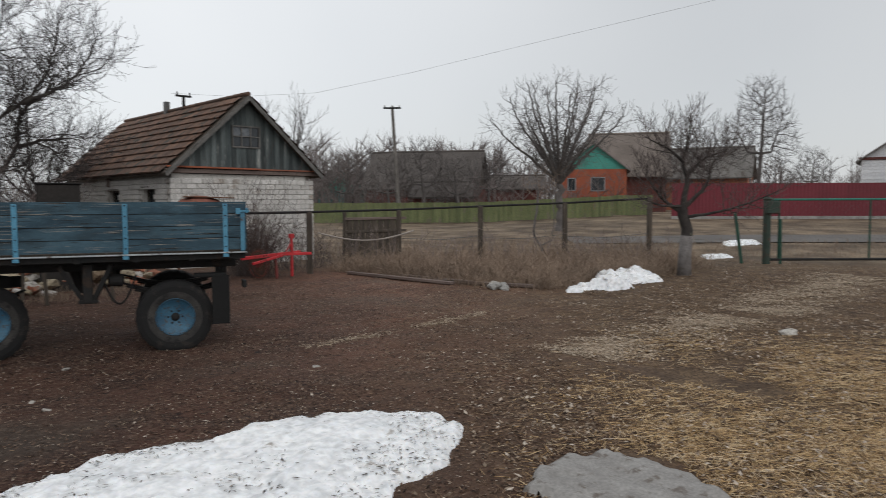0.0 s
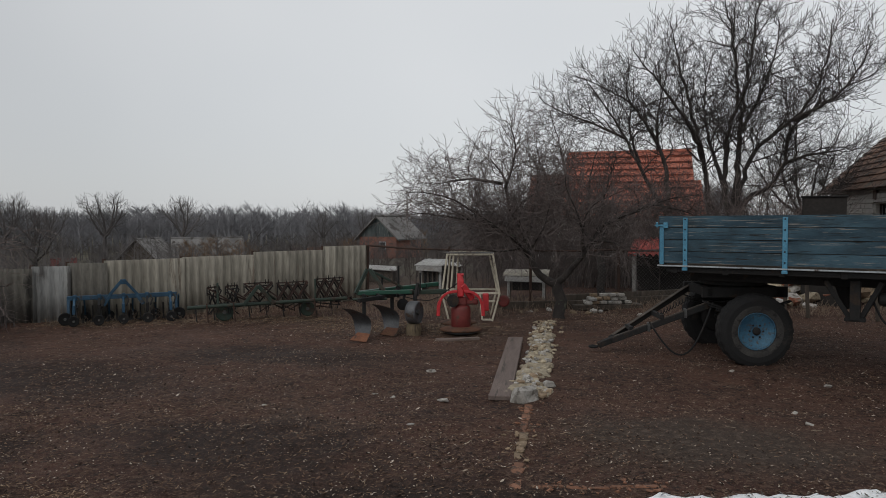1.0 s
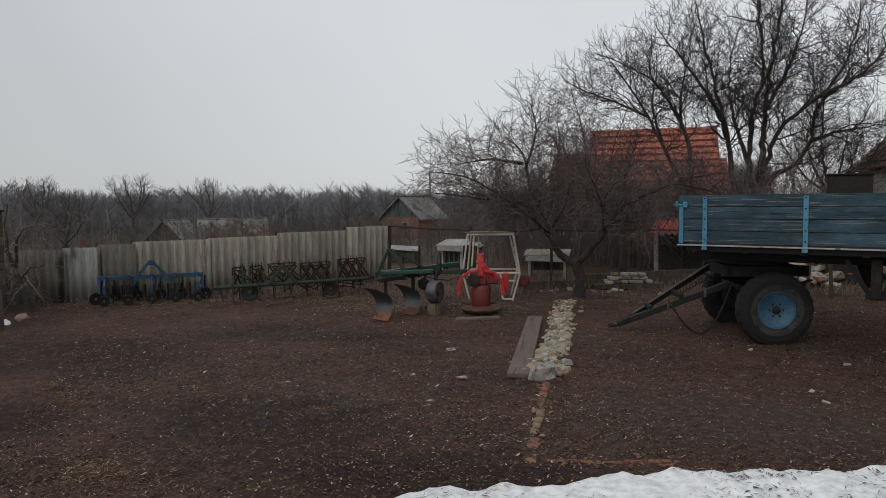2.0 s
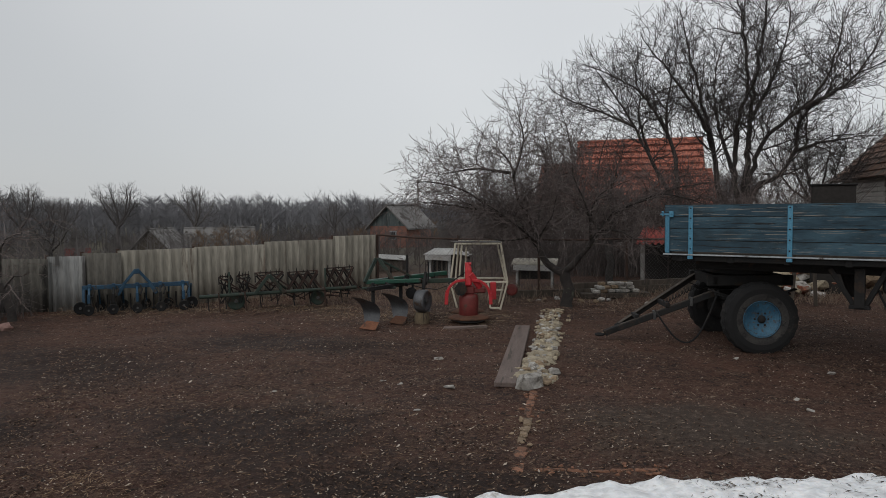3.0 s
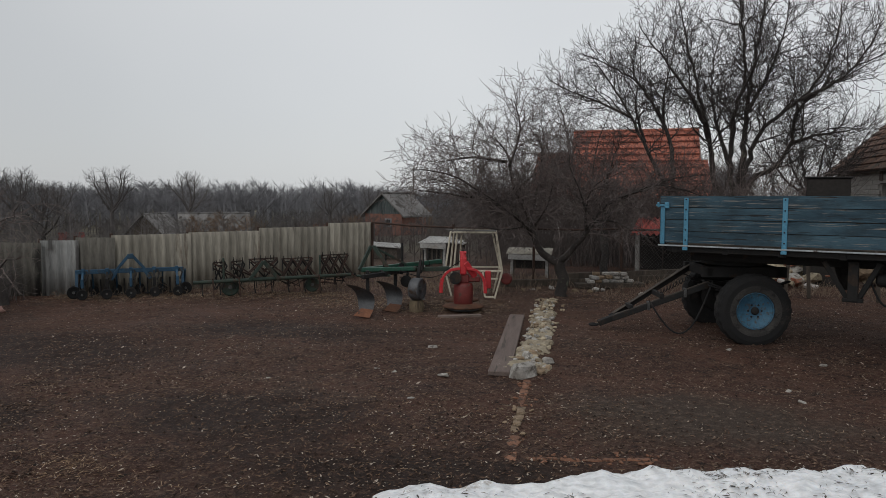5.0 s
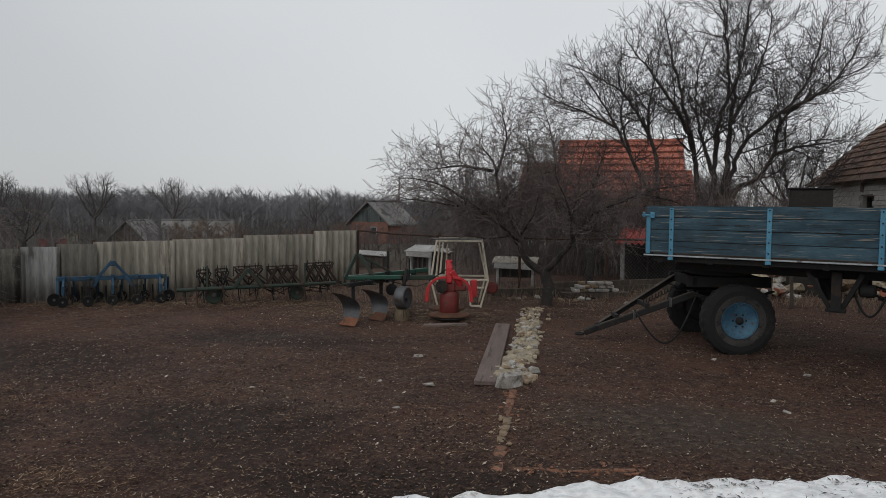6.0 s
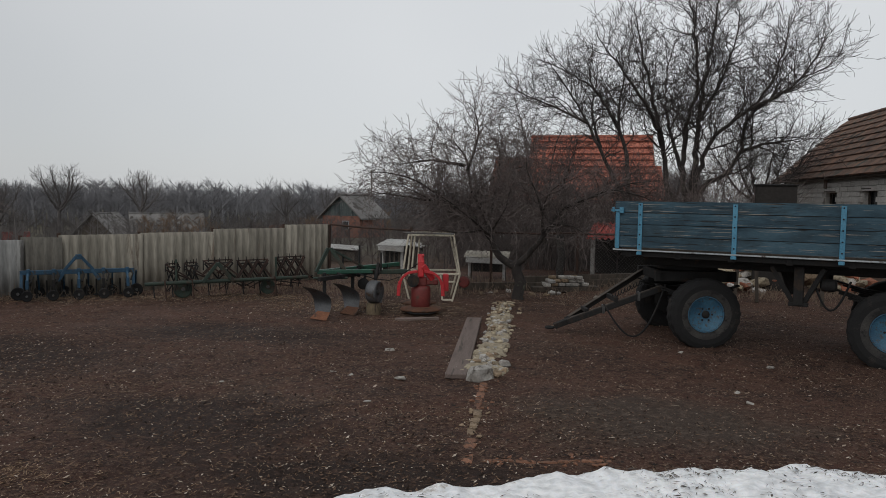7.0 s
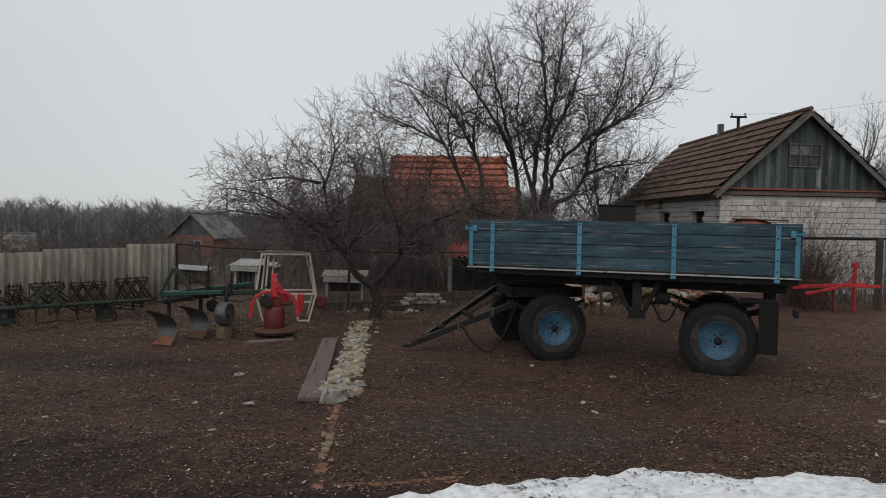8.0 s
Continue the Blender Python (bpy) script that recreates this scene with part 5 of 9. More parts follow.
def plough():
    """A three-furrow plough on its shares: green beam, steel mouldboards and a depth wheel."""
    t = thing("plough", pose(-3.42, 9.95, gz(-3.4, 9.95), 0, 0, 24), "green three-furrow plough with dull steel mouldboards and rusty shares", "plough")
    part("frame_beam", Build().bar((-0.45, 0.15, 0.60), (0.85, 0.75, 0.66), 0.07, 0.065, None, 0.008), GREEN_PAINT, t, "bright green beam")
    part("frame_beam", Build().bar((-0.45, 0.15, 0.60), (0.35, 0.02, 0.62), 0.06, 0.06, None, 0.008), GREEN_PAINT, t, "bright green beam")
    part("frame_beam", Build().bar((-0.30, 0.5, 0.55), (0.95, 0.55, 0.56), 0.06, 0.07, None, 0.008), DARK_GREEN, t)
    mast = Build().bar((-0.48, 0.12, 0.60), (-0.30, 0.2, 0.95), 0.04, 0.05).bar((-0.05, 0.12, 0.62), (-0.26, 0.2, 0.95), 0.04, 0.05).bar((-0.28, 0.2, 0.95), (0.25, 0.4, 0.65), 0.03, 0.03).tube([(-0.52, 0.06, 0.52), (-0.02, 0.06, 0.52)], 0.018, 8)
    part("hitch_mast", mast, DARK_GREEN, t, "dark green hitch mast")
    for u in (0.18, 0.45, 0.75):
        part("cross_bar", Build().bar((-0.45 + 1.3 * u, 0.15 + 0.6 * u, 0.62), (-0.30 + 1.0 * u, -0.12 + 0.5 * u, 0.55), 0.045, 0.05, None, 0.005), DARK_STEEL, t)
    for x, y, top in ((-0.08, 0.30, 0.86), (0.18, 0.42, 0.98), (0.62, 0.66, 0.80)):
        part("clamp_rod", Build().tube([(x, y, 0.52), (x + 0.01, y, top)], 0.014, 6).box((x, y, 0.62), (0.07, 0.09, 0.10), None, 0.006), DARK_STEEL, t)
    for x, y in ((0.24, 0.30),):
        part("coulter", Build().lathe([(0.03, -0.02), (0.085, -0.004), (0.09, 0.0), (0.085, 0.004), (0.03, 0.02)], 18, Matrix.Translation((x, y, 0.40)) @ Matrix.Rotation(radians(76), 4, "X")).bar((x, y, 0.40), (x + 0.05, y + 0.08, 0.60), 0.03, 0.03), DARK_STEEL, t, "", True)
    part("wire", Build().tube([(0.05, 0.1, 0.62), (0.22, -0.06, 0.56), (0.40, 0.02, 0.50), (0.62, 0.2, 0.46), (0.8, 0.3, 0.5)], 0.007, 5), DARK_STEEL, t)
    for k, (x, y) in enumerate(((-0.42, -0.34), (0.02, 0.06), (0.42, 0.48))):
        leg = part("leg", Build().bar((x + 0.05, y + 0.20, 0.62), (x + 0.05, y + 0.17, 0.12), 0.05, 0.08, None, 0.006), DARK_STEEL, t)
        b = Build()
        n, r = 9, 6
        pts, fs = [], []
        for j in range(r + 1):
            v = j / r
            for i in range(n + 1):
                u = i / n
                lo, hi = x - 0.08 - 0.03 * v - 0.16 * v ** 4, x + 0.09 + 0.05 * math.sin(math.pi * v) - 0.03 * v ** 4
                px = hi + (lo - hi) * u
                py = y - 0.16 + 0.16 * u + 0.17 * math.sin(v * 2.7) - 0.14 * v * v
                pz = 0.03 + 0.42 * v * (1 - 0.20 * (1 - u) ** 2 * v)
                pts.append((px, py, pz))
        o = len(pts)
        pts += [(p[0], p[1] + 0.008, p[2]) for p in pts]
        for j in range(r):
            for i in range(n):
                q = j * (n + 1) + i
                fs.append((q, q + 1, q + n + 2, q + n + 1))
                fs.append((o + q + 1, o + q, o + q + n + 1, o + q + n + 2))
        b.add(pts, fs)
        part("mouldboard", b, MOULD, t, "curved dull steel mouldboard", True)
        part("share", Build().add([(x + 0.05, y - 0.26, 0.0), (x - 0.17, y - 0.20, 0.03), (x - 0.06, y - 0.13, 0.12), (x + 0.11, y - 0.17, 0.10), (x + 0.05, y - 0.24, -0.01), (x - 0.17, y - 0.18, 0.02), (x - 0.06, y - 0.11, 0.11), (x + 0.11, y - 0.15, 0.09)], [(0, 1, 2, 3), (7, 6, 5, 4), (0, 3, 7, 4), (3, 2, 6, 7), (2, 1, 5, 6), (1, 0, 4, 5)]), mat("orange_rust", (0.15, 0.062, 0.034), (0.23, 0.098, 0.053), 12, 60, 0.9, 0, 0.4, (0.09, 0.05, 0.035), 10, 0.35) if k == 0 else RUST, t, "orange rusted share")
    part("furrow_beam", Build().bar((-0.45, -0.28, 0.54), (0.45, 0.55, 0.56), 0.05, 0.06, None, 0.006), DARK_STEEL, t)
    w = gauge_wheel(t, (0, 0, 0), 0.165, 0.17, Matrix.Translation((0.36, -0.10, 0.33)) @ Matrix.Rotation(radians(58), 4, "Z"), MOULD)
    tagged(w, "wide dark steel depth wheel")
    part("wheel_leg", Build().bar((0.37, 0.06, 0.34), (0.46, 0.25, 0.72), 0.04, 0.05).tube([(0.50, 0.25, 0.60), (0.50, 0.25, 0.88)], 0.012, 8), DARK_STEEL, t)
    part("lever", Build().tube([(0.2, 0.5, 0.6), (0.2, 0.5, 0.92)], 0.012, 8), DARK_STEEL, t)
    solid("wood_block", Build().lathe([(0.11, 0), (0.115, 0.09), (0.10, 0.17), (0.02, 0.175)], 14), SPLIT_WOOD, "pale split chopping block under the plough wheel", "block", m=pose(-3.07, 10.03, gz(-3.07, 10.03)))


def drum_mower():
    t = thing("drum_mower", pose(-2.40, 10.22, gz(-2.42, 10.2), 0, 0, 12) @ Matrix.Diagonal((0.87, 0.87, 0.90, 1)), "red rotary drum mower standing on its rusty discs", "mower")
    part("drum", Build().lathe([(0.15, 0.10), (0.165, 0.12), (0.165, 0.40), (0.15, 0.45), (0.10, 0.47)], 28), DARK_RED, t, "faded dark red drum", True)
    part("cutting_disc", Build().lathe([(0.02, 0.05), (0.33, 0.055), (0.36, 0.07), (0.33, 0.09), (0.19, 0.12)], 32), RUST, t, "rust-brown cutting disc", True)
    part("skid_disc", Build().lathe([(0.02, 0.0), (0.24, 0.01), (0.27, 0.03), (0.2, 0.05)], 28), GREY_STEEL, t, "", True)
    part("cutting_disc", Build().lathe([(0.02, 0.10), (0.30, 0.105), (0.33, 0.12), (0.30, 0.14), (0.1, 0.17)], 32, Matrix.Translation((-0.06, 0.42, 0.0))), RUST, t, "rust-brown cutting disc", True)
    part("gearbox", Build().box((0, 0.02, 0.53), (0.20, 0.22, 0.14), None, 0.02).box((0.13, 0.0, 0.52), (0.32, 0.12, 0.09), None, 0.02), DARK_RED, t)
    part("pulley", Build().lathe([(0.04, -0.05), (0.10, -0.045), (0.10, 0.045), (0.04, 0.05)], 20, Matrix.Translation((-0.13, -0.14, 0.55)) @ Matrix.Rotation(radians(90), 4, "X")), DARK_STEEL, t, "black belt pulley")
    for s in (-1, 1):
        arc = [(s * 0.06, -0.10, 0.70)] + [(s * (0.10 + 0.27 * math.sin(a)), -0.12, 0.42 + 0.28 * math.cos(a)) for a in [0.35 + 0.2 * i for i in range(7)]] + [(s * 0.375, -0.12, 0.30)]
        b = Build()
        for p, q in zip(arc, arc[1:]):
            b.bar(p, q, 0.06, 0.042, None, 0.006)
        part("guard_arm", b, RED_PAINT, t, "bright red curved arm")
    post = Build().box((0.0, -0.06, 0.74), (0.11, 0.12, 0.28), None, 0.02).tube([(0.0, -0.06, 0.86), (-0.02, -0.05, 0.98)], [0.06, 0.04], 10).tube([(-0.06, -0.06, 0.96), (0.05, -0.06, 0.96)], 0.025, 8)
    part("post", post, RED_PAINT, t, "bright red hitch post")
    part("brace", Build().bar((0.03, -0.10, 0.80), (0.20, -0.02, 0.56), 0.06, 0.10, None, 0.01), RED_PAINT, t)
    part("cover", Build().box((0.42, 0.05, 0.51), (0.10, 0.18, 0.28), None, 0.012), RED_PAINT, t, "bright red side cover")
    part("link", Build().tube([(-0.2, 0.1, 0.5), (-0.35, 0.05, 0.62), (0.0, 0.05, 0.85)], 0.01, 6), DARK_STEEL, t)
    d = Matrix.Rotation(radians(24), 4, "Z")
    solid("plank", Build().box((0, 0, 0.02), (0.62, 0.09, 0.04), None, 0.008), PLANK_GREY, "short weathered board lying on earth by the mower", "plank", m=Matrix.Translation((-2.33, 9.72, gz(-2.33, 9.72))) @ d)


def cab_frame():
    """A bare tractor cab: cream welded pillars and rails without glass."""
    t = thing("cab_frame", pose(-2.55, 11.55, gz(-2.6, 11.6), 0, 0, 10) @ Matrix.Diagonal((0.90, 0.95, 0.93, 1)), "bare cream-painted tractor cab frame standing on the earth", "cab frame")
    zt, zm, r = 1.19, 0.50, 0.017
    top = [(-0.42, 0, zt), (0.42, 0, zt), (0.40, 0.62, zt + 0.02), (-0.40, 0.62, zt + 0.02)]
    foot = [(-0.50, 0, 0.0), (0.50, 0, 0.0), (0.46, 0.72, 0.0), (-0.46, 0.72, 0.0)]
    mid = [(-0.52, 0, zm), (0.54, 0, zm), (0.48, 0.70, zm), (-0.48, 0.70, zm)]

    def bar(name, *pts):
        b = Build()
        for p, q in zip(pts, pts[1:]):
            b.bar(p, q, r * 2, r * 2, None, 0.007)
        part(name, b, CREAM, t)
    for k in range(4):
        low = (foot[k][0] * (0.78 if k != 1 else 0.80), foot[k][1], 0.0 if k != 1 else 0.0)
        bar("pillar", top[k], mid[k], low)
        bar("roof_rail", top[k], top[(k + 1) % 4])
    bar("sill_rail", (-0.02, 0, zm), mid[1])
    bar("sill_rail", mid[1], mid[2])
    bar("sill_rail", mid[2], mid[3])
    bar("sill_rail", mid[3], mid[0])
    bar("door_post", (0.18, 0, zm), (0.22, 0, 0.03))
    bar("foot_rail", (0.22, 0, 0.03), (0.40, 0, 0.03))
    bar("cross_rail", (0.19, 0, 0.36), (0.46, 0, 0.36))
    bar("door_post", (-0.30, 0.02, zt), (-0.36, 0.02, zm))
    bar("door_post", (0.34, 0.36, zt), (0.50, 0.36, zm))
    bar("door_post", (-0.25, 0.62, zt), (-0.30, 0.68, zm))
    part("roof_tube", Build().tube([(-0.5, 0.02, zt + 0.035), (0.42, 0.02, zt + 0.03)], 0.018, 8), GREY_STEEL, t)
    part("iron_wheel", Build().lathe([(0.03, -0.03), (0.08, -0.04), (0.11, -0.03), (0.11, 0.03), (0.08, 0.04), (0.03, 0.03)], 20, Matrix.Translation((0.62, 0.55, 0.30)) @ Matrix.Rotation(radians(70), 4, "Z") @ Matrix.Rotation(radians(90), 4, "Y")), DARK_RED, t, "dark red iron wheel hung on the frame", True)
    part("bracket", Build().bar((0.48, 0.55, 0.32), (0.62, 0.55, 0.30), 0.03, 0.03), DARK_RUST, t)



row_cultivator()
field_harrow()
plough()
drum_mower()
cab_frame()


# ---- garden fence of netting, hutches and heaps behind the implements ----
def netting(parent, a, b, h, cell=0.055, inv=Matrix()):
    """Diamond netting between two posts."""
    a, b = Vector(a), Vector(b)
    d = b - a
    ln = d.length
    d.normalize()
    bl = Build()
    k = int((ln + h) / cell)
    w = 0.0013
    for s in (1, -1):
        for i in range(k + 1):
            u0 = i * cell - (h if s > 0 else 0)
            u1 = u0 + s * h if s > 0 else u0 - h
            z0, z1 = 0.0, h
            if s < 0:
                u0, u1 = i * cell, i * cell - h
            lo, hi = min(u0, u1), max(u0, u1)
            if hi <= 0 or lo >= ln:
                continue
            t0 = 0.0 if 0 <= u0 <= ln else ((0 - u0) / (u1 - u0) if u0 < 0 else (ln - u0) / (u1 - u0))
            t1 = 1.0 if 0 <= u1 <= ln else ((0 - u0) / (u1 - u0) if u1 < 0 else (ln - u0) / (u1 - u0))
            p = a + d * (u0 + (u1 - u0) * t0) + Vector((0, 0, h * t0 + 0.03))
            q = a + d * (u0 + (u1 - u0) * t1) + Vector((0, 0, h * t1 + 0.03))
            bl.tube([p, q], w, 3, inv, False)
    ob = part("netting", bl, WIRE, parent, "thin rusty diamond wire netting")
    ob["kind"] = "stuff"


def garden_fence():
    f = thing("netting_fence", pose(-3, 14, 0), "low wire netting garden fence hung from a rusty pipe rail", "fence")
    inv = f.matrix_world.inverted()
    pts = [(-5.45, 14.5), (-3.6, 14.35), (-1.9, 14.2), (-0.2, 14.35), (1.7, 15.0)]
    for k, (x, y) in enumerate(pts):
        part("post", Build().tube([(x, y, gz(x, y) - 0.1), (x, y, 1.14)], 0.028, 8, inv), DARK_RUST, f)
    for k, (p, q) in enumerate(zip(pts, pts[1:])):
        z0, z1 = (1.14, 1.06) if k == 0 else (1.06, 1.08)
        part("rail", Build().tube([(*p, z0), ((p[0] + q[0]) / 2, (p[1] + q[1]) / 2, (z0 + z1) / 2 - 0.02), (*q, z1)], 0.020, 8, inv), DARK_RUST, f)
        netting(f, (*p, 0), (*q, 0), 1.0, 0.07, inv)


def hutch(x, y, a, w, d, h, roof_mt, label, legs=True):
    t = thing("rabbit_hutch", pose(x, y, gz(x, y), 0, 0, a), label, "hutch")
    for sx in (-1, 1):
        for sy in (-1, 1):
            part("leg", Build().box((sx * (w / 2 - 0.03), sy * (d / 2 - 0.03), h * 0.5), (0.055, 0.055, h), None, 0.005), WHITE_SHEET if sy < 0 else OLD_WOOD, t)
    part("body", Build().box((0, 0.02, h * 0.62), (w - 0.12, d - 0.1, h * 0.5), None, 0.008), VOID, t, "wooden box coloured near-black for the shade inside")
    for k in range(4):
        part("slat", Build().box((-w / 2 + 0.1 + (w - 0.2) * k / 3, -d / 2 + 0.02, h * 0.62), (0.035, 0.02, h * 0.5), None, 0.003), OLD_WOOD, t)
    part("roof", Build().wave_sheet(w + 0.16, d + 0.25, 0.15, 0.005, 0.008, Matrix.Translation((-w / 2 - 0.08, -d / 2 - 0.12, h + 0.012)) @ Matrix.Rotation(radians(-80), 4, "X")), roof_mt, t, "", True)
    part("fascia", Build().box((0, -d / 2 - 0.10, h - 0.055), (w + 0.10, 0.02, 0.13), pose(0, 0, 0, 0, 1.6, 0), 0.004), WHITE_SHEET, t, "dirty white front board")


def heap(name, label, centre, spread, count, seed, mats, size, shape="brick", category="heap", tall=0.35):
    """Bricks or stones tipped in a heap."""
    rng = random.Random(seed)
    x0, y0 = centre
    t = thing(name, pose(x0, y0, gz(x0, y0)), label, category)
    for k in range(count):
        u, v = rng.gauss(0, 0.45), rng.gauss(0, 0.45)
        z = max(0.02, tall * math.exp(-(u * u + v * v) * 1.4) * rng.uniform(0.3, 1.0))
        m = Matrix.Translation((u * spread[0], v * spread[1], z)) @ Euler((rng.uniform(-0.5, 0.5), rng.uniform(-0.5, 0.5), rng.uniform(0, 3.1))).to_matrix().to_4x4()
        s = size * rng.uniform(0.8, 1.2)
        if shape == "brick":
            part("brick", Build().box((0, 0, 0), (0.24 * s, 0.115 * s, 0.07 * s), m, 0.008), rng.choice(mats), t)
        else:
            part("stone", Build().blob((0, 0, 0), (0.14 * s, 0.11 * s, 0.08 * s), k + seed, 0.5, 1, m), rng.choice(mats), t)


def garden():
    garden_fence()
    hutch(-2.12, 15.2, 3, 0.80, 0.32, 0.50, ASBESTOS, "low wooden rabbit hutch with white legs and sheet roof")
    hutch(-4.45, 16.2, -8, 0.55, 0.42, 0.62, WHITE_SHEET, "wooden hutch with a pale sagging sheet roof")
    b = thing("board_hutch", pose(-8.84, 7.35, gz(-8.8, 7.35), 0, 0, 48), "dark brown horizontal-board hutch raised on legs", "hutch")
    for x in (-0.40, 0.40):
        for y in (-0.24, 0.24):
            part("leg", Build().box((x - 0.02 * (x > 0), y, 0.55), (0.05, 0.05, 1.1), None, 0.005), OLD_WOOD, b)
    for k in range(9):
        z = 0.65 + 0.11 * k
        for y in (-0.28, 0.28):
            part("board", Build().box((0, y, z), (0.90, 0.022, 0.104), None, 0.004), OLD_WOOD, b)
        for x in (-0.44, 0.44):
            part("board", Build().box((x, 0, z), (0.022, 0.536, 0.104), None, 0.004), OLD_WOOD, b)
    part("lid", Build().box((0, 0, 1.605), (0.96, 0.62, 0.03), None, 0.005), DARK_STEEL, b)
    # the long edge boards
    for (ax, ay), (bx, by), z in (((-2.5, 13.2), (-0.5, 13.75), 0.06), ((-1.3, 13.55), (1.4, 15.1), 0.16), ((0.0, 14.3), (2.2, 15.3), 0.08)):
        b = Build().bar((0, 0, 0), (math.hypot(bx - ax, by - ay), 0, 0.03), 0.05, 0.16, None, 0.006)
        solid("edge_board", b, OLD_WOOD, "old brown board edging the garden bed", "board", "garden boards", m=pose(ax, ay, gz(ax, ay) + z, 0, 0, math.degrees(math.atan2(by - ay, bx - ax))))
    # neat stack of white bricks
    st = thing("brick_stack", pose(-0.42, 13.80, gz(-0.42, 13.80) + 0.10, 0, 0, 20), "small stack of white silicate bricks on the board edge", "bricks")
    rng = random.Random(6)
    for r in range(3):
        for k in range(6 - r):
            for y in (-0.13, 0.0):
                if r == 2 and rng.random() < 0.35:
                    continue
                m = Matrix.Translation((-0.40 + 0.150 * k + 0.08 * r + rng.gauss(0, 0.014), y + rng.gauss(0, 0.02), 0.040 + 0.066 * r + rng.gauss(0, 0.004))) @ Matrix.Rotation(rng.gauss(0, 0.08), 4, "Z")
                part("brick", Build().box((0, 0, 0), (0.130, 0.10, 0.060), m, 0.012), rng.choice((STONE_GREY, CONCRETE, STONE_GREY, STONE_TAN)), st)
    solid("edge_board", Build().box((0, 0, 0.05), (1.3, 0.34, 0.10), None, 0.01), OLD_WOOD, "old brown beam under the stacked bricks", "board", m=pose(-0.42, 13.75, gz(-0.42, 13.80) + 0.005, 0, 0, 20))
    heap("rubble_heap", "heap of broken red bricks and pale stones behind the trailer", (2.2, 14.6), (1.1, 0.6), 46, 21, [BRICK_RED, STONE_PALE, STONE_PALE, BRICK_WHITE], 1.0, "brick", "rubble", 0.34)
    heap("rubble_heap", "heap of pale stones and brick ends behind the trailer", (3.91, 15.35), (2.0, 0.5), 110, 22, [STONE_PALE, STONE_GREY, STONE_PALE, STONE_TAN, BRICK_RED], 1.25, "stone", "rubble", 0.62)
    heap("rubble_heap", "scatter of stones under the apple tree", (-0.9, 13.0), (1.1, 0.4), 9, 23, [STONE_GREY, STONE_TAN], 0.5, "stone", "rubble", 0.06)
    heap("rubble_heap", "loose red bricks beside the lean-to", (1.0, 15.2), (0.7, 0.4), 22, 24, [BRICK_RED, BRICK_RED, STONE_PALE], 1.0, "brick", "rubble", 0.18)
    # low lean-to with a red corrugated roof
    l = thing("lean_to", pose(0.05, 16.2, gz(0, 16), 0, 0, -8), "low open lean-to with a red corrugated sheet roof", "lean-to")
    part("post", Build().box((0.06, 0, 0.45), (0.09, 0.09, 0.95), None, 0.008), CONCRETE, l)
    part("post", Build().box((2.0, 0, 0.45), (0.09, 0.09, 0.95), None, 0.008), OLD_WOOD, l)
    part("back_wall", Build().box((1.0, 1.1, 0.55), (2.1, 0.05, 1.1), None, 0.005), VOID, l, "board back wall coloured near-black for the shade under the roof")
    part("side_wall", Build().box((2.05, 0.55, 0.5), (0.05, 1.1, 1.0), None, 0.005), OLD_WOOD, l)
    part("roof", Build().wave_sheet(2.2, 1.35, 0.13, 0.028, 0.006, Matrix.Translation((-0.08, -0.12, 0.90)) @ Matrix.Rotation(radians(-76), 4, "X")), RED_SHEET, l, "red corrugated roof sheet", True)
    # white sheet roofs and scraps farther back in the garden
    for x, y, z, w, d, a in ((-6.6, 18.5, 0.35, 1.0, 0.6, 5), (-5.2, 20.5, 0.30, 0.8, 0.5, -12), (-4.6, 17.4, 0.55, 0.9, 0.5, 8)):
        b = thing("covered_crate", pose(x, y, gz(x, y), 0, 0, a), "low dark crate covered with a dirty white sheet", "crate", "garden crates")
        part("crate", Build().box((0, 0, z / 2), (w * 0.85, d * 0.85, z), None, 0.01), OLD_WOOD, b)
        part("cover", Build().box((0, 0, z + 0.02), (w, d, 0.035), pose(0, 0, 0, 6, 3, 0), 0.01), WHITE_SHEET, b, "dirty white cover")
    # things beyond the trailer, by the shed
    c = thing("dark_cabinet", pose(3.60, 15.1, gz(3.4, 15), 0, 0, -14), "dark sheet-metal cabinet standing beside the shed", "cabinet")
    part("body", Build().box((0, 0, 1.03), (0.74, 0.5, 2.06), None, 0.015), VOID, c)
    part("lid", Build().box((0, 0, 2.075), (0.80, 0.56, 0.03), None, 0.006), DARK_STEEL, c)
    w = thing("white_board_pile", pose(3.2, 13.0, gz(3.2, 13), 0, 0, -12), "pile with a pale board on top behind the trailer", "boards")
    for k in range(3):
        part("board", Build().box((0.02 * k, 0, 1.70 + 0.024 * k - 0.05), (1.25 - 0.1 * k, 0.5, 0.022), None, 0.004), WHITE_SHEET, w)
    for x in (-0.5, 0.5):
        part("trestle", Build().bar((x - 0.1, 0, 1.63), (x - 0.18, 0, 0), 0.06, 0.06).bar((x + 0.1, 0, 1.63), (x + 0.18, 0, 0), 0.06, 0.06), OLD_WOOD, w)
    r = thing("rusty_hopper", pose(5.45, 12.9, gz(5.4, 12.9), 0, 0, -20), "rusty red-brown sheet hopper behind the trailer", "hopper")
    part("bin", Build().lathe([(0.25, 0.7), (0.44, 1.25), (0.45, 1.66), (0.43, 1.70), (0.36, 1.75), (0.15, 1.82), (0.02, 1.83)], 8, pose(0, 0, 0, 0, 0, 22)), mat("red_brown_rust", (0.16, 0.05, 0.035), (0.23, 0.085, 0.055), 3, 30, 0.85, 0, 0.3, (0.09, 0.05, 0.035), 3, 0.3), r)
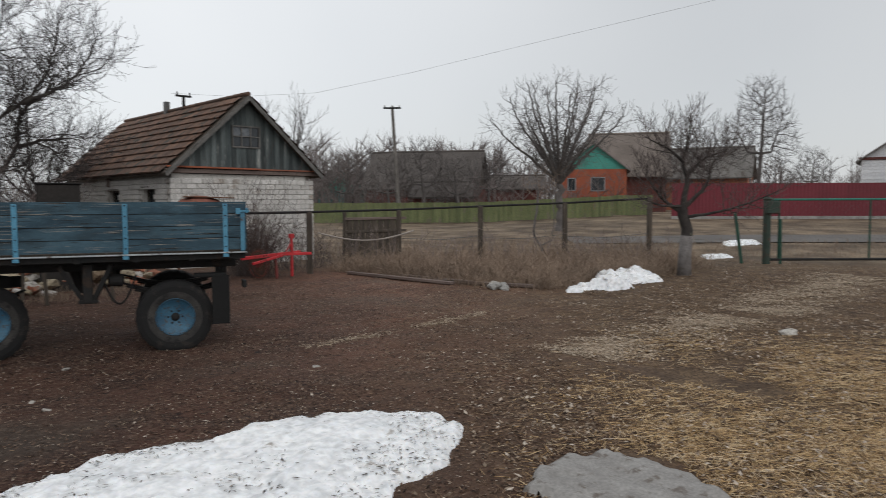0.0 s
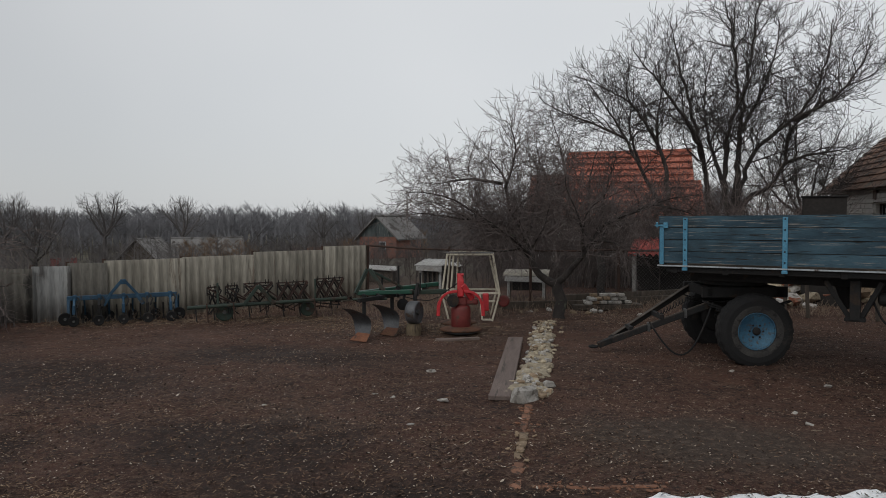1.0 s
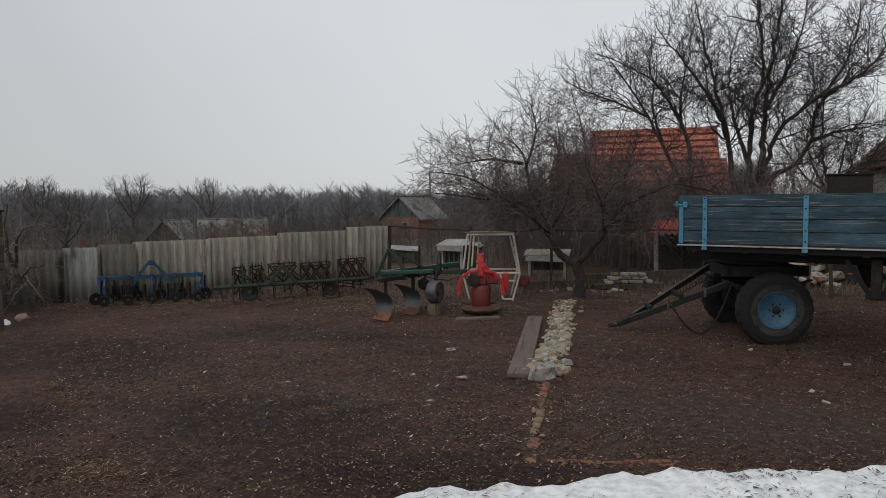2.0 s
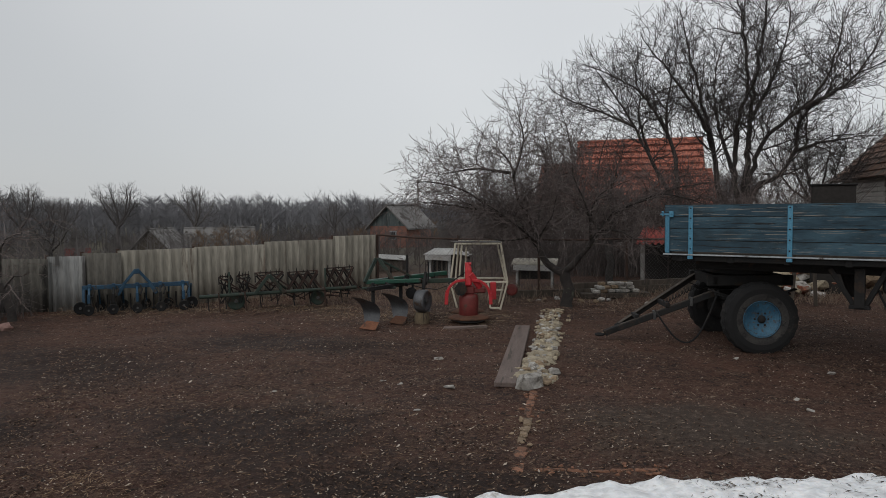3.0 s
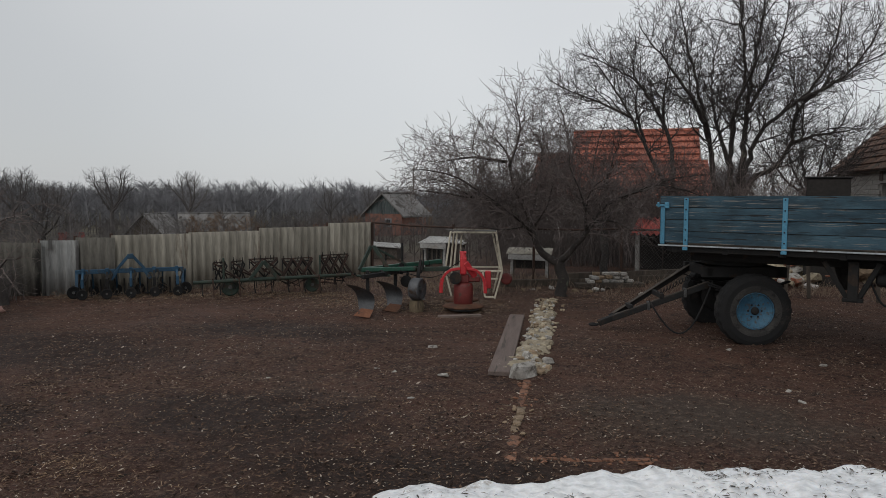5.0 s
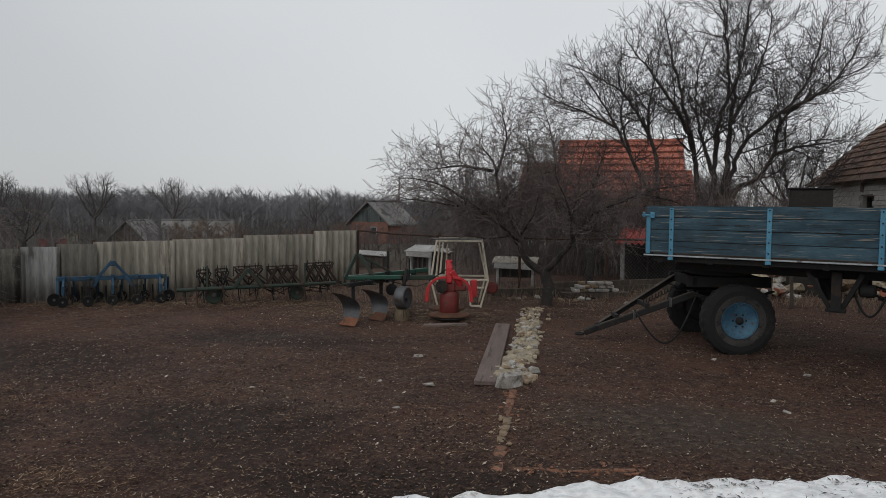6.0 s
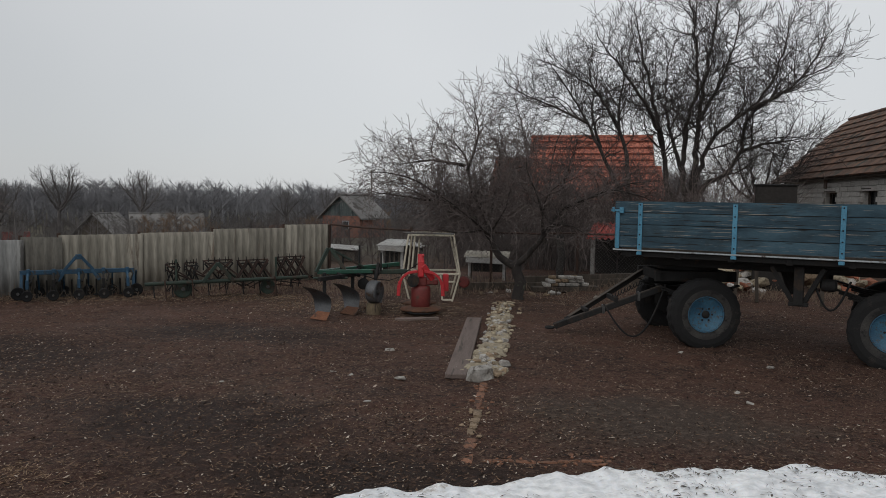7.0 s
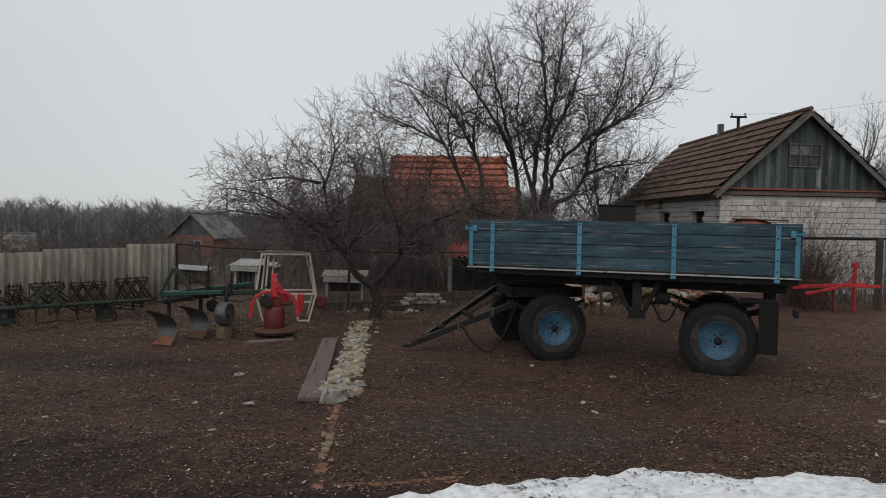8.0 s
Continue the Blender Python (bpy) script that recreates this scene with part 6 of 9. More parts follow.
    for x, y in ((-0.35, -0.35), (0.35, -0.35), (0.35, 0.35), (-0.35, 0.35)):
        part("leg", Build().bar((x, y, 1.1), (x * 1.2, y * 1.2, 0), 0.04, 0.04), RUST, r)
    part("lid", Build().box((0.12, 0, 1.80), (0.9, 0.6, 0.02), pose(0, 0, 0, 0, 1.5, 0), 0.004), RUST, r)


garden()


# ---- the white brick shed ----
DUSTY = mat("dusty_pane", (0.08, 0.09, 0.10), (0.16, 0.175, 0.19), 6, 20, 0.3)
BARGE = mat("grey_bargeboard", (0.09, 0.086, 0.08), (0.165, 0.158, 0.148), 3, 30, 0.9, 0, 0.3, (0.08, 0.075, 0.07), 4, 0.3, 0.2)
TILE_W, TILE_L = 0.293, 0.31


def tile_mesh(name, material, w=TILE_W, l=TILE_L):
    """One clay tile: a shallow S across, with a lip at the lower edge."""
    prof = [(0.0, 0.0), (0.15, 0.010), (0.40, 0.006), (0.62, 0.0), (0.84, 0.003), (1.0, 0.007)]
    b = Build()
    pts = []
    for y, lift in ((0.0, 0.058), (l * 1.08, 0.012)):
        for u, h in prof:
            pts.append((u * w * 1.03, y, h + lift))
    for u, h in prof:
        pts.append((u * w * 1.03, 0.0, h + 0.014))
    n = len(prof)
    fs = [(i, i + 1, n + i + 1, n + i) for i in range(n - 1)] + [(2 * n + i, 2 * n + i + 1, i + 1, i) for i in range(n - 1)]
    b.add(pts, fs)
    return b.mesh(name, material)


def brick_shed():
    HW, EZ, AZ, LN, WH, OV = 2.13, 2.50, 4.60, 8.65, 2.46, 2.31
    base = pose(8.97, 18.12, gz(9, 18) - 0.02, 0, 0, 2.4)
    s = thing("brick_shed", base, "white brick shed with brown tiled gable roof and grey board gable", "shed")
    slope = math.atan2(AZ - EZ, OV)
    # openings in the long wall: (along, width, sill, head)
    holes = [(1.07, 0.78, 1.52, 2.10), (3.65, 0.80, 1.52, 2.06), (7.1, 0.5, 1.52, 2.04)]
    cores = []
    xs = [0.0]
    for a, w, z0, z1 in holes:
        xs += [a, a + w]
    xs.append(LN - 0.3)
    for i in range(0, len(xs) - 1):
        a, b = xs[i], xs[i + 1]
        if i % 2 == 0:
            cores.append(((-HW + 0.14, (a + b) / 2, WH / 2), (0.2, b - a, WH)))
        else:
            h = holes[i // 2]
            cores.append(((-HW + 0.14, (a + b) / 2, h[2] / 2), (0.2, b - a, h[2])))
            cores.append(((-HW + 0.14, (a + b) / 2, (h[3] + WH) / 2), (0.2, b - a, WH - h[3])))
    long_wall = [part("wall", Build().box(*c), MORTAR, s) for c in cores][0]
    front = part("wall", Build().box((0, 0.12, WH / 2), (2 * HW - 0.5, 0.2, WH)), MORTAR, s, "white brick gable wall")
    right = part("wall", Build().box((HW - 0.12, LN / 2, WH / 2), (0.24, LN - 0.4, WH)), BRICK_WHITE, s)
    back = part("wall", Build().box((0, LN - 0.12, WH / 2), (2 * HW - 0.3, 0.24, WH)), BRICK_WHITE, s)
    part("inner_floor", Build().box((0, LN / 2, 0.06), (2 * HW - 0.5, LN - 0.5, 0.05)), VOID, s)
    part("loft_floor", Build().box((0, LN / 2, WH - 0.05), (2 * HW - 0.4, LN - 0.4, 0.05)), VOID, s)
    part("wall_plate", Build().box((-HW + 0.14, LN / 2 - 0.15, WH + 0.075), (0.2, LN - 0.3, 0.15)), OLD_WOOD, s)
    part("wall_plate", Build().box((HW - 0.12, LN / 2, WH + 0.075), (0.2, LN - 0.4, 0.15)), OLD_WOOD, s)
    CH, CL = 0.138, 0.285
    full = Build().box((0, 0, 0), (CL - 0.012, 0.06, CH - 0.012), None, 0.006).mesh("brick", BRICK_WHITE)
    half = Build().box((0, 0, 0), (CL / 2 - 0.012, 0.06, CH - 0.012), None, 0.006).mesh("brick", BRICK_WHITE)
    rng = random.Random(5)
    rows = int(WH / CH)
    for r in range(rows):
        z = CH * (r + 0.5)
        x = -HW
        first = r % 2
        while x < HW - 0.05:
            w = CL / 2 if first else CL
            first = 0
            if x + w > HW + 0.02:
                w = CL / 2
            part("brick", half if w < CL else full, None, front, "", False, Matrix.Translation((x + w / 2, 0.022 + rng.uniform(-0.006, 0.004), z)) @ Matrix.Rotation(rng.uniform(-0.012, 0.012), 4, "Y"))
            x += w
    side = Build()
    for r in range(rows):
        z = CH * (r + 0.5)
        y = (CL / 2 if r % 2 else 0) + 0.05
        while y < LN - 0.4:
            if not any(y + CL > a and y < a + w and z1 > z > z0 for a, w, z0, z1 in holes):
                side.box((-HW + 0.022 + rng.uniform(-0.006, 0.004), y + CL / 2, z), (0.06, CL - 0.012, CH - 0.012), None, 0.005)
            y += CL
    sd = part("side_bricks", side, BRICK_WHITE, long_wall)
    sd["kind"] = "stuff"
    for a, w, z0, z1 in holes:
        win = part("window", Build().box((-HW + 0.17, a + w / 2, z0 + 0.02), (0.05, w, 0.04)), OLD_WOOD, s, "small dark window")
        for c, q in (((-HW + 0.17, a + w / 2, z1 - 0.02), (0.05, w, 0.04)), ((-HW + 0.17, a + 0.02, (z0 + z1) / 2), (0.05, 0.04, z1 - z0 - 0.08)), ((-HW + 0.17, a + w - 0.02, (z0 + z1) / 2), (0.05, 0.04, z1 - z0 - 0.08))):
            part("frame_bar", Build().box(c, q), OLD_WOOD, win)
        part("pane", Build().box((-HW + 0.21, a + w / 2, (z0 + z1) / 2), (0.006, w - 0.06, z1 - z0 - 0.06)), GLASS_DARK, win)
        part("lintel", Build().box((-HW + 0.06, a + w / 2, z1 + 0.035), (0.14, w + 0.1, 0.03), None, 0.005), OLD_WOOD, win)
    part("shutter", Build().box((-HW - 0.03, 4.62, 1.80), (0.02, 0.22, 0.5), pose(0, 0, 0, 8, 0, 0), 0.003), PLANK_GREY, s)
    # board gable
    n = 30
    for k in range(n):
        x = -OV + 0.12 + (2 * OV - 0.24) * (k + 0.5) / n
        w = (2 * OV - 0.24) / n - 0.006
        top = EZ + (AZ - EZ) * (1 - abs(x) / OV) - 0.06
        if abs(x) < 0.39 and top > 3.80:
            part("gable_board", Build().box((x, 0.0, (EZ + 0.12 + 3.2) / 2), (w, 0.025, 3.2 - EZ - 0.12), None, 0.003), GABLE_WOOD, s)
            part("gable_board", Build().box((x, 0.0, (3.78 + top) / 2), (w, 0.025, top - 3.78), None, 0.003), GABLE_WOOD, s)
        elif top > EZ + 0.2:
            h = 0.5 * w * (AZ - EZ) / OV
            b = Build()
            z0 = EZ + 0.12 + rng.uniform(-0.02, 0.0)
            zl, zr = (top - h, top + h) if x < 0 else (top + h, top - h)
            q = [(x - w / 2, z0), (x + w / 2, z0), (x + w / 2, zr), (x - w / 2, zl)]
            y0 = rng.uniform(-0.006, 0.004)
            b.add([(px, y0 - 0.012, pz) for px, pz in q] + [(px, y0 + 0.012, pz) for px, pz in q], [(0, 1, 2, 3), (7, 6, 5, 4), (0, 3, 7, 4), (1, 5, 6, 2), (3, 2, 6, 7), (0, 4, 5, 1)])
            part("gable_board", b, GABLE_WOOD, s)
    part("gable_backing", Build().add([(-OV + 0.25, 0.06, EZ), (OV - 0.25, 0.06, EZ), (0, 0.06, AZ - 0.2), (-OV + 0.25, 0.09, EZ), (OV - 0.25, 0.09, EZ), (0, 0.09, AZ - 0.2)], [(0, 1, 2), (5, 4, 3), (0, 3, 4, 1), (1, 4, 5, 2), (2, 5, 3, 0)]), VOID, s)
    win = part("window", Build().box((0, -0.015, 3.21), (0.84, 0.05, 0.04)), BARGE, s, "small six-pane loft window with broken glass")
    for c, q in (((0, -0.015, 3.77), (0.84, 0.05, 0.04)), ((-0.40, -0.015, 3.49), (0.04, 0.05, 0.52)), ((0.40, -0.015, 3.49), (0.04, 0.05, 0.52)), ((-0.135, -0.012, 3.49), (0.028, 0.04, 0.52)), ((0.135, -0.012, 3.49), (0.028, 0.04, 0.52)), ((0, -0.014, 3.50), (0.76, 0.046, 0.028))):
        part("frame_bar", Build().box(c, q), BARGE, win)
    for i in range(3):
        for j in range(2):
            pane = DUSTY if j and i != 2 else GLASS_DARK
            part("pane", Build().box((-0.267 + 0.267 * i, 0.005, 3.36 + 0.27 * j), (0.235, 0.006, 0.235)), pane, win)
    part("cornice", Build().box((-0.95, -0.07, EZ + 0.12), (2.6, 0.10, 0.045), pose(0, 0, 0, 0, 0.3, 0), 0.006), mat("orange_red_board", (0.26, 0.07, 0.035), (0.36, 0.11, 0.055), 4, 30, 0.9, 0, 0.3, (0.12, 0.06, 0.04), 5, 0.3), s, "faded orange-red board")
    part("cornice", Build().box((1.3, -0.06, EZ + 0.11), (1.9, 0.08, 0.04), None, 0.006), mat("dull_red_board", (0.20, 0.07, 0.045), (0.26, 0.10, 0.06)), s, "dull red board")
    part("fascia", Build().box((0, -0.03, EZ + 0.03), (2 * OV - 0.1, 0.06, 0.11), None, 0.006), PLANK_GREY, s, "grey fascia board")
    # roof
    for sg in (-1, 1):
        deck = Build()
        q = [(sg * (OV + 0.03), -0.22, EZ - 0.03), (sg * (OV + 0.03), LN + 0.1, EZ - 0.03), (0, LN + 0.1, AZ), (0, -0.22, AZ)]
        deck.add(q + [(x, y, z - 0.05) for x, y, z in q], [(0, 1, 2, 3), (7, 6, 5, 4), (0, 4, 5, 1), (1, 5, 6, 2), (2, 6, 7, 3), (3, 7, 4, 0)])
        roof = part("roof", deck, OLD_WOOD, s, "brown clay tile roof slope")
        ln = math.hypot(OV, AZ - EZ)
        tm = tile_mesh("tile", SHED_TILE)
        up = Vector((-sg * math.cos(slope), 0, math.sin(slope)))
        along = Vector((0, -1, 0)) if sg < 0 else Vector((0, 1, 0))
        nor = along.cross(up)
        start = Vector((sg * (OV + 0.06), LN + 0.1 if sg < 0 else -0.24, EZ - 0.05))
        rest = Build()
        for r in range(10):
            for k in range(30):
                p = start + up * (r * TILE_L) + along * (k * TILE_W) + nor * (0.012 + rng.uniform(-0.004, 0.006))
                m = Matrix((along, up, nor)).transposed().to_4x4()
                m = Matrix.Translation(p) @ m @ Matrix.Rotation(rng.uniform(-0.02, 0.02), 4, "Z")
                if sg < 0:
                    part("tile", tm, None, roof, "", False, m)
                else:
                    rest.add([v.co for v in tm.vertices], [tuple(f.vertices) for f in tm.polygons], m)
        if sg > 0:
            o = part("tiles", rest, SHED_TILE, roof)
            o["kind"] = "stuff"
        for k in range(14):
            u0, u1 = k / 14, (k + 1) / 14
            p0 = Vector((sg * OV * (1 - u0) * 1.01, -0.245, EZ + (AZ - EZ) * u0 - 0.06))
            p1 = Vector((sg * OV * (1 - u1) * 1.01, -0.245, EZ + (AZ - EZ) * u1 - 0.06))
            part("bargeboard", Build().bar(p0, p1, 0.025, 0.075, None, 0.004), BARGE, s)
    # little rounded teeth along both gable edges
    for sg in (-1, 1):
        lace = Build()
        for k in range(44):
            u = (k + 0.5) / 44
            lace.lathe([(0.040, -0.008), (0.040, 0.008)], 8, Matrix.Translation((sg * OV * (1 - u) * 1.005, -0.25, EZ + (AZ - EZ) * u - 0.105)) @ Matrix.Rotation(radians(90), 4, "X"))
        part("fretted_edge", lace, BARGE, s, "scalloped grey wooden edge")
    ridge = Build()
    for k in range(22):
        y = -0.22 + 0.405 * k
        ridge.tube([(0, y, AZ + 0.028), (0, y + 0.43, AZ + 0.040)], 0.062, 8)
    part("ridge_tiles", ridge, SHED_TILE, s)
    part("mast", Build().tube([(-0.02, 3.8, AZ - 0.1), (-0.02, 3.8, AZ + 0.42)], 0.05, 8).box((-0.02, 3.8, AZ + 0.40), (0.5, 0.06, 0.06), None, 0.005).tube([(-0.22, 3.8, AZ + 0.42), (-0.22, 3.8, AZ + 0.52)], 0.02, 6).tube([(0.18, 3.8, AZ + 0.42), (0.18, 3.8, AZ + 0.52)], 0.02, 6), DARK_STEEL, s, "black wire bracket on the ridge")
    part("flue", Build().box((-0.05, 5.0, AZ + 0.12), (0.16, 0.16, 0.45), None, 0.01), GREY_STEEL, s, "grey sheet-metal flue")


brick_shed()


# ---- houses farther off ----
FRAME = mat("grey_painted_frame", (0.22, 0.23, 0.24), (0.32, 0.33, 0.34))
def gable_house(name, label, m, w, ln, wall_h, roof_h, wall_mt, gable_mt, roof_mt, windows=(), eave=0.3, courses=0, chimney=None, low=0.0):
    """Gable end along local x at y = 0, the ridge running back along y. Windows are (face, along, height, width, tall)."""
    h = thing(name, m, label, "house")
    part("wall", Build().box((0, 0.1, (wall_h + low) / 2), (w, 0.2, wall_h - low)), wall_mt, h)
    part("wall", Build().box((0, ln - 0.1, (wall_h + low) / 2), (w, 0.2, wall_h - low)), wall_mt, h)
    part("wall", Build().box((-w / 2 + 0.1, ln / 2, (wall_h + low) / 2), (0.2, ln - 0.4, wall_h - low)), wall_mt, h)
    part("wall", Build().box((w / 2 - 0.1, ln / 2, (wall_h + low) / 2), (0.2, ln - 0.4, wall_h - low)), wall_mt, h)
    for y in (0.0, ln - 0.16):
        part("gable", Build().add([(-w / 2, y, wall_h), (w / 2, y, wall_h), (0, y, wall_h + roof_h), (-w / 2, y + 0.16, wall_h), (w / 2, y + 0.16, wall_h), (0, y + 0.16, wall_h + roof_h)], [(0, 1, 2), (5, 4, 3), (0, 3, 4, 1), (1, 4, 5, 2), (2, 5, 3, 0)]), gable_mt, h)
    ex = w / 2 + eave
    ez = wall_h - eave * roof_h / (w / 2)
    for sg in (-1, 1):
        q = [(sg * ex, -eave, ez), (sg * ex, ln + eave, ez), (0, ln + eave, wall_h + roof_h), (0, -eave, wall_h + roof_h)]
        b = Build().add([(x, y, z + 0.10) for x, y, z in q] + q, [(0, 1, 2, 3), (7, 6, 5, 4), (0, 4, 5, 1), (1, 5, 6, 2), (2, 6, 7, 3), (3, 7, 4, 0)])
        roof = part("roof", b, roof_mt, h)
        sl = math.hypot(ex, wall_h + roof_h - ez)
        ang = math.atan2(wall_h + roof_h - ez, ex)
        for k in range(courses):
            u = (k + 0.5) / courses
            rot = Matrix.Translation((sg * ex * (1 - u), ln / 2, ez + 0.12 + (wall_h + roof_h - ez) * u)) @ Matrix.Rotation(sg * ang, 4, "Y") @ Matrix.Rotation(sg * radians(-13), 4, "Y")
            n = int((ln + 2 * eave) / 0.23)
            c = Build()
            for i in range(n):
                c.box((0, -ln / 2 - eave + 0.23 * (i + 0.5), 0.012 * (i % 2)), (sl / courses * 1.10, 0.222, 0.045), rot)
            part("tile_course", c, roof_mt, roof)
    part("ridge", Build().tube([(0, -eave, wall_h + roof_h + 0.08), (0, ln + eave, wall_h + roof_h + 0.08)], 0.10, 8), roof_mt, h)
    for face, a, z, ww, hh in windows:
        if face == "front":
            c, sz = (a, -0.01, z), (ww, 0.06, hh)
            inner, si = (a, -0.035, z), (ww - 0.14, 0.03, hh - 0.14)
        else:
            sx = -1 if face == "left" else 1
            c, sz = (sx * (w / 2 + 0.01), a, z), (0.06, ww, hh)
            inner, si = (sx * (w / 2 + 0.035), a, z), (0.03, ww - 0.14, hh - 0.14)
        wd = part("window", Build().box(c, sz, None, 0.01), FRAME, h, "grey framed window")
        part("pane", Build().box(inner, si), GLASS_DARK, wd)
    if chimney:
        part("chimney", Build().box((chimney[0], chimney[1], wall_h + roof_h + chimney[2] / 2 - 0.4), (0.5, 0.5, chimney[2] + 0.8), None, 0.02), BRICK_RED, h)
    return h


def aside(depth, offset):
    """A spot at that depth along the lane view and that far to its right."""
    return depth * 0.663 + offset * 0.749, depth * 0.749 - offset * 0.663


LANE = -41.5


def lane_house(name, label, depth, offset, turn, *rest, **kw):
    x, y = aside(depth, offset)
    return gable_house(name, label, pose(x, y, 0.6, 0, 0, LANE + turn), *rest, **kw)


DULL_TILE = mat("dull_red_tile", (0.13, 0.05, 0.036), (0.20, 0.08, 0.055), 0.8, 20, 0.9, 0, 0.4)
# the orange-roofed house beyond the trees, its long roof towards the yard
gable_house("orange_roof_house", "house with a bright orange clay tile roof behind bare trees", pose(-2.60, 35.5, -0.80, 0, 0, -90), 6.2, 5.15, 2.7, 2.85, PLASTER, PLASTER, ORANGE_TILE, [("right", 1.3, 1.6, 1.0, 1.2), ("right", 3.5, 1.6, 1.0, 1.2)], 0.3, 10)
gable_house("orange_roof_house", "lower house wing with a brownish-orange tile roof", pose(-4.5, 35.9, -0.35, 0, 0, -90), 5.4, 1.7, 2.2, 1.85, PLASTER, PLASTER, DULL_TILE, [("right", 1.0, 1.4, 0.7, 0.9)], 0.2, 8)
gable_house("orange_roof_house", "low tiled lean-to wing on the sunny side", pose(2.6, 35.2, -0.55, 0, 0, -90), 5.2, 0.55, 2.2, 1.6, PLASTER, PLASTER, ORANGE_TILE, [], 0.12, 7)
DIM_BRICK = mat("dim_brown_brick", (0.20, 0.092, 0.068), (0.29, 0.138, 0.102), 4, 40, 0.95, 0, 0.4, (0.10, 0.08, 0.07), 3, 0.3)
VALLEY_ROOF = mat("stained_grey_sheet_roof", (0.11, 0.104, 0.10), (0.23, 0.22, 0.21), 0.8, 20, 0.9, 0, 0.3, (0.06, 0.052, 0.046), 1.3, 0.4, 0.12, (1, 1, 0.5))
# brick outbuilding past the fence
gable_house("brick_outbuilding", "small red brick outbuilding with a dark board gable and grey roof", pose(-15.1, 42.0, -2.9, 0, 0, -12), 2.7, 3.2, 3.52, 1.22, DIM_BRICK, GABLE_WOOD, VALLEY_ROOF, [("front", 0.35, 2.95, 0.5, 0.55)], 0.25)
# valley houses
OLD_PLASTER = mat("grey_stained_plaster", (0.20, 0.19, 0.18), (0.30, 0.29, 0.27), 1.0, 20, 0.9)
gable_house("valley_house", "low valley house with a patched grey sheet roof", pose(-53.8, 69.4, -5.0, 0, 0, 8), 5.0, 5.0, 2.2, 2.35, OLD_PLASTER, OLD_WOOD, VALLEY_ROOF, [("right", 2.4, 1.5, 0.8, 1.0)], 0.4)
gable_house("valley_house", "long low valley house with a pale grey roof", pose(-53.0, 75.2, -5.0, 0, 0, -57.2), 5.0, 7.6, 2.3, 2.2, OLD_PLASTER, OLD_WOOD, VALLEY_ROOF, [("right", 2.4, 1.5, 0.8, 1.0), ("right", 5.0, 1.5, 0.8, 1.0)], 0.4)
gable_house("valley_house", "small house with a dull red roof in the valley", pose(-65.0, 69.0, -5.9, 0, 0, -40), 2.4, 2.2, 1.7, 1.4, OLD_PLASTER, OLD_PLASTER, mat("dim_red_roof", (0.10, 0.028, 0.024), (0.14, 0.04, 0.034)), [], 0.3)
gable_house("valley_house", "low house with a rusty brown roof in the valley", pose(-38.5, 82.0, -5.0, 0, 0, -62), 4.0, 5.0, 1.6, 1.5, BRICK_RED, BRICK_RED, RUST, [], 0.3)
# houses along the lane
DULL_RED = mat("dull_red_boards", (0.11, 0.035, 0.03), (0.17, 0.06, 0.048), 1.5, 20, 0.9)
lane_house("lane_house", "old house with a dark roof lightened for haze behind the green fence", 55, 2.9, 78, 6.0, 8.2, 2.3, 2.6, DULL_RED, OLD_WOOD, DARK_ROOF, [("left", 3.0, 1.3, 0.9, 1.0)], eave=0.4)
lane_house("lane_house", "low red-boarded outbuilding with a dark roof", 50, 1.9, 86, 3.0, 3.8, 1.5, 0.9, DULL_RED, DULL_RED, DARK_ROOF, [], eave=0.3)
lane_house("lane_house", "small house with teal boards and a green roof edge", 62, -8.6, 20, 4.2, 5.0, 2.1, 1.6, mat("teal_grey_wall", (0.06, 0.15, 0.15), (0.09, 0.20, 0.19)), TEAL, GREY_ROOF, [("front", 0.6, 1.2, 0.9, 0.9)], eave=0.3)
lane_house("lane_house", "orange-red walled house with a teal board gable", 50, 10.6, -12, 4.5, 5.0, 3.35, 1.75, ORANGE_WALL, TEAL, GREY_ROOF, [("front", 0.3, 2.3, 1.0, 1.0), ("front", -1.5, 2.3, 0.6, 0.9)], eave=0.25)
lane_house("lane_house", "wider house part under a grey-brown hipped roof", 53.5, 16.6, 76, 6.0, 5.2, 3.2, 2.9, DULL_RED, GREY_ROOF, mat("grey_brown_roof", (0.16, 0.13, 0.11), (0.23, 0.19, 0.165), 0.8, 20), [], eave=0.4)
lane_house("lane_house", "grey-roofed house behind the maroon fence", 58, 25.0, 62, 4.6, 6.5, 3.2, 2.2, BRICK_RED, GREY_ROOF, GREY_ROOF, [("front", 0.0, 2.4, 1.0, 1.1)], eave=0.35)
WHITE_HOUSE = lane_house("lane_house", "white siding house with a red-edged roof and a flue", 42, 28.9, -34, 7.4, 7.0, 3.6, 2.6, SIDING, SIDING, GREY_ROOF, [("front", 0.8, 2.6, 1.1, 1.3)], eave=0.3)
for k in range(17):
    part("siding_board", Build().box((0, -0.012, 0.28 + 0.2 * k), (7.38, 0.03, 0.185), None, 0.008), SIDING, WHITE_HOUSE)
part("fascia", Build().box((0, -0.06, 3.66), (7.7, 0.1, 0.16), None, 0.01), DULL_RED, WHITE_HOUSE, "dark red fascia board")
part("flue", Build().tube([(-1.9, 2.2, 4.6), (-1.9, 2.2, 6.3)], 0.13, 10).lathe([(0.19, 6.3), (0.19, 6.36), (0.02, 6.5)], 10, Matrix.Translation((-1.9, 2.2, 0))), GREY_STEEL, WHITE_HOUSE, "grey sheet-metal flue")
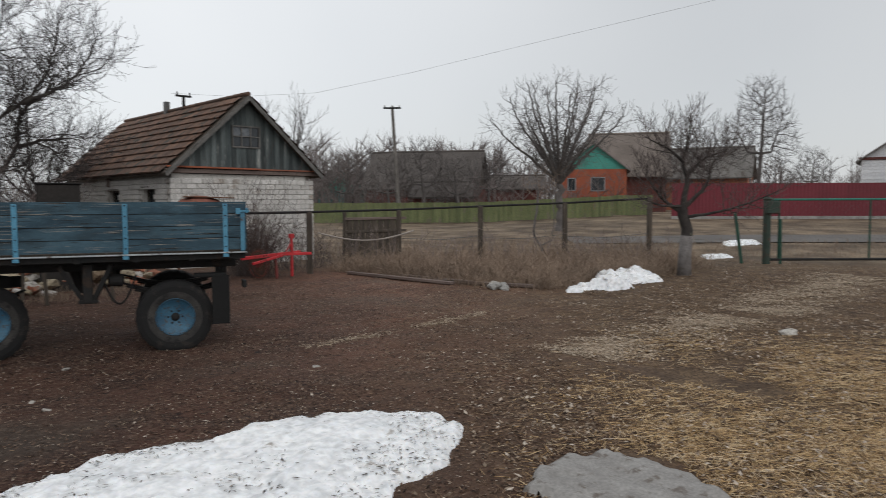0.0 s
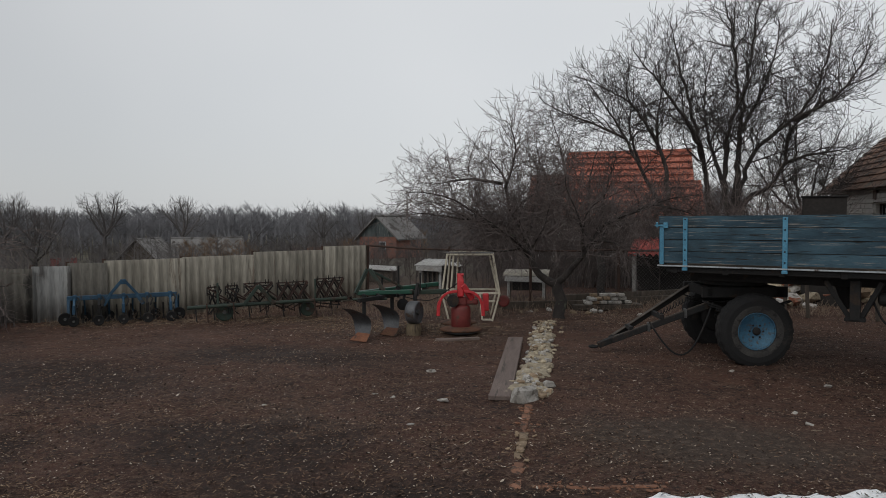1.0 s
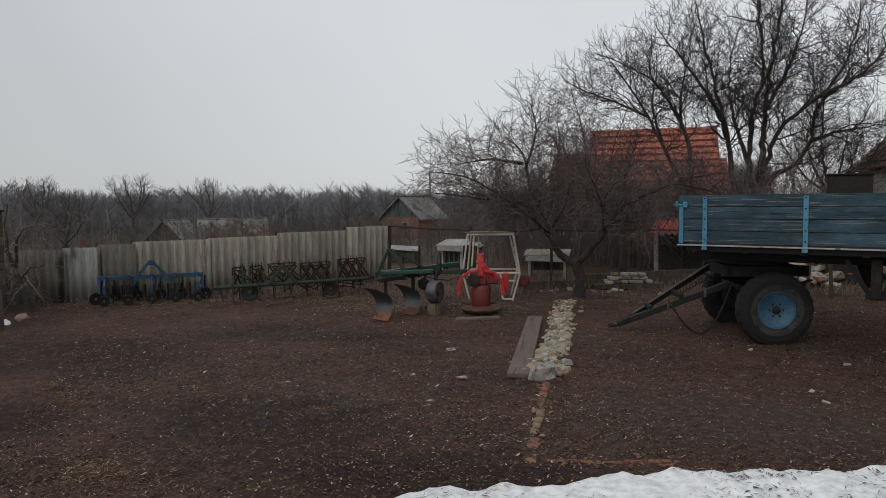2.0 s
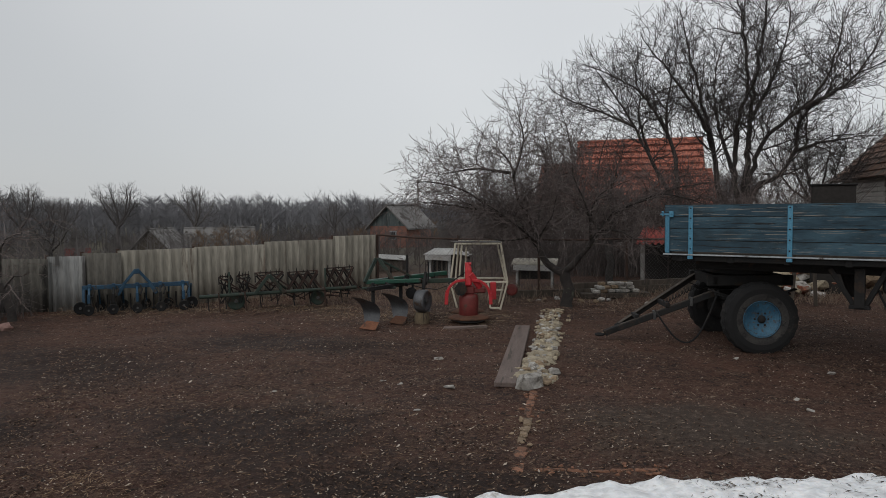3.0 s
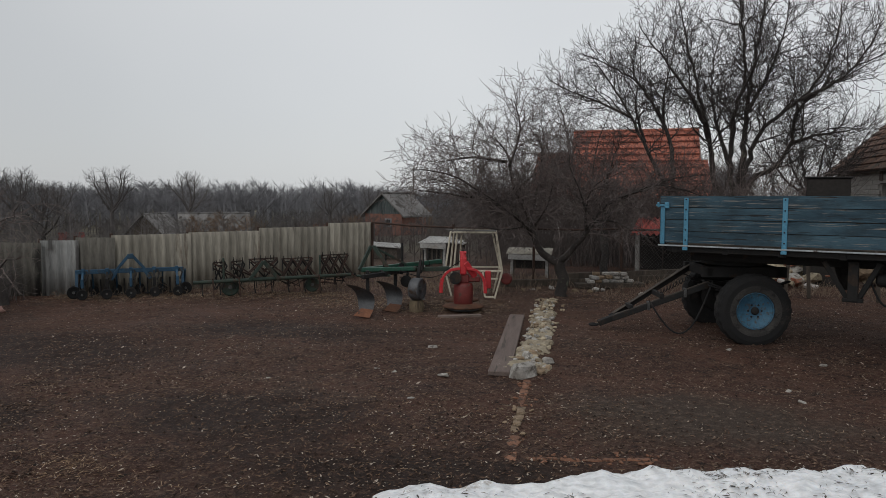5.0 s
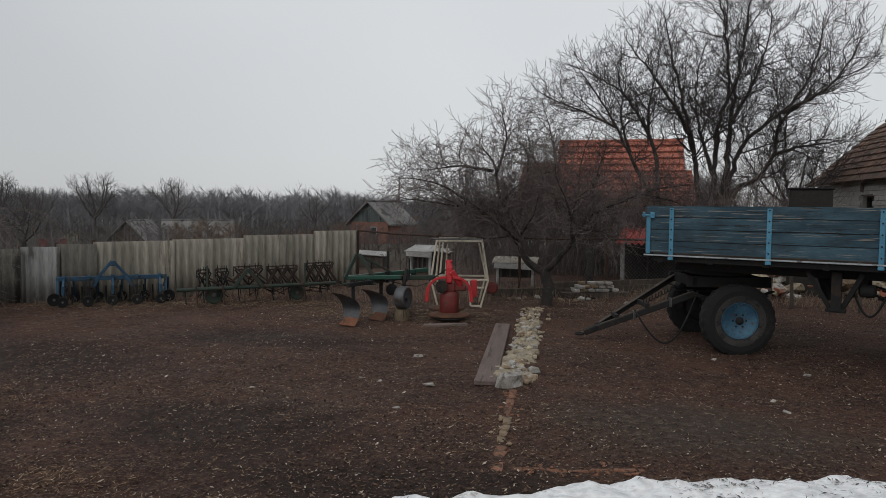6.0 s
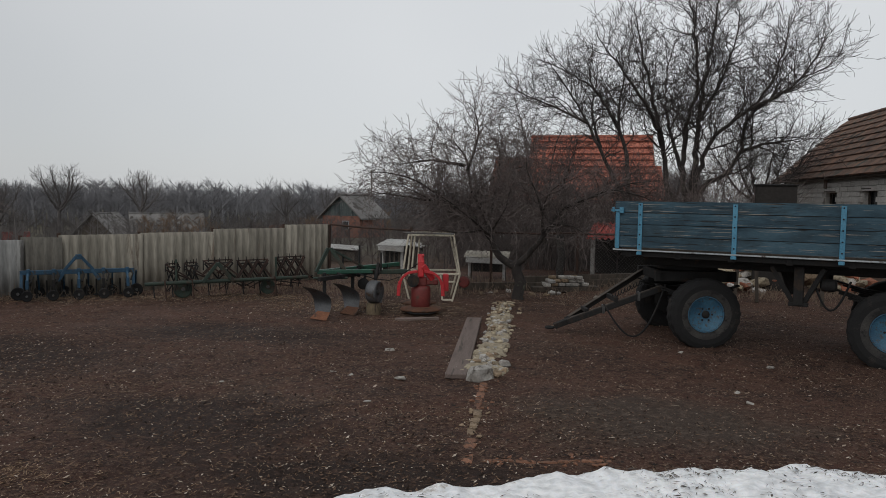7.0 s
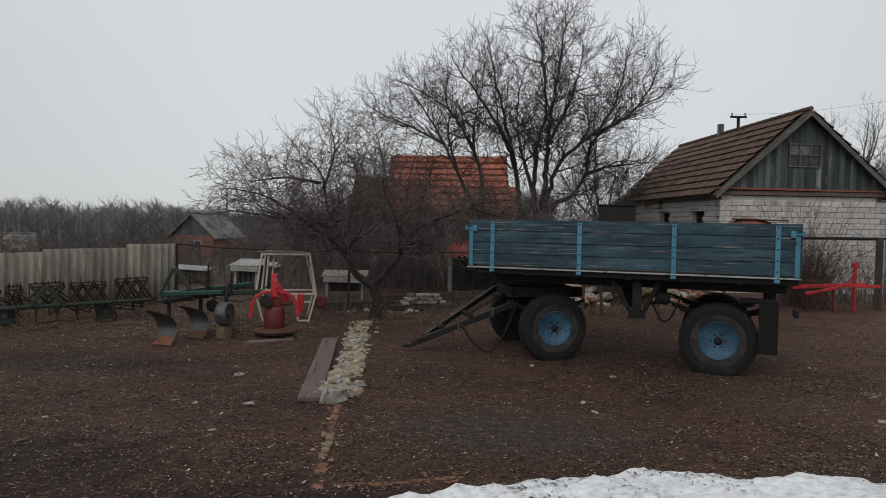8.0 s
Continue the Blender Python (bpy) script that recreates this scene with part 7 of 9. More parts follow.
lane_house("lane_house", "long low red brick barn among the thickets", 60, 8.4, 82, 4.0, 6.0, 2.2, 1.0, DULL_RED, DULL_RED, DARK_ROOF, [], eave=0.3)


# ---- fences along the lane, the gate, the lane itself ----
def lane_side():
    road = Build()
    us, ss = [26.2, 27.3, 28.4, 29.6], list(range(5, 92, 2))
    for s in ss:
        for u in us:
            x, y = aside(u + 0.25 * math.sin(s * 0.3), s)
            road.v.append((x, y, gz(x, y) + 0.03))
    for i in range(len(ss) - 1):
        for j in range(3):
            a = i * 4 + j
            road.f.append((a, a + 1, a + 5, a + 4))
    solid("road", road, ROAD, "narrow worn grey asphalt lane", "road", kind="structure", smooth=True)
    # maroon profiled sheet fence
    f = thing("maroon_fence", pose(*aside(40, 20), 0), "tall maroon profiled sheet metal fence on a pale plinth", "fence")
    inv = f.matrix_world.inverted()
    for k in range(17):
        s0 = 12.9 + 1.6 * k
        d = 40 - 0.06 * k
        (x, y), (x2, y2) = aside(d, s0), aside(d - 0.06, s0 + 1.6)
        a = math.atan2(y2 - y, x2 - x)
        z = gz(x, y)
        part("panel", Build().wave_sheet(1.62, 1.85, 0.2, 0.012, 0.003, inv @ Matrix.Translation((x, y, z + 0.16)) @ Matrix.Rotation(a, 4, "Z"), 4), MAROON, f)
        part("plinth", Build().box((0.8, 0.0, 0.05), (1.6, 0.12, 0.24), inv @ Matrix.Translation((x, y, z)) @ Matrix.Rotation(a, 4, "Z"), 0.01), CONCRETE, f)
    # green board fence
    f = thing("green_fence", pose(*aside(44, 3), 0), "long faded yellow-green board fence across the lane", "fence")
    inv = f.matrix_world.inverted()
    rng = random.Random(2)
    bd = Build().box((0, 0, 0.62), (0.145, 0.022, 1.24), None, 0.004).mesh("board", GREEN_BOARD)
    for k in range(142):
        s0 = -8.5 + 0.152 * k
        x, y = aside(44, s0)
        part("board", bd, None, f, "", False, inv @ Matrix.Translation((x, y, gz(x, y) + 0.04 + rng.uniform(-0.02, 0.02))) @ Matrix.Rotation(radians(LANE), 4, "Z"))
    for z in (0.35, 1.02):
        a, b = aside(44.06, -8.5), aside(44.06, 13.0)
        part("rail", Build().bar((*a, gz(*a) + z), (*b, gz(*b) + z), 0.05, 0.08, inv), GREEN_BOARD, f)
    # post and pipe rail along the weeds
    f = thing("pipe_rail_fence", pose(14, 13, 0), "fence of dark timber posts and a black pipe rail", "fence")
    inv = f.matrix_world.inverted()
    pts = [(5.6, 14.6, 1.46), (8.9, 14.75, 1.47), (11.6, 14.75, 1.50), (13.36, 13.47, 1.58), (15.5, 12.35, 1.66), (17.7, 11.1, 1.78)]
    for x, y, z in pts[1:]:
        part("post", Build().box((0, 0, z / 2 - 0.05), (0.13, 0.12, z + 0.1), inv @ Matrix.Translation((x, y, gz(x, y))) @ Matrix.Rotation(radians(-40), 4, "Z"), 0.015), OLD_WOOD, f)
    for p, q in zip(pts, pts[1:]):
        part("rail", Build().tube([p, q], 0.028, 8, inv), DARK_STEEL, f)
    for p, q in zip(pts[2:], pts[3:]):
        part("wire", Build().tube([(p[0], p[1], 0.75), ((p[0] + q[0]) / 2, (p[1] + q[1]) / 2, 0.70), (q[0], q[1], 0.8)], 0.008, 5, inv), WIRE, f)
    netting(f, (5.6, 14.6, 0), (8.9, 14.75, 0), 1.4, 0.08, inv)
    # green pipe gate
    x, y = 19.1, 8.42
    g = thing("farm_gate", pose(x, y, gz(x, y), 0, 0, LANE), "green pipe and netting gate with a stout green post", "gate")
    part("post", Build().tube([(0, 0, -0.1), (0, 0, 1.72)], 0.10, 12).lathe([(0.11, 1.70), (0.12, 1.74), (0.05, 1.80)], 12), DARK_GREEN, g)
    part("post", Build().bar((0.38, 0.0, 0.0), (0.36, 0.0, 1.2), 0.06, 0.06), GREEN_PAINT, g)
    part("prop", Build().bar((-0.55, 0.25, 0), (-0.75, 0.25, 1.35), 0.07, 0.07), GREEN_PAINT, g, "leaning green prop")
    teal = mat("teal_green_pipe", (0.02, 0.16, 0.12), (0.03, 0.21, 0.16))
    for z, r in ((1.72, 0.028), (0.12, 0.035)):
        part("rail", Build().tube([(0.1, 0, z), (6.6, 0, z)], r, 8), teal if z > 1 else DARK_STEEL, g)
    for xx in (0.32, 2.75, 4.9, 6.55):
        part("upright", Build().tube([(xx, 0, 0.1), (xx, 0, 1.72)], 0.026, 8), GREEN_PAINT, g)
    part("box", Build().box((0.1, -0.1, 1.52), (0.36, 0.14, 0.34), None, 0.02), DARK_GREEN, g)
    netting(g, (0.3, 0, 0.1), (6.5, 0, 0.1), 1.55, 0.16)
    # power pole, wires
    x, y = aside(45, -3.1)
    p = thing("power_pole", pose(x, y, gz(x, y), 0, 0, LANE), "grey power pole with a crossarm", "pole")
    top = 7.3
    part("pole", Build().tube([(0.42, 0, -0.2), (0, 0, top)], [0.15, 0.09], 12), POLE_WOOD, p)
    part("crossarm", Build().box((0, -0.1, top - 0.12), (1.1, 0.09, 0.1), None, 0.01), DARK_STEEL, p)
    for s in (-0.45, 0, 0.45):
        part("insulator", Build().lathe([(0.03, 0), (0.05, 0.06), (0.03, 0.14)], 10, Matrix.Translation((s, -0.1, top - 0.07))), PLASTER, p)
    line = [(8.32, 21.78, 5.02), (9.7, 20.1, 4.86), (11.3, 18.3, 4.92), (13.0, 15.9, 5.38), (14.8, 13.4, 5.96), (17.8, 9.1, 6.90), (21.2, 5.7, 8.0), (24.5, 2.0, 9.3)]
    solid("overhead_wire", Build().tube(line, 0.0032, 5), WIRE, "thin dark wire strung from the shed ridge to a pole", "wire")
    o = thing("power_pole", pose(24.5, 2.0, gz(24.5, 2.0)), "grey pole holding the shed wire", "pole")
    part("pole", Build().tube([(0, 0, -0.2), (0, 0, 9.4)], [0.15, 0.09], 12), POLE_WOOD, o)
    q = thing("power_pole", pose(-47, 150, -6, 0, 0, 0), "distant thin pole against the woods", "pole")
    part("pole", Build().tube([(0, 0, 0), (0, 0, 14)], [0.22, 0.14], 8), POLE_WOOD, q)


lane_side()


def wheel_rake():
    t = thing("wheel_rake", pose(6.75, 13.9, gz(7, 14), 0, 0, 12), "red wheel hay rake with thin pale tines", "hay rake")
    part("beam", Build().bar((0.0, 0, 0.50), (1.7, 0.1, 0.54), 0.07, 0.07, None, 0.006), RED_PAINT, t, "bright red beam")
    part("beam", Build().bar((0.05, -0.3, 0.40), (1.1, 0.0, 0.50), 0.05, 0.05, None, 0.006), RED_PAINT, t, "bright red beam")
    part("hitch_post", Build().bar((1.42, 0.05, 0.0), (1.42, 0.05, 0.95), 0.05, 0.05, None, 0.006).bar((1.42, 0.05, 0.78), (1.26, 0.05, 0.58), 0.025, 0.025).box((1.42, 0.05, 0.92), (0.12, 0.08, 0.10), None, 0.01), RED_PAINT, t, "bright red hitch post")
    part("hitch_arm", Build().bar((1.1, 0.1, 0.52), (1.95, 0.0, 0.50), 0.08, 0.06, None, 0.006), RED_PAINT, t)
    for k, (x, y) in enumerate(((0.30, -0.15), (0.62, 0.15))):
        w = part("rake_wheel", Build().tube([(x, y + 0.28 * math.cos(a), 0.36 + 0.28 * math.sin(a)) for a in [2 * math.pi * i / 28 for i in range(29)]], 0.008, 6), DARK_RED, t)
        part("hub", Build().lathe([(0.07, -0.02), (0.07, 0.02)], 14, Matrix.Translation((x, y, 0.36)) @ Matrix.Rotation(radians(90), 4, "Y")), DARK_RED, w)
        for i in range(24):
            a = 2 * math.pi * i / 24
            p0 = (x, y + 0.07 * math.cos(a), 0.36 + 0.07 * math.sin(a))
            p1 = (x - 0.03, y + 0.34 * math.cos(a + 0.35), 0.36 + 0.34 * math.sin(a + 0.35))
            part("tine", Build().tube([p0, p1], 0.004, 4), RUST, w)
    part("leg", Build().bar((0.9, 0.0, 0.50), (0.9, -0.05, 0.0), 0.05, 0.05, None, 0.005), DARK_RED, t)


wheel_rake()


def boundary_bits():
    # long pale board and log along the weed strip
    for (ax, ay), (bx, by), w in (((9.5, 14.0), (9.75, 10.6), 0.12), ((9.9, 11.4), (10.6, 9.1), 0.13), ((10.0, 12.6), (10.15, 9.8), 0.09)):
        ln = math.hypot(bx - ax, by - ay)
        solid("ground_board", Build().bar((0, 0, 0.04), (ln, 0, 0.05), w, 0.06, None, 0.008), PLANK_GREY, "weathered board lying along the weed strip", "board", "boards by the weeds", m=pose(ax, ay, gz(ax, ay), 0, 0, math.degrees(math.atan2(by - ay, bx - ax))))
    heap("rubble_heap", "small pile of grey stones at the board end", (9.85, 9.5), (0.3, 0.3), 9, 31, [STONE_GREY, CONCRETE], 0.9, "stone", "rubble", 0.12)
    pts = [(9.3 + 2.6 * u, 15.0 - 0.5 * u, 0.95 - 0.22 * math.sin(math.pi * u)) for u in [i / 16 for i in range(17)]]
    solid("pale_hose", Build().tube(pts, 0.02, 8), mat("dusty_pale_hose", (0.30, 0.26, 0.23), (0.40, 0.35, 0.31)), "pale sagging hose hung along the fence", "hose", smooth=True)
    g = thing("board_gate", pose(9.4, 16.2, gz(9.4, 16.2), 0, 0, -8), "low dark board gate between shed and fence", "gate")
    part("post", Build().box((1.35, 0, 0.7), (0.08, 0.08, 1.45), None, 0.008), OLD_WOOD, g)
    for k in range(9):
        part("board", Build().box((1.5 + 0.19 * k, 0, 0.66), (0.17, 0.03, 1.25), None, 0.005), OLD_WOOD, g)
    part("rail", Build().box((2.3, -0.03, 1.25), (1.9, 0.03, 0.07), None, 0.005), PLANK_GREY, g)
    part("rail", Build().box((2.3, -0.03, 0.9), (1.9, 0.03, 0.07), None, 0.005), OLD_WOOD, g)


boundary_bits()


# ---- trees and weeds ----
# far woods: the valley haze is painted into this pale bluish colour
FAR_BARK = mat("haze_paled_far_bark", (0.165, 0.163, 0.172), (0.225, 0.223, 0.234), 0.02, 0.5, 0.95)
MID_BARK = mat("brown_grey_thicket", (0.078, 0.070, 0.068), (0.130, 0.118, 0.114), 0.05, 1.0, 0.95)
# thickets round the lane houses, their brown lightened to carry haze
HAZY_BROWN = mat("haze_paled_brown_twigs", (0.125, 0.104, 0.098), (0.20, 0.168, 0.158), 0.08, 1.0, 0.95)
TAWNY_TWIG = mat("tawny_twigs", (0.12, 0.075, 0.045), (0.20, 0.13, 0.08), 0.3, 6, 0.95)
CANE = mat("red_brown_canes", (0.050, 0.034, 0.030), (0.105, 0.075, 0.066), 4, 30, 0.9, 0, 0.2)
APPLE_TWIG = mat("grey_brown_apple_twigs", (0.070, 0.056, 0.052), (0.165, 0.135, 0.126), 4, 30, 0.9, 0, 0.2)
from mathutils import kdtree


def colonise(seed, trunk, blobs, count, step, reach=6.0, kill=2.0, droop=0.0, iterations=90):
    """Grows branches from the trunk line towards points strewn in the crown's lobes. Returns nodes and parents."""
    rng = np.random.default_rng(seed)
    pts = []
    vol = [b[3] * b[4] * b[5] for b in blobs]
    for b, v in zip(blobs, vol):
        k = int(count * v / sum(vol))
        d = rng.normal(size=(k, 3))
        d /= np.linalg.norm(d, axis=1)[:, None]
        r = rng.random(k) ** 0.42
        pts.append(d * r[:, None] * np.array(b[3:6]) + np.array(b[0:3]))
    att = np.concatenate(pts)
    nodes, par = [], []
    for line in trunk:
        limb = isinstance(line[0], str)
        pp = line[2:] if limb else line
        prev = None
        if limb:
            start = Vector(pp[0])
            prev = min(range(len(nodes)), key=lambda i: (nodes[i] - start).length + (0.0 if nodes[i].z < start.z else 0.3))
        p0 = None
        for q in pp:
            q = Vector(q)
            if p0 is None:
                nodes.append(q)
                par.append(-1 if prev is None else prev)
                p0 = q
                continue
            n = max(1, int((q - p0).length / step))
            for i in range(1, n + 1):
                nodes.append(p0.lerp(q, i / n) + Vector(rng.normal(size=3) * step * 0.10))
                par.append(len(nodes) - 2)
            p0 = q
    alive = np.ones(len(att), bool)
    for it in range(iterations):
        if not alive.any():
            break
        kd = kdtree.KDTree(len(nodes))
        for i, q in enumerate(nodes):
            kd.insert(q, i)
        kd.balance()
        pull = {}
        lim = step * reach * (3.0 if it < 6 else 1.0)
        for j in np.nonzero(alive)[0]:
            a = Vector(att[j])
            co, i, d = kd.find(a)
            if d < step * kill:
                alive[j] = False
            elif d < lim:
                pull.setdefault(i, Vector((0, 0, 0)))
                pull[i] += (a - co).normalized()
        if not pull:
            break
        grown = 0
        for i, d in pull.items():
            if d.length < 0.05:
                continue
            d = d.normalized() + Vector(rng.normal(size=3) * 0.16) + Vector((0, 0, -droop))
            q = nodes[i] + d.normalized() * step
            nodes.append(q)
            par.append(i)
            grown += 1
        if not grown:
            break
    return nodes, par


def branches(nodes, par, tip=0.005, power=2.3, base=None):
    """Radii by the pipe model, and the chains to skin."""
    n = len(nodes)
    kids = [[] for _ in range(n)]
    for i, p in enumerate(par):
        if p >= 0:
            kids[p].append(i)
    order, stack = [], [i for i in range(n) if par[i] < 0]
    while stack:
        i = stack.pop()
        order.append(i)
        stack.extend(kids[i])
    rad = [0.0] * n
    for i in reversed(order):
        rad[i] = tip if not kids[i] else sum(rad[k] ** power for k in kids[i]) ** (1 / power)
    if base:
        top = max(rad)
        e = math.log(base / tip) / math.log(max(top / tip, 1.01))
        rad = [tip * (r / tip) ** e for r in rad]
    chains = []
    heads = [(i, None) for i in range(n) if par[i] < 0]
    while heads:
        i, root = heads.pop()
        c = [] if root is None else [root]
        while True:
            c.append(i)
            if not kids[i]:
                break
            ks = sorted(kids[i], key=lambda k: -rad[k])
            heads.extend((k, i) for k in ks[1:])
            i = ks[0]
        chains.append(c)
    return rad, chains, kids


def bare_tree(name, label, m, trunk, blobs, count, step, seed, trunk_r, tip=0.0045, twigs=1, twig_len=0.25, rise=0.4, droop=0.0, wood=None, twig_wood=None, group=""):
    wood, twig_wood = wood or BARK, twig_wood or BARK_TWIG
    nodes, par = colonise(seed, trunk, blobs, count, step, droop=droop)
    rad, chains, kids = branches(nodes, par, tip, 2.3, trunk_r)
    t = thing(name, m, label, "tree", group)
    rng = random.Random(seed)
    big, fine = Build(), Build()
    for c in chains:
        pts, rs = [nodes[i] for i in c], [rad[i] for i in c]
        if len(c) > 1 and par[c[0]] >= -1 and len(rs) > 1:
            rs[0] = min(rs[0], rs[1] * 1.25)
        r = max(rs)
        if len(c) < 2:
            continue
        n = 10 if r > 0.08 else 6 if r > 0.03 else 4 if r > 0.012 else 3
        (big if r > 0.02 else fine).tube(pts, rs, n, None, False)
    for i, q in enumerate(nodes):
        if rad[i] > tip * 2.6:
            continue
        for _ in range(twigs):
            d = (q - nodes[par[i]]).normalized() if par[i] >= 0 else Vector((0, 0, 1))
            d = (d * 1.1 + Vector((rng.gauss(0, 0.5), rng.gauss(0, 0.5), rng.gauss(0, 0.4) + rise))).normalized()
            ln = twig_len * rng.uniform(0.35, 1.2) * (1.7 if rng.random() < 0.15 else 1)
            e = q + d * ln + Vector((rng.gauss(0, 0.05), rng.gauss(0, 0.05), 0.05)) * ln
            fine.tube([q, e], [tip * 0.85, tip * 0.4], 3, None, False)
            for u in (0.35, 0.68):
                if rng.random() < 0.7:
                    sd = (d + Vector((rng.gauss(0, 0.7), rng.gauss(0, 0.7), rng.gauss(0, 0.6) + rise * 0.4))).normalized()
                    b0 = q.lerp(e, u)
                    fine.tube([b0, b0 + sd * ln * rng.uniform(0.25, 0.5)], [tip * 0.55, tip * 0.3], 3, None, False)
    part("trunk", big, wood, t, "", True)
    part("crown", fine, twig_wood, t)
    return t


def smooth_line(pts, step, wobble, rng):
    """A limb's line through the given points, rounded and a little crooked."""
    pts = [Vector(p) for p in pts]
    out = []
    for i in range(len(pts) - 1):
        a, b, c, d = pts[max(i - 1, 0)], pts[i], pts[i + 1], pts[min(i + 2, len(pts) - 1)]
        n = max(2, int((c - b).length / step))
        for k in range(n):
            u = k / n
            p = 0.5 * (2 * b + (c - a) * u + (2 * a - 5 * b + 4 * c - d) * u * u + (3 * b - a - 3 * c + d) * u ** 3)
            out.append(p + Vector((rng.gauss(0, 1), rng.gauss(0, 1), rng.gauss(0, 0.5))) * wobble * (1 if out else 0))
    return out + [pts[-1]]


def limb_tree(name, label, m, limbs, seed, lengths, gaps, rises, tip=0.005, spread=0.85, wobble=0.16, wood=None, twig_wood=None, group="", hang=0.0):
    """A bare tree grown limb by limb: side branches leave each limb in turn, bend after the light and carry shoots of their own.
    limbs: (radius at the foot, radius at the end, points, share of its length that is bare). lengths, gaps, rises: for each order of side branch."""
    wood, twig_wood = wood or BARK, twig_wood or BARK_TWIG
    rng = random.Random(seed)
    t = thing(name, m, label, "tree", group)
    big, fine = Build(), Build()

    def skin(line, radii):
        r = max(radii)
        n = 10 if r > 0.08 else 7 if r > 0.035 else 5 if r > 0.014 else 3
        (big if r > 0.016 else fine).tube(line, radii, n, None, False)

    def branch_off(line, radii, order, bare):
        total = sum((b - a).length for a, b in zip(line, line[1:]))
        lo, hi = lengths[order]
        at, run, turn = total * bare + gaps[order] * rng.random(), 0.0, rng.uniform(0, math.tau)
        for k in range(len(line) - 1):
            a, b = line[k], line[k + 1]
            seg = (b - a).length
            while at <= run + seg and seg > 1e-6:
                u = (at - run) / seg
                along = at / total
                turn += 2.4 + rng.gauss(0, 0.5)
                d = (b - a).normalized()
                e = d.orthogonal().normalized()
                f = d.cross(e)
                ang = spread * rng.uniform(0.65, 1.2)
                out = d * math.cos(ang) + (e * math.cos(turn) + f * math.sin(turn)) * math.sin(ang)
                ln = rng.uniform(lo, hi) * (1.12 - 0.62 * along) * (1.5 if rng.random() < 0.1 else 1)
                grow(a.lerp(b, u), out, ln, radii[k] * 0.62, order)
                at += gaps[order] * rng.uniform(0.6, 1.5)
            run += seg
        # the limb's end runs out in shoots
        d = (line[-1] - line[-2]).normalized()
        for _ in range(2):
            grow(line[-1], d + Vector((rng.gauss(0, 0.3), rng.gauss(0, 0.3), rng.gauss(0.1, 0.2))), rng.uniform(*lengths[-1]) * 1.3, radii[-1], len(lengths) - 1)

    def grow(p, d, ln, r, order):
        n = max(3, min(9, int(ln / 0.16) + 2)) if order < len(lengths) - 1 else 3
        r0 = min(r, tip * 0.9 + 0.011 * ln)
        d = d.normalized()
        lift = rises[order] + (-hang if rng.random() < 0.5 else 0.0) * (order > 0)
        line, radii = [p], [r0]
        for k in range(1, n + 1):
            d = (d + Vector((rng.gauss(0, wobble), rng.gauss(0, wobble), rng.gauss(0, wobble * 0.7) + lift * (2.0 / n)))).normalized()
            line.append(line[-1] + d * (ln / n))
            radii.append(max(tip * 0.5, r0 + (tip * 0.5 - r0) * k / n))
        skin(line, radii)
        if order + 1 < len(lengths):
            branch_off(line, radii, order + 1, 0.15)

    for r0, r1, pts, bare in limbs:
        line = smooth_line(pts, 0.16 if r0 < 0.2 else 0.5, r0 * 0.22, rng)
        if bare < 1:
            line = line[:max(4, int(len(line) * 0.88))]
        k = len(line) - 1
        radii = [r0 + (r1 - r0) * (i / k) ** 0.8 for i in range(k + 1)]
        skin(line, radii)
        if bare < 1:
            branch_off(line, radii, 0, bare)
    part("trunk", big, wood, t, "", True)
    part("crown", fine, twig_wood, t)
    return t


WALNUT_TWIG = mat("grey_brown_walnut_twigs", (0.030, 0.025, 0.024), (0.070, 0.058, 0.054), 4, 30, 0.9, 0, 0.2)


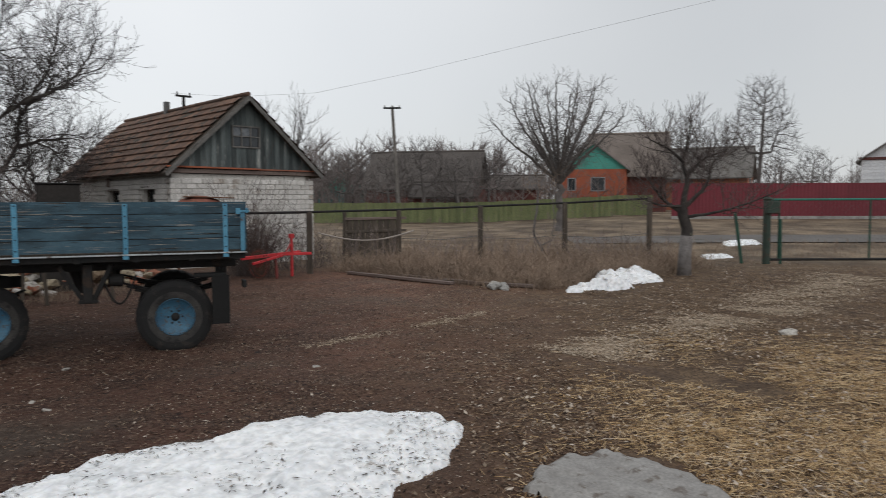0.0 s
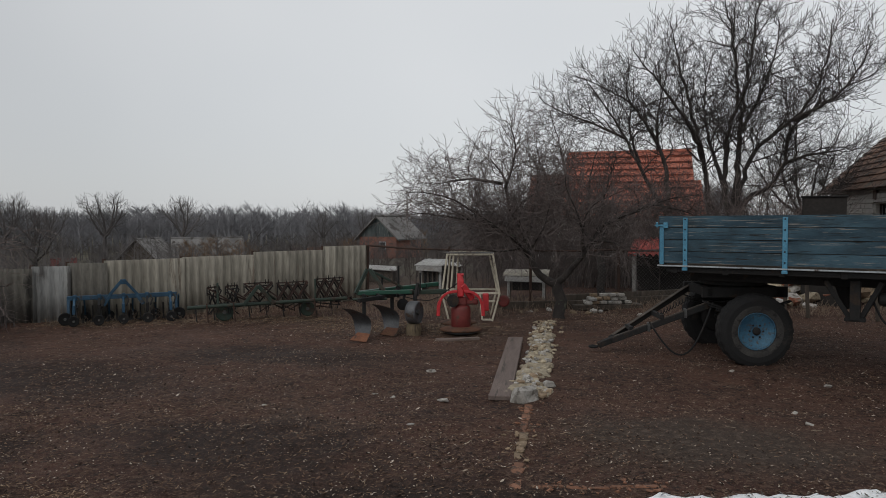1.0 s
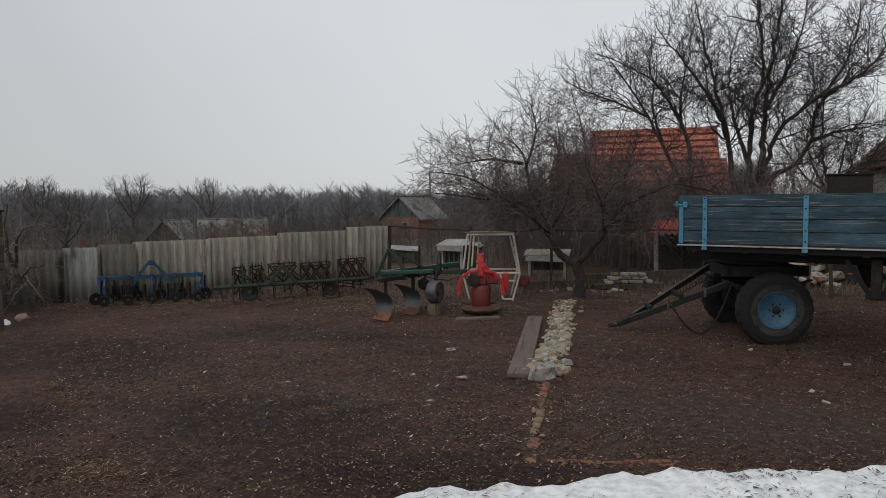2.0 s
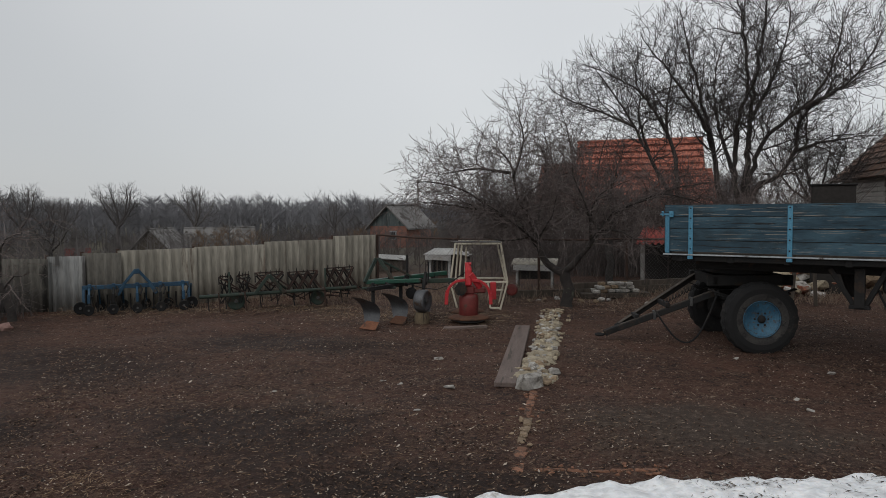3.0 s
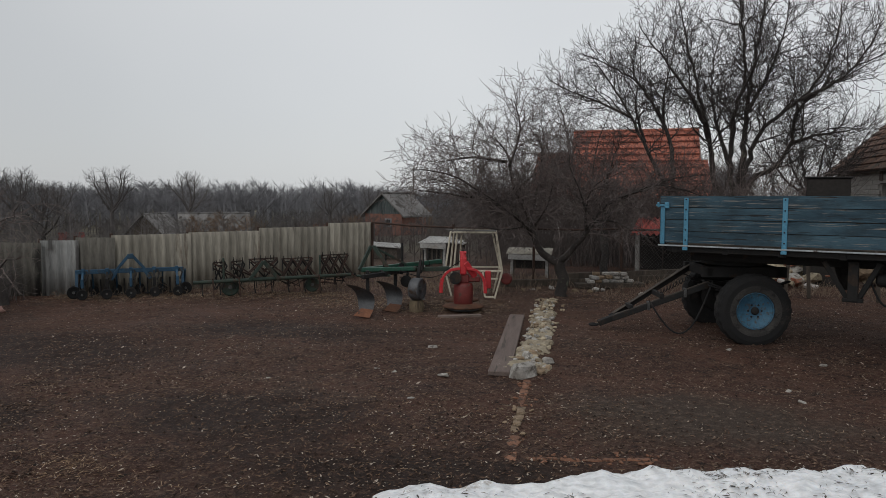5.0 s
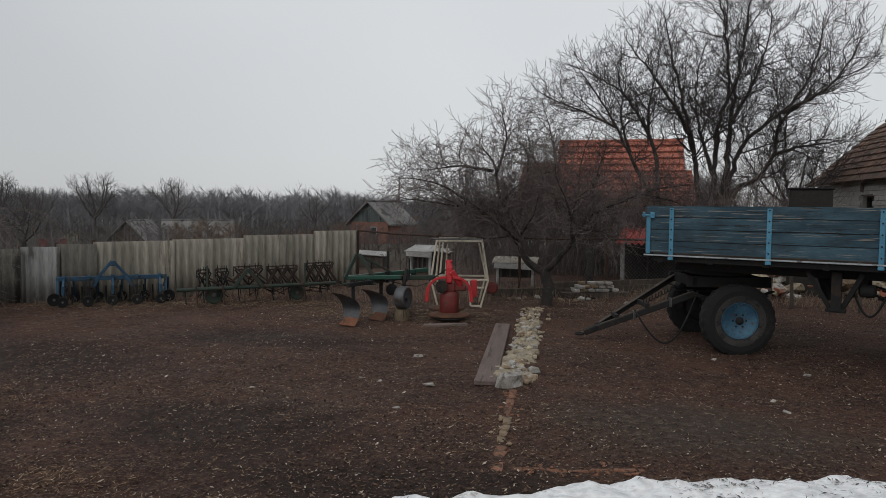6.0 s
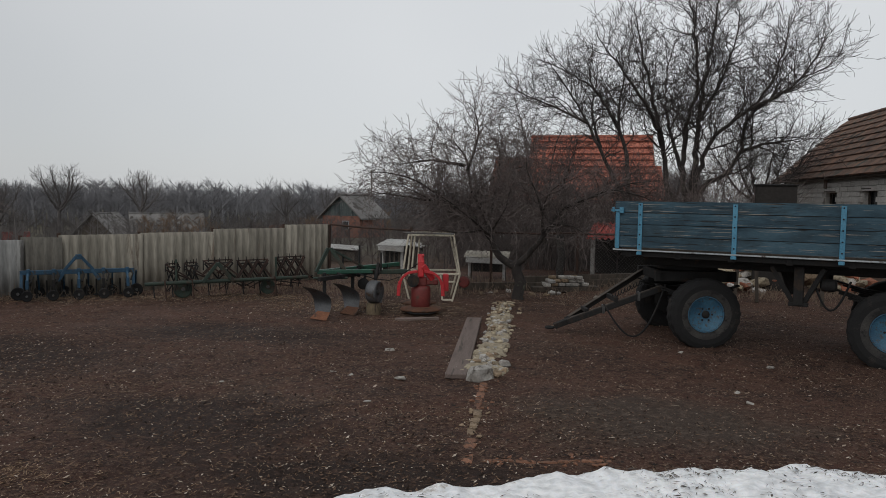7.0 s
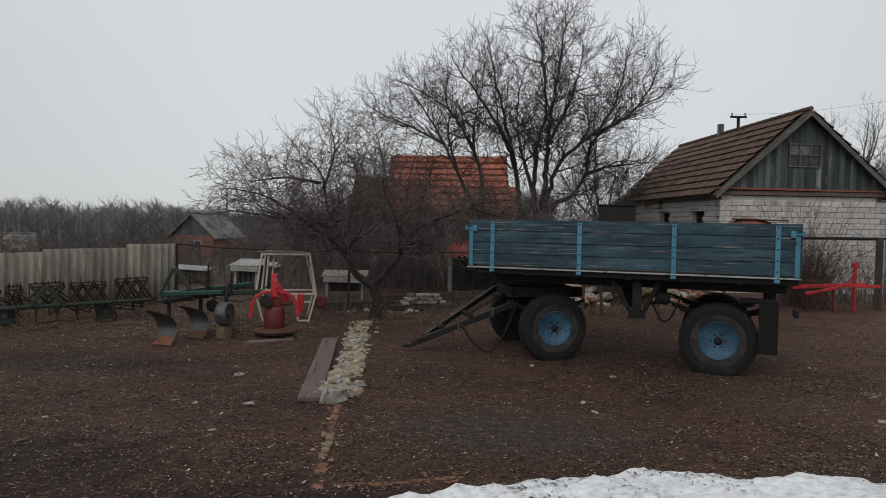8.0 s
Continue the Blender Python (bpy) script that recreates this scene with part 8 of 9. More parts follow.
def yard_trees():
    # old apple before the hutches: a forked trunk, one long limb to the left, shoots above and a hanging tangle below
    limb_tree("apple_tree", "old bare apple tree with a forked trunk and drooping tangle", pose(-1.14, 12.25, gz(-1.14, 12.25)),
              [(0.105, 0.09, [(0.03, 0, -0.1), (0.0, 0, 0.28), (-0.06, 0, 0.60)], 1.0),
               (0.075, 0.012, [(-0.06, 0, 0.56), (-0.33, -0.05, 0.72), (-0.47, -0.1, 1.0), (-0.58, -0.1, 1.3), (-0.88, 0.0, 2.0), (-1.03, 0.1, 2.5), (-1.35, 0.1, 2.85), (-1.7, 0.2, 3.1)], 0.2),
               (0.045, 0.009, [(-0.45, -0.1, 0.98), (-0.87, -0.2, 1.46), (-1.4, -0.3, 1.66), (-2.1, -0.3, 1.76), (-2.95, -0.2, 1.86)], 0.12),
               (0.045, 0.009, [(-0.58, -0.1, 1.28), (-0.45, 0.2, 1.9), (-0.42, 0.3, 2.5), (-0.6, 0.3, 3.1)], 0.2),
               (0.065, 0.010, [(-0.05, 0, 0.6), (0.24, -0.1, 0.86), (0.46, -0.1, 1.2), (0.72, 0.0, 1.56), (1.25, 0.1, 1.8), (1.8, 0.2, 1.95)], 0.3),
               (0.035, 0.008, [(0.40, -0.1, 1.1), (0.35, -0.5, 1.7), (0.15, -0.7, 2.2), (0.2, -0.6, 2.7)], 0.2),
               (0.035, 0.008, [(-1.0, 0.1, 2.3), (-1.6, 0.2, 2.4), (-2.0, 0.2, 2.35), (-2.4, 0.3, 2.3)], 0.1),
               (0.034, 0.008, [(-0.95, 0.05, 2.2), (-0.8, 0.3, 2.9), (-0.95, 0.4, 3.5)], 0.2), (0.030, 0.008, [(-1.1, -0.2, 1.55), (-1.7, -0.5, 2.0), (-2.3, -0.6, 2.15), (-2.8, -0.6, 2.1)], 0.1), (0.028, 0.007, [(-0.6, -0.1, 1.4), (-1.1, 0.3, 1.6), (-1.7, 0.4, 1.5), (-2.2, 0.4, 1.3)], 0.1),
               (0.030, 0.008, [(-0.5, -0.1, 1.1), (-0.9, -0.6, 1.5), (-1.4, -0.7, 1.85), (-1.8, -0.7, 2.05)], 0.1), (0.026, 0.007, [(-0.5, -0.1, 1.15), (-0.2, -0.5, 1.6), (-0.1, -0.7, 1.9), (0.0, -0.8, 1.7)], 0.1), (0.026, 0.007, [(-0.8, 0.0, 1.8), (-0.5, 0.3, 2.1), (0.0, 0.4, 2.3), (0.3, 0.5, 2.2)], 0.1),
               (0.026, 0.007, [(0.5, -0.1, 1.3), (0.9, -0.4, 1.3), (1.2, -0.6, 1.1)], 0.1), (0.026, 0.007, [(-0.6, -0.2, 1.2), (-1.0, -0.5, 1.15), (-1.5, -0.6, 1.25)], 0.1)],
              5, [(0.4, 1.0), (0.25, 0.6), (0.10, 0.25)], [0.072, 0.075, 0.075], [0.30, 0.18, 0.2], 0.0058, 1.0, 0.27, twig_wood=APPLE_TWIG, hang=0.42)
    # its neighbour behind, arching low to the right, with tall water shoots
    limb_tree("plum_tree", "bare dark fruit tree with low arching limbs by the garden fence", pose(-0.55, 15.2, gz(-0.55, 15.2)),
              [(0.085, 0.075, [(0.0, 0, -0.1), (0.0, 0, 0.5), (-0.03, 0, 1.05)], 1.0),
               (0.060, 0.010, [(-0.03, 0, 1.0), (0.14, 0, 1.55), (0.7, 0.1, 1.85), (1.45, 0.2, 2.1), (2.1, 0.2, 2.15)], 0.2),
               (0.050, 0.010, [(-0.03, 0, 1.0), (-0.5, 0, 1.6), (-0.95, 0.1, 2.1), (-1.35, 0.1, 2.4)], 0.2),
               (0.050, 0.008, [(-0.03, 0, 1.0), (0.0, 0.1, 1.9), (0.15, 0.1, 2.55), (0.35, 0.1, 3.2)], 0.2),
               (0.035, 0.008, [(0.3, 0, 1.65), (1.0, -0.3, 1.95), (1.9, -0.4, 1.7), (2.4, -0.4, 1.4)], 0.1),
               (0.030, 0.007, [(-0.6, 0.0, 1.7), (-0.8, 0.2, 2.9), (-1.15, 0.2, 4.15)], 0.3),
               (0.030, 0.007, [(-0.25, 0.0, 1.5), (-0.25, 0.2, 2.6), (0.1, 0.2, 3.6)], 0.3),
               (0.030, 0.007, [(-0.9, 0.1, 2.0), (-1.3, 0.2, 2.9), (-1.4, 0.2, 3.6)], 0.3)],
              6, [(0.5, 1.15), (0.3, 0.7), (0.12, 0.28)], [0.09, 0.09, 0.09], [0.14, 0.08, 0.12], 0.0062, 1.05, 0.28, hang=0.5)
    # the big walnut: a cluster of stems from one stool, leaders fanning up and one low limb sweeping out
    limb_tree("walnut_tree", "big bare walnut tree with a cluster of dark rising stems", pose(2.6, 19.8, gz(2.6, 19.8)),
              [(0.22, 0.16, [(0.0, 0, -0.1), (0.0, 0, 0.6), (0.02, 0, 1.3)], 1.0),
               (0.095, 0.013, [(-0.02, 0, 1.1), (-0.55, 0.1, 2.0), (-0.74, 0.2, 3.3), (-1.02, 0.3, 4.5), (-1.32, 0.4, 5.8), (-1.55, 0.4, 6.8), (-1.9, 0.5, 7.4)], 0.30),
               (0.095, 0.013, [(0, 0, 1.2), (-0.2, -0.2, 2.3), (-0.2, -0.4, 3.7), (0.0, -0.6, 4.7), (-0.12, -0.7, 5.9), (-0.35, -0.8, 7.1), (-0.4, -0.8, 8.2)], 0.32),
               (0.110, 0.013, [(0, 0, 1.2), (0.06, 0.1, 2.2), (0.2, 0.3, 4.0), (0.36, 0.4, 5.2), (0.55, 0.4, 6.6), (0.75, 0.4, 8.4)], 0.32),
               (0.090, 0.013, [(0.05, 0, 1.2), (0.1, -0.1, 2.2), (0.45, -0.3, 3.3), (1.3, -0.5, 4.1), (1.77, -0.6, 4.75), (2.05, -0.7, 5.9), (2.1, -0.7, 7.0)], 0.30),
               (0.095, 0.013, [(0.05, 0, 1.1), (0.3, 0.2, 2.0), (0.9, 0.3, 2.45), (1.32, 0.4, 3.1), (1.38, 0.4, 3.8), (1.9, 0.5, 4.4), (2.6, 0.5, 4.9), (2.95, 0.6, 5.25)], 0.30),
               (0.055, 0.010, [(1.3, 0.4, 3.05), (1.8, 0.2, 3.25), (2.3, 0.0, 3.3), (2.9, -0.2, 3.4)], 0.15),
               (0.075, 0.012, [(-0.74, 0.2, 3.2), (-1.1, -0.3, 4.0), (-1.6, -0.6, 4.7), (-2.35, -0.8, 5.7), (-2.75, -0.9, 6.3)], 0.2),
               (0.070, 0.012, [(-0.2, -0.2, 2.4), (-0.5, 0.7, 3.6), (-0.6, 1.2, 5.0), (-0.3, 1.4, 6.6)], 0.2),
               (0.060, 0.012, [(0.2, 0.3, 3.9), (0.8, 0.9, 5.0), (1.2, 1.2, 6.2), (1.3, 1.2, 7.2)], 0.2),
               (0.060, 0.011, [(1.3, -0.5, 4.05), (2.1, -0.9, 4.5), (2.6, -1.1, 5.2), (2.8, -1.1, 5.9)], 0.2)],
              7, [(0.8, 1.8), (0.4, 0.95), (0.15, 0.36)], [0.14, 0.115, 0.10], [0.15, 0.08, 0.2], 0.0086, 0.95, 0.25, twig_wood=WALNUT_TWIG)
    limb_tree("cherry_tree", "bare leaning cherry tree before the orange-roofed house", pose(1.0, 19.0, gz(1.0, 19.0)),
              [(0.10, 0.085, [(0.05, 0, -0.1), (0.03, 0, 0.9), (0.0, 0, 1.7)], 1.0),
               (0.075, 0.011, [(0.0, 0, 1.65), (-0.1, 0, 2.9), (-0.32, 0, 3.5), (-0.8, 0.1, 4.4), (-1.2, 0.2, 4.8), (-2.1, 0.2, 5.3), (-2.9, 0.3, 5.55)], 0.3),
               (0.070, 0.011, [(0.0, 0, 1.6), (-0.43, 0, 2.4), (-0.8, -0.1, 3.1), (-1.2, -0.2, 3.9), (-1.8, -0.3, 4.8), (-2.4, -0.3, 5.6)], 0.3),
               (0.045, 0.010, [(-0.3, 0, 3.4), (-0.3, 0.2, 4.3), (-0.05, 0.3, 5.6)], 0.2),
               (0.045, 0.010, [(-0.75, 0.0, 3.1), (-1.0, 0.3, 4.0), (-0.9, 0.4, 4.9), (-0.95, 0.4, 5.7)], 0.2),
               (0.040, 0.010, [(-1.1, -0.2, 3.7), (-1.9, -0.2, 4.1), (-2.8, -0.1, 4.5), (-3.4, 0.0, 4.9)], 0.1)],
              17, [(0.65, 1.3), (0.35, 0.75), (0.14, 0.32)], [0.12, 0.105, 0.10], [0.14, 0.08, 0.2], 0.0080, 1.0, 0.25, twig_wood=WALNUT_TWIG)
    # small tree in the fence corner
    limb_tree("thorn_tree", "small bare tree with pale twigs before the dark fence corner", pose(-9.42, 8.85, gz(-9.42, 8.85)),
              [(0.075, 0.05, [(0.02, 0, -0.08), (-0.08, 0, 0.35), (-0.24, 0.0, 0.75)], 0.6), (0.042, 0.01, [(-0.24, 0, 0.72), (-0.36, 0, 1.2), (-0.42, 0.1, 1.7), (-0.3, 0.1, 2.1)], 0.2), (0.035, 0.008, [(-0.2, 0, 0.7), (-0.05, -0.1, 1.15), (0.2, -0.1, 1.35), (0.55, -0.1, 1.4)], 0.2),
               (0.035, 0.008, [(-0.3, 0, 0.9), (-0.8, 0, 1.3), (-1.3, 0.1, 1.5)], 0.2), (0.02, 0.007, [(-0.12, 0, 0.5), (0.2, -0.1, 0.72), (0.5, -0.1, 0.7)], 0.2)],
              8, [(0.35, 0.8), (0.2, 0.45), (0.1, 0.28)], [0.13, 0.11, 0.10], [0.1, 0.0, 0.0], 0.0042, 1.0, 0.28, wood=BARK, twig_wood=PALE_TWIG, hang=0.2)
    limb_tree("garden_tree", "dark bare fruit tree standing behind the sheet fence", pose(-28.0, 28.6, gz(-28.0, 28.6)),
              [(0.13, 0.11, [(0, 0, -0.2), (0, 0, 0.3), (0.03, 0, 0.65)], 1.0), (0.09, 0.02, [(0.0, 0, 0.6), (-0.5, 0, 0.9), (-0.9, 0.1, 1.5), (-1.1, 0.1, 2.0)], 0.2), (0.08, 0.02, [(0.0, 0, 0.6), (0.25, 0, 1.1), (0.3, 0.1, 1.7), (0.5, 0.1, 2.1)], 0.2), (0.07, 0.02, [(0.02, 0, 0.6), (0.6, -0.1, 0.85), (1.0, -0.1, 1.3), (1.2, -0.1, 1.8)], 0.2)],
              28, [(0.5, 1.1), (0.3, 0.6), (0.15, 0.35)], [0.24, 0.20, 0.17], [0.2, 0.1, 0.1], 0.010, 1.0, 0.25, twig_wood=WALNUT_TWIG)
    limb_tree("garden_tree", "thin bare trees filling the gap beside the shed", pose(5.2, 24.0, gz(5.2, 24)),
              [(0.10, 0.08, [(0, 0, -0.2), (0.02, 0, 0.9), (0.0, 0, 1.7)], 1.0)] + [(0.05, 0.010, [(0.0, 0, 1.6), (0.35 * a, 0.2 * b, 2.4), (0.6 * a, 0.4 * b, 3.4), (0.8 * a, 0.4 * b, 4.2)], 0.2) for a, b in ((-2.4, 0.3), (-1.4, -1), (-0.4, 1), (0.5, -1), (1.4, 0.8), (2.3, -0.3))],
              29, [(0.6, 1.3), (0.35, 0.8), (0.2, 0.4)], [0.13, 0.12, 0.12], [0.2, 0.1, 0.1], 0.006, 1.0, 0.25, twig_wood=WALNUT_TWIG)
    # by the gate, whitewashed foot, hard-pruned limbs
    x, y = 15.05, 8.5
    gate_tree = limb_tree("fruit_tree", "pruned bare fruit tree with whitewashed trunk by the gate", pose(x, y, gz(x, y), 0, 0, LANE),
              [(0.135, 0.115, [(0.05, 0, 0.9), (0.0, 0, 1.25), (-0.05, 0, 1.55)], 1.0), (0.085, 0.014, [(-0.05, 0, 1.5), (0.05, 0, 2.1), (-0.02, 0.1, 2.7), (0.1, 0.1, 3.3), (0.12, 0.1, 3.8)], 0.2), (0.06, 0.012, [(-0.05, 0, 1.45), (-0.5, 0.1, 1.8), (-0.85, 0.1, 2.3), (-0.8, 0.1, 2.9)], 0.2), (0.06, 0.012, [(0.0, 0, 1.6), (0.45, -0.1, 2.1), (0.6, -0.1, 2.6), (1.0, -0.1, 3.0)], 0.2),
               (0.05, 0.010, [(0.02, 0, 2.3), (0.5, 0.2, 2.7), (1.1, 0.3, 2.95), (1.5, 0.3, 3.35)], 0.1), (0.045, 0.010, [(0.0, 0, 1.35), (0.7, -0.4, 1.5), (1.4, -0.6, 1.75), (2.2, -0.8, 2.15)], 0.3), (0.045, 0.010, [(0.0, 0.1, 2.6), (-0.4, 0.1, 2.95), (-0.9, 0.1, 3.2), (-1.0, 0.1, 3.6)], 0.1), (0.04, 0.010, [(-0.1, 0, 1.6), (-0.7, -0.1, 1.65), (-1.2, -0.1, 1.9)], 0.2)],
              9, [(0.4, 1.1), (0.2, 0.5), (0.1, 0.24)], [0.085, 0.09, 0.10], [0.6, 0.25, 0.25], 0.0072, 1.0, 0.24, wood=BARK, twig_wood=BARK_TWIG)
    part("whitewash", Build().tube([(0, 0, -0.1), (0.02, 0, 0.5), (0.05, 0, 0.93)], [0.17, 0.145, 0.138], 14), WHITEWASH, gate_tree, "patchy grey whitewash on the lower trunk", True)


def lane_trees():
    def fan(h, w, fork, n, seed, r):
        """Limbs that rise from one fork into a broad crown."""
        rng = random.Random(seed)
        out = [(r, r * 0.85, [(0, 0, -0.2), (0.03, 0, fork * 0.5), (0, 0, fork)], 1.0)]
        for k in range(n):
            a = math.tau * (k + rng.uniform(-0.3, 0.3)) / n
            lean = w * (0.35 + 0.65 * ((k * 7) % n) / n)
            up = h - (h - fork) * 0.55 * (lean / w) ** 2
            x, y = math.cos(a) * lean, math.sin(a) * lean
            out.append((r * 0.55, r * 0.13, [(0, 0, fork * 0.95), (x * 0.35, y * 0.35, fork + (up - fork) * 0.30), (x * 0.75, y * 0.75, fork + (up - fork) * 0.65), (x, y, up)], 0.2))
        return out
    x, y = aside(34, 5.6)
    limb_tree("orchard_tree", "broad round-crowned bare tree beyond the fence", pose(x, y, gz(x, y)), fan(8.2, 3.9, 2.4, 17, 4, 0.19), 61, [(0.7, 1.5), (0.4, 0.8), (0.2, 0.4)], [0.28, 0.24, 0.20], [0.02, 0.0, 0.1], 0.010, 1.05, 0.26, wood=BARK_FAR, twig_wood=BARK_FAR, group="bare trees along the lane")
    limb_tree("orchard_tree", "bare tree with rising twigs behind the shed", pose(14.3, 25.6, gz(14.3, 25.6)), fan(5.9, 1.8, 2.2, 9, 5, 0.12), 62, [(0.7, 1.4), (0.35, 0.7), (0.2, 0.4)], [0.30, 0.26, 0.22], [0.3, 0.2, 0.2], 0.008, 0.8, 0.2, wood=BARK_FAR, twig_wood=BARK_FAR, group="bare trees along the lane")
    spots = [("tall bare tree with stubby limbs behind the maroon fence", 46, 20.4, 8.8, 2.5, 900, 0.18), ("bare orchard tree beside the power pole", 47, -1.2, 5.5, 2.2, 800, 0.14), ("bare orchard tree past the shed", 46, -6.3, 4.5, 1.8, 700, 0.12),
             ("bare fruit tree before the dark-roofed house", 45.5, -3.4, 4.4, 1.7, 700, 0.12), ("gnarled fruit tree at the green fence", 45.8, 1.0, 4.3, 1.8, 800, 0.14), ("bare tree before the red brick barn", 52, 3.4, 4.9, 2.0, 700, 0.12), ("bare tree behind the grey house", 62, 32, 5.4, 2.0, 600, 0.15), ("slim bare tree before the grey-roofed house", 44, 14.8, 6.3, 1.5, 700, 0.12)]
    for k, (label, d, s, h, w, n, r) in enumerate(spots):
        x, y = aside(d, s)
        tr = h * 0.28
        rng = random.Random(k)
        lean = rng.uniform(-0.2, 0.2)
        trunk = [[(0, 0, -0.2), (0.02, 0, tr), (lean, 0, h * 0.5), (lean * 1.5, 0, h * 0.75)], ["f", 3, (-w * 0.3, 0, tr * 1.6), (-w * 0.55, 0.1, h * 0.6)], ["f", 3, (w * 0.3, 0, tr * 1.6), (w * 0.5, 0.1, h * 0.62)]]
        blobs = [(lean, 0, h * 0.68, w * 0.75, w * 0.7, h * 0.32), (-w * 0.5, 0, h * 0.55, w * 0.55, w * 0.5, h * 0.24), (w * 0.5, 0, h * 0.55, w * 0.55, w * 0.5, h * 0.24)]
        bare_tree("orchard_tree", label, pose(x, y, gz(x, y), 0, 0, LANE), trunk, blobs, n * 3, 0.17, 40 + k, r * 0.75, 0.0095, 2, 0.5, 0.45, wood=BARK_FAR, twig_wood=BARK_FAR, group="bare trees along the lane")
    # a few big trees standing over the valley
    first = limb_tree("valley_tree", "tall bare tree standing over the valley houses", pose(-88.0, 84.5, -4.6),
                      [(0.34, 0.24, [(0, 0, -0.3), (0.1, 0, 2.4), (0.2, 0, 4.2)], 1.0), (0.22, 0.05, [(0.2, 0, 4.0), (-0.9, 0.3, 6.0), (-2.4, 0.5, 7.6), (-3.4, 0.6, 9.2)], 0.2), (0.22, 0.05, [(0.2, 0, 4.1), (0.3, -0.4, 6.5), (-0.5, -0.6, 8.8), (-0.6, -0.7, 10.6)], 0.2),
                       (0.22, 0.05, [(0.2, 0, 4.1), (1.2, 0.2, 6.0), (1.6, 0.3, 8.2), (1.3, 0.3, 10.4)], 0.2), (0.20, 0.05, [(0.2, 0, 3.9), (1.8, -0.3, 5.4), (3.2, -0.4, 7.0), (3.6, -0.4, 8.8)], 0.2), (0.18, 0.05, [(0.2, 0, 4.2), (0.4, 1.6, 6.2), (0.6, 2.2, 8.6), (0.5, 2.4, 10.0)], 0.2), (0.18, 0.05, [(0.1, 0, 4.0), (-0.2, -1.6, 6.0), (-0.6, -2.4, 8.2), (0.1, -2.6, 9.4)], 0.2)],
                      90, [(1.4, 2.7), (0.8, 1.5), (0.45, 0.85)], [0.55, 0.42, 0.34], [0.2, 0.1, 0.15], 0.026, 0.95, 0.22, wood=MID_BARK, twig_wood=MID_BARK, group="tall trees over the valley")
    for k, (az, d, z) in enumerate(((-40.0, 112, -4.6), (-34.7, 118, -4.9), (-43.4, 150, -6.0), (-51, 122, -5.0), (-55, 116, -5.2), (-58.5, 120, -4.8), (-44.5, 140, -6.4), (-20.5, 150, -6.6), (-24, 165, -6.8))):
        copy_thing(first, pose(d * math.sin(radians(az)), d * math.cos(radians(az)), z, 0, 0, 73 * k))
    # small vine-like tree at the rail
    x, y = 15.4, 13.1
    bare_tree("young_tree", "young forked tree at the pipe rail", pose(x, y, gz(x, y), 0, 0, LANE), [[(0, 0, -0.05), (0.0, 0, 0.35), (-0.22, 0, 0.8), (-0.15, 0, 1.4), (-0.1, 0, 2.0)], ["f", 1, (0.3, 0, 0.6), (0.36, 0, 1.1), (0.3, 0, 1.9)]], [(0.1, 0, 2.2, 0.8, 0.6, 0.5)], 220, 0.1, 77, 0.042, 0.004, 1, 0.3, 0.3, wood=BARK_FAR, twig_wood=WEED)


yard_trees()
lane_trees()


def woods(name, label, seed, count, where, size, material, sprays=46, thin=1.0, vary=0.45):
    """Far bare woods: many trees of trunk, limbs and sprays, in one mesh."""
    rng = random.Random(seed)
    b = Build()

    def stick(p, q, r0, r1):
        d = (q - p)
        s = d.cross(Vector((0.3, 0.2, 1))).normalized()
        u = d.cross(s).normalized()
        o = len(b.v)
        for a in (0, 2.09, 4.19):
            e = s * math.cos(a) + u * math.sin(a)
            b.v.append(tuple(p + e * r0))
            b.v.append(tuple(q + e * r1))
        b.f.extend(((o, o + 2, o + 3, o + 1), (o + 2, o + 4, o + 5, o + 3), (o + 4, o, o + 1, o + 5)))
    for _ in range(count):
        x, y = where(rng)
        h = size * rng.uniform(1 - vary, 1.1) * (1 + 0.35 * noise.noise(Vector((x * 0.025, y * 0.025, seed))))
        base = Vector((x, y, gz(x, y) - 0.2))
        top = base + Vector((rng.gauss(0, 0.05) * h, rng.gauss(0, 0.05) * h, h * 0.8))
        stick(base, base.lerp(top, 0.5), h * 0.016 * thin, h * 0.011 * thin)
        stick(base.lerp(top, 0.5), top, h * 0.011 * thin, h * 0.003 * thin)
        limbs = []
        for _ in range(9):
            u = rng.uniform(0.25, 0.9)
            p = base.lerp(top, u)
            a = rng.uniform(0, math.tau)
            ln = h * rng.uniform(0.14, 0.30) * (1.15 - u * 0.6)
            q = p + Vector((math.cos(a) * ln, math.sin(a) * ln, ln * rng.uniform(0.5, 1.2)))
            stick(p, q, h * 0.006 * thin, h * 0.0025 * thin)
            limbs.append((p, q))
        for _ in range(sprays):
            p, q = rng.choice(limbs)
            s = p.lerp(q, rng.uniform(0.35, 1.0))
            d = (q - p).normalized() + Vector((rng.gauss(0, 0.6), rng.gauss(0, 0.6), rng.gauss(0.2, 0.5)))
            stick(s, s + d.normalized() * h * rng.uniform(0.06, 0.17), h * 0.0020 * thin, h * 0.0007 * thin)
    solid(name, b, material, label, "woods", kind="stuff")


def polar(a0, a1, r0, r1):
    def pick(rng):
        a, r = radians(rng.uniform(a0, a1)), rng.uniform(r0, r1)
        return r * math.sin(a), r * math.cos(a)
    return pick


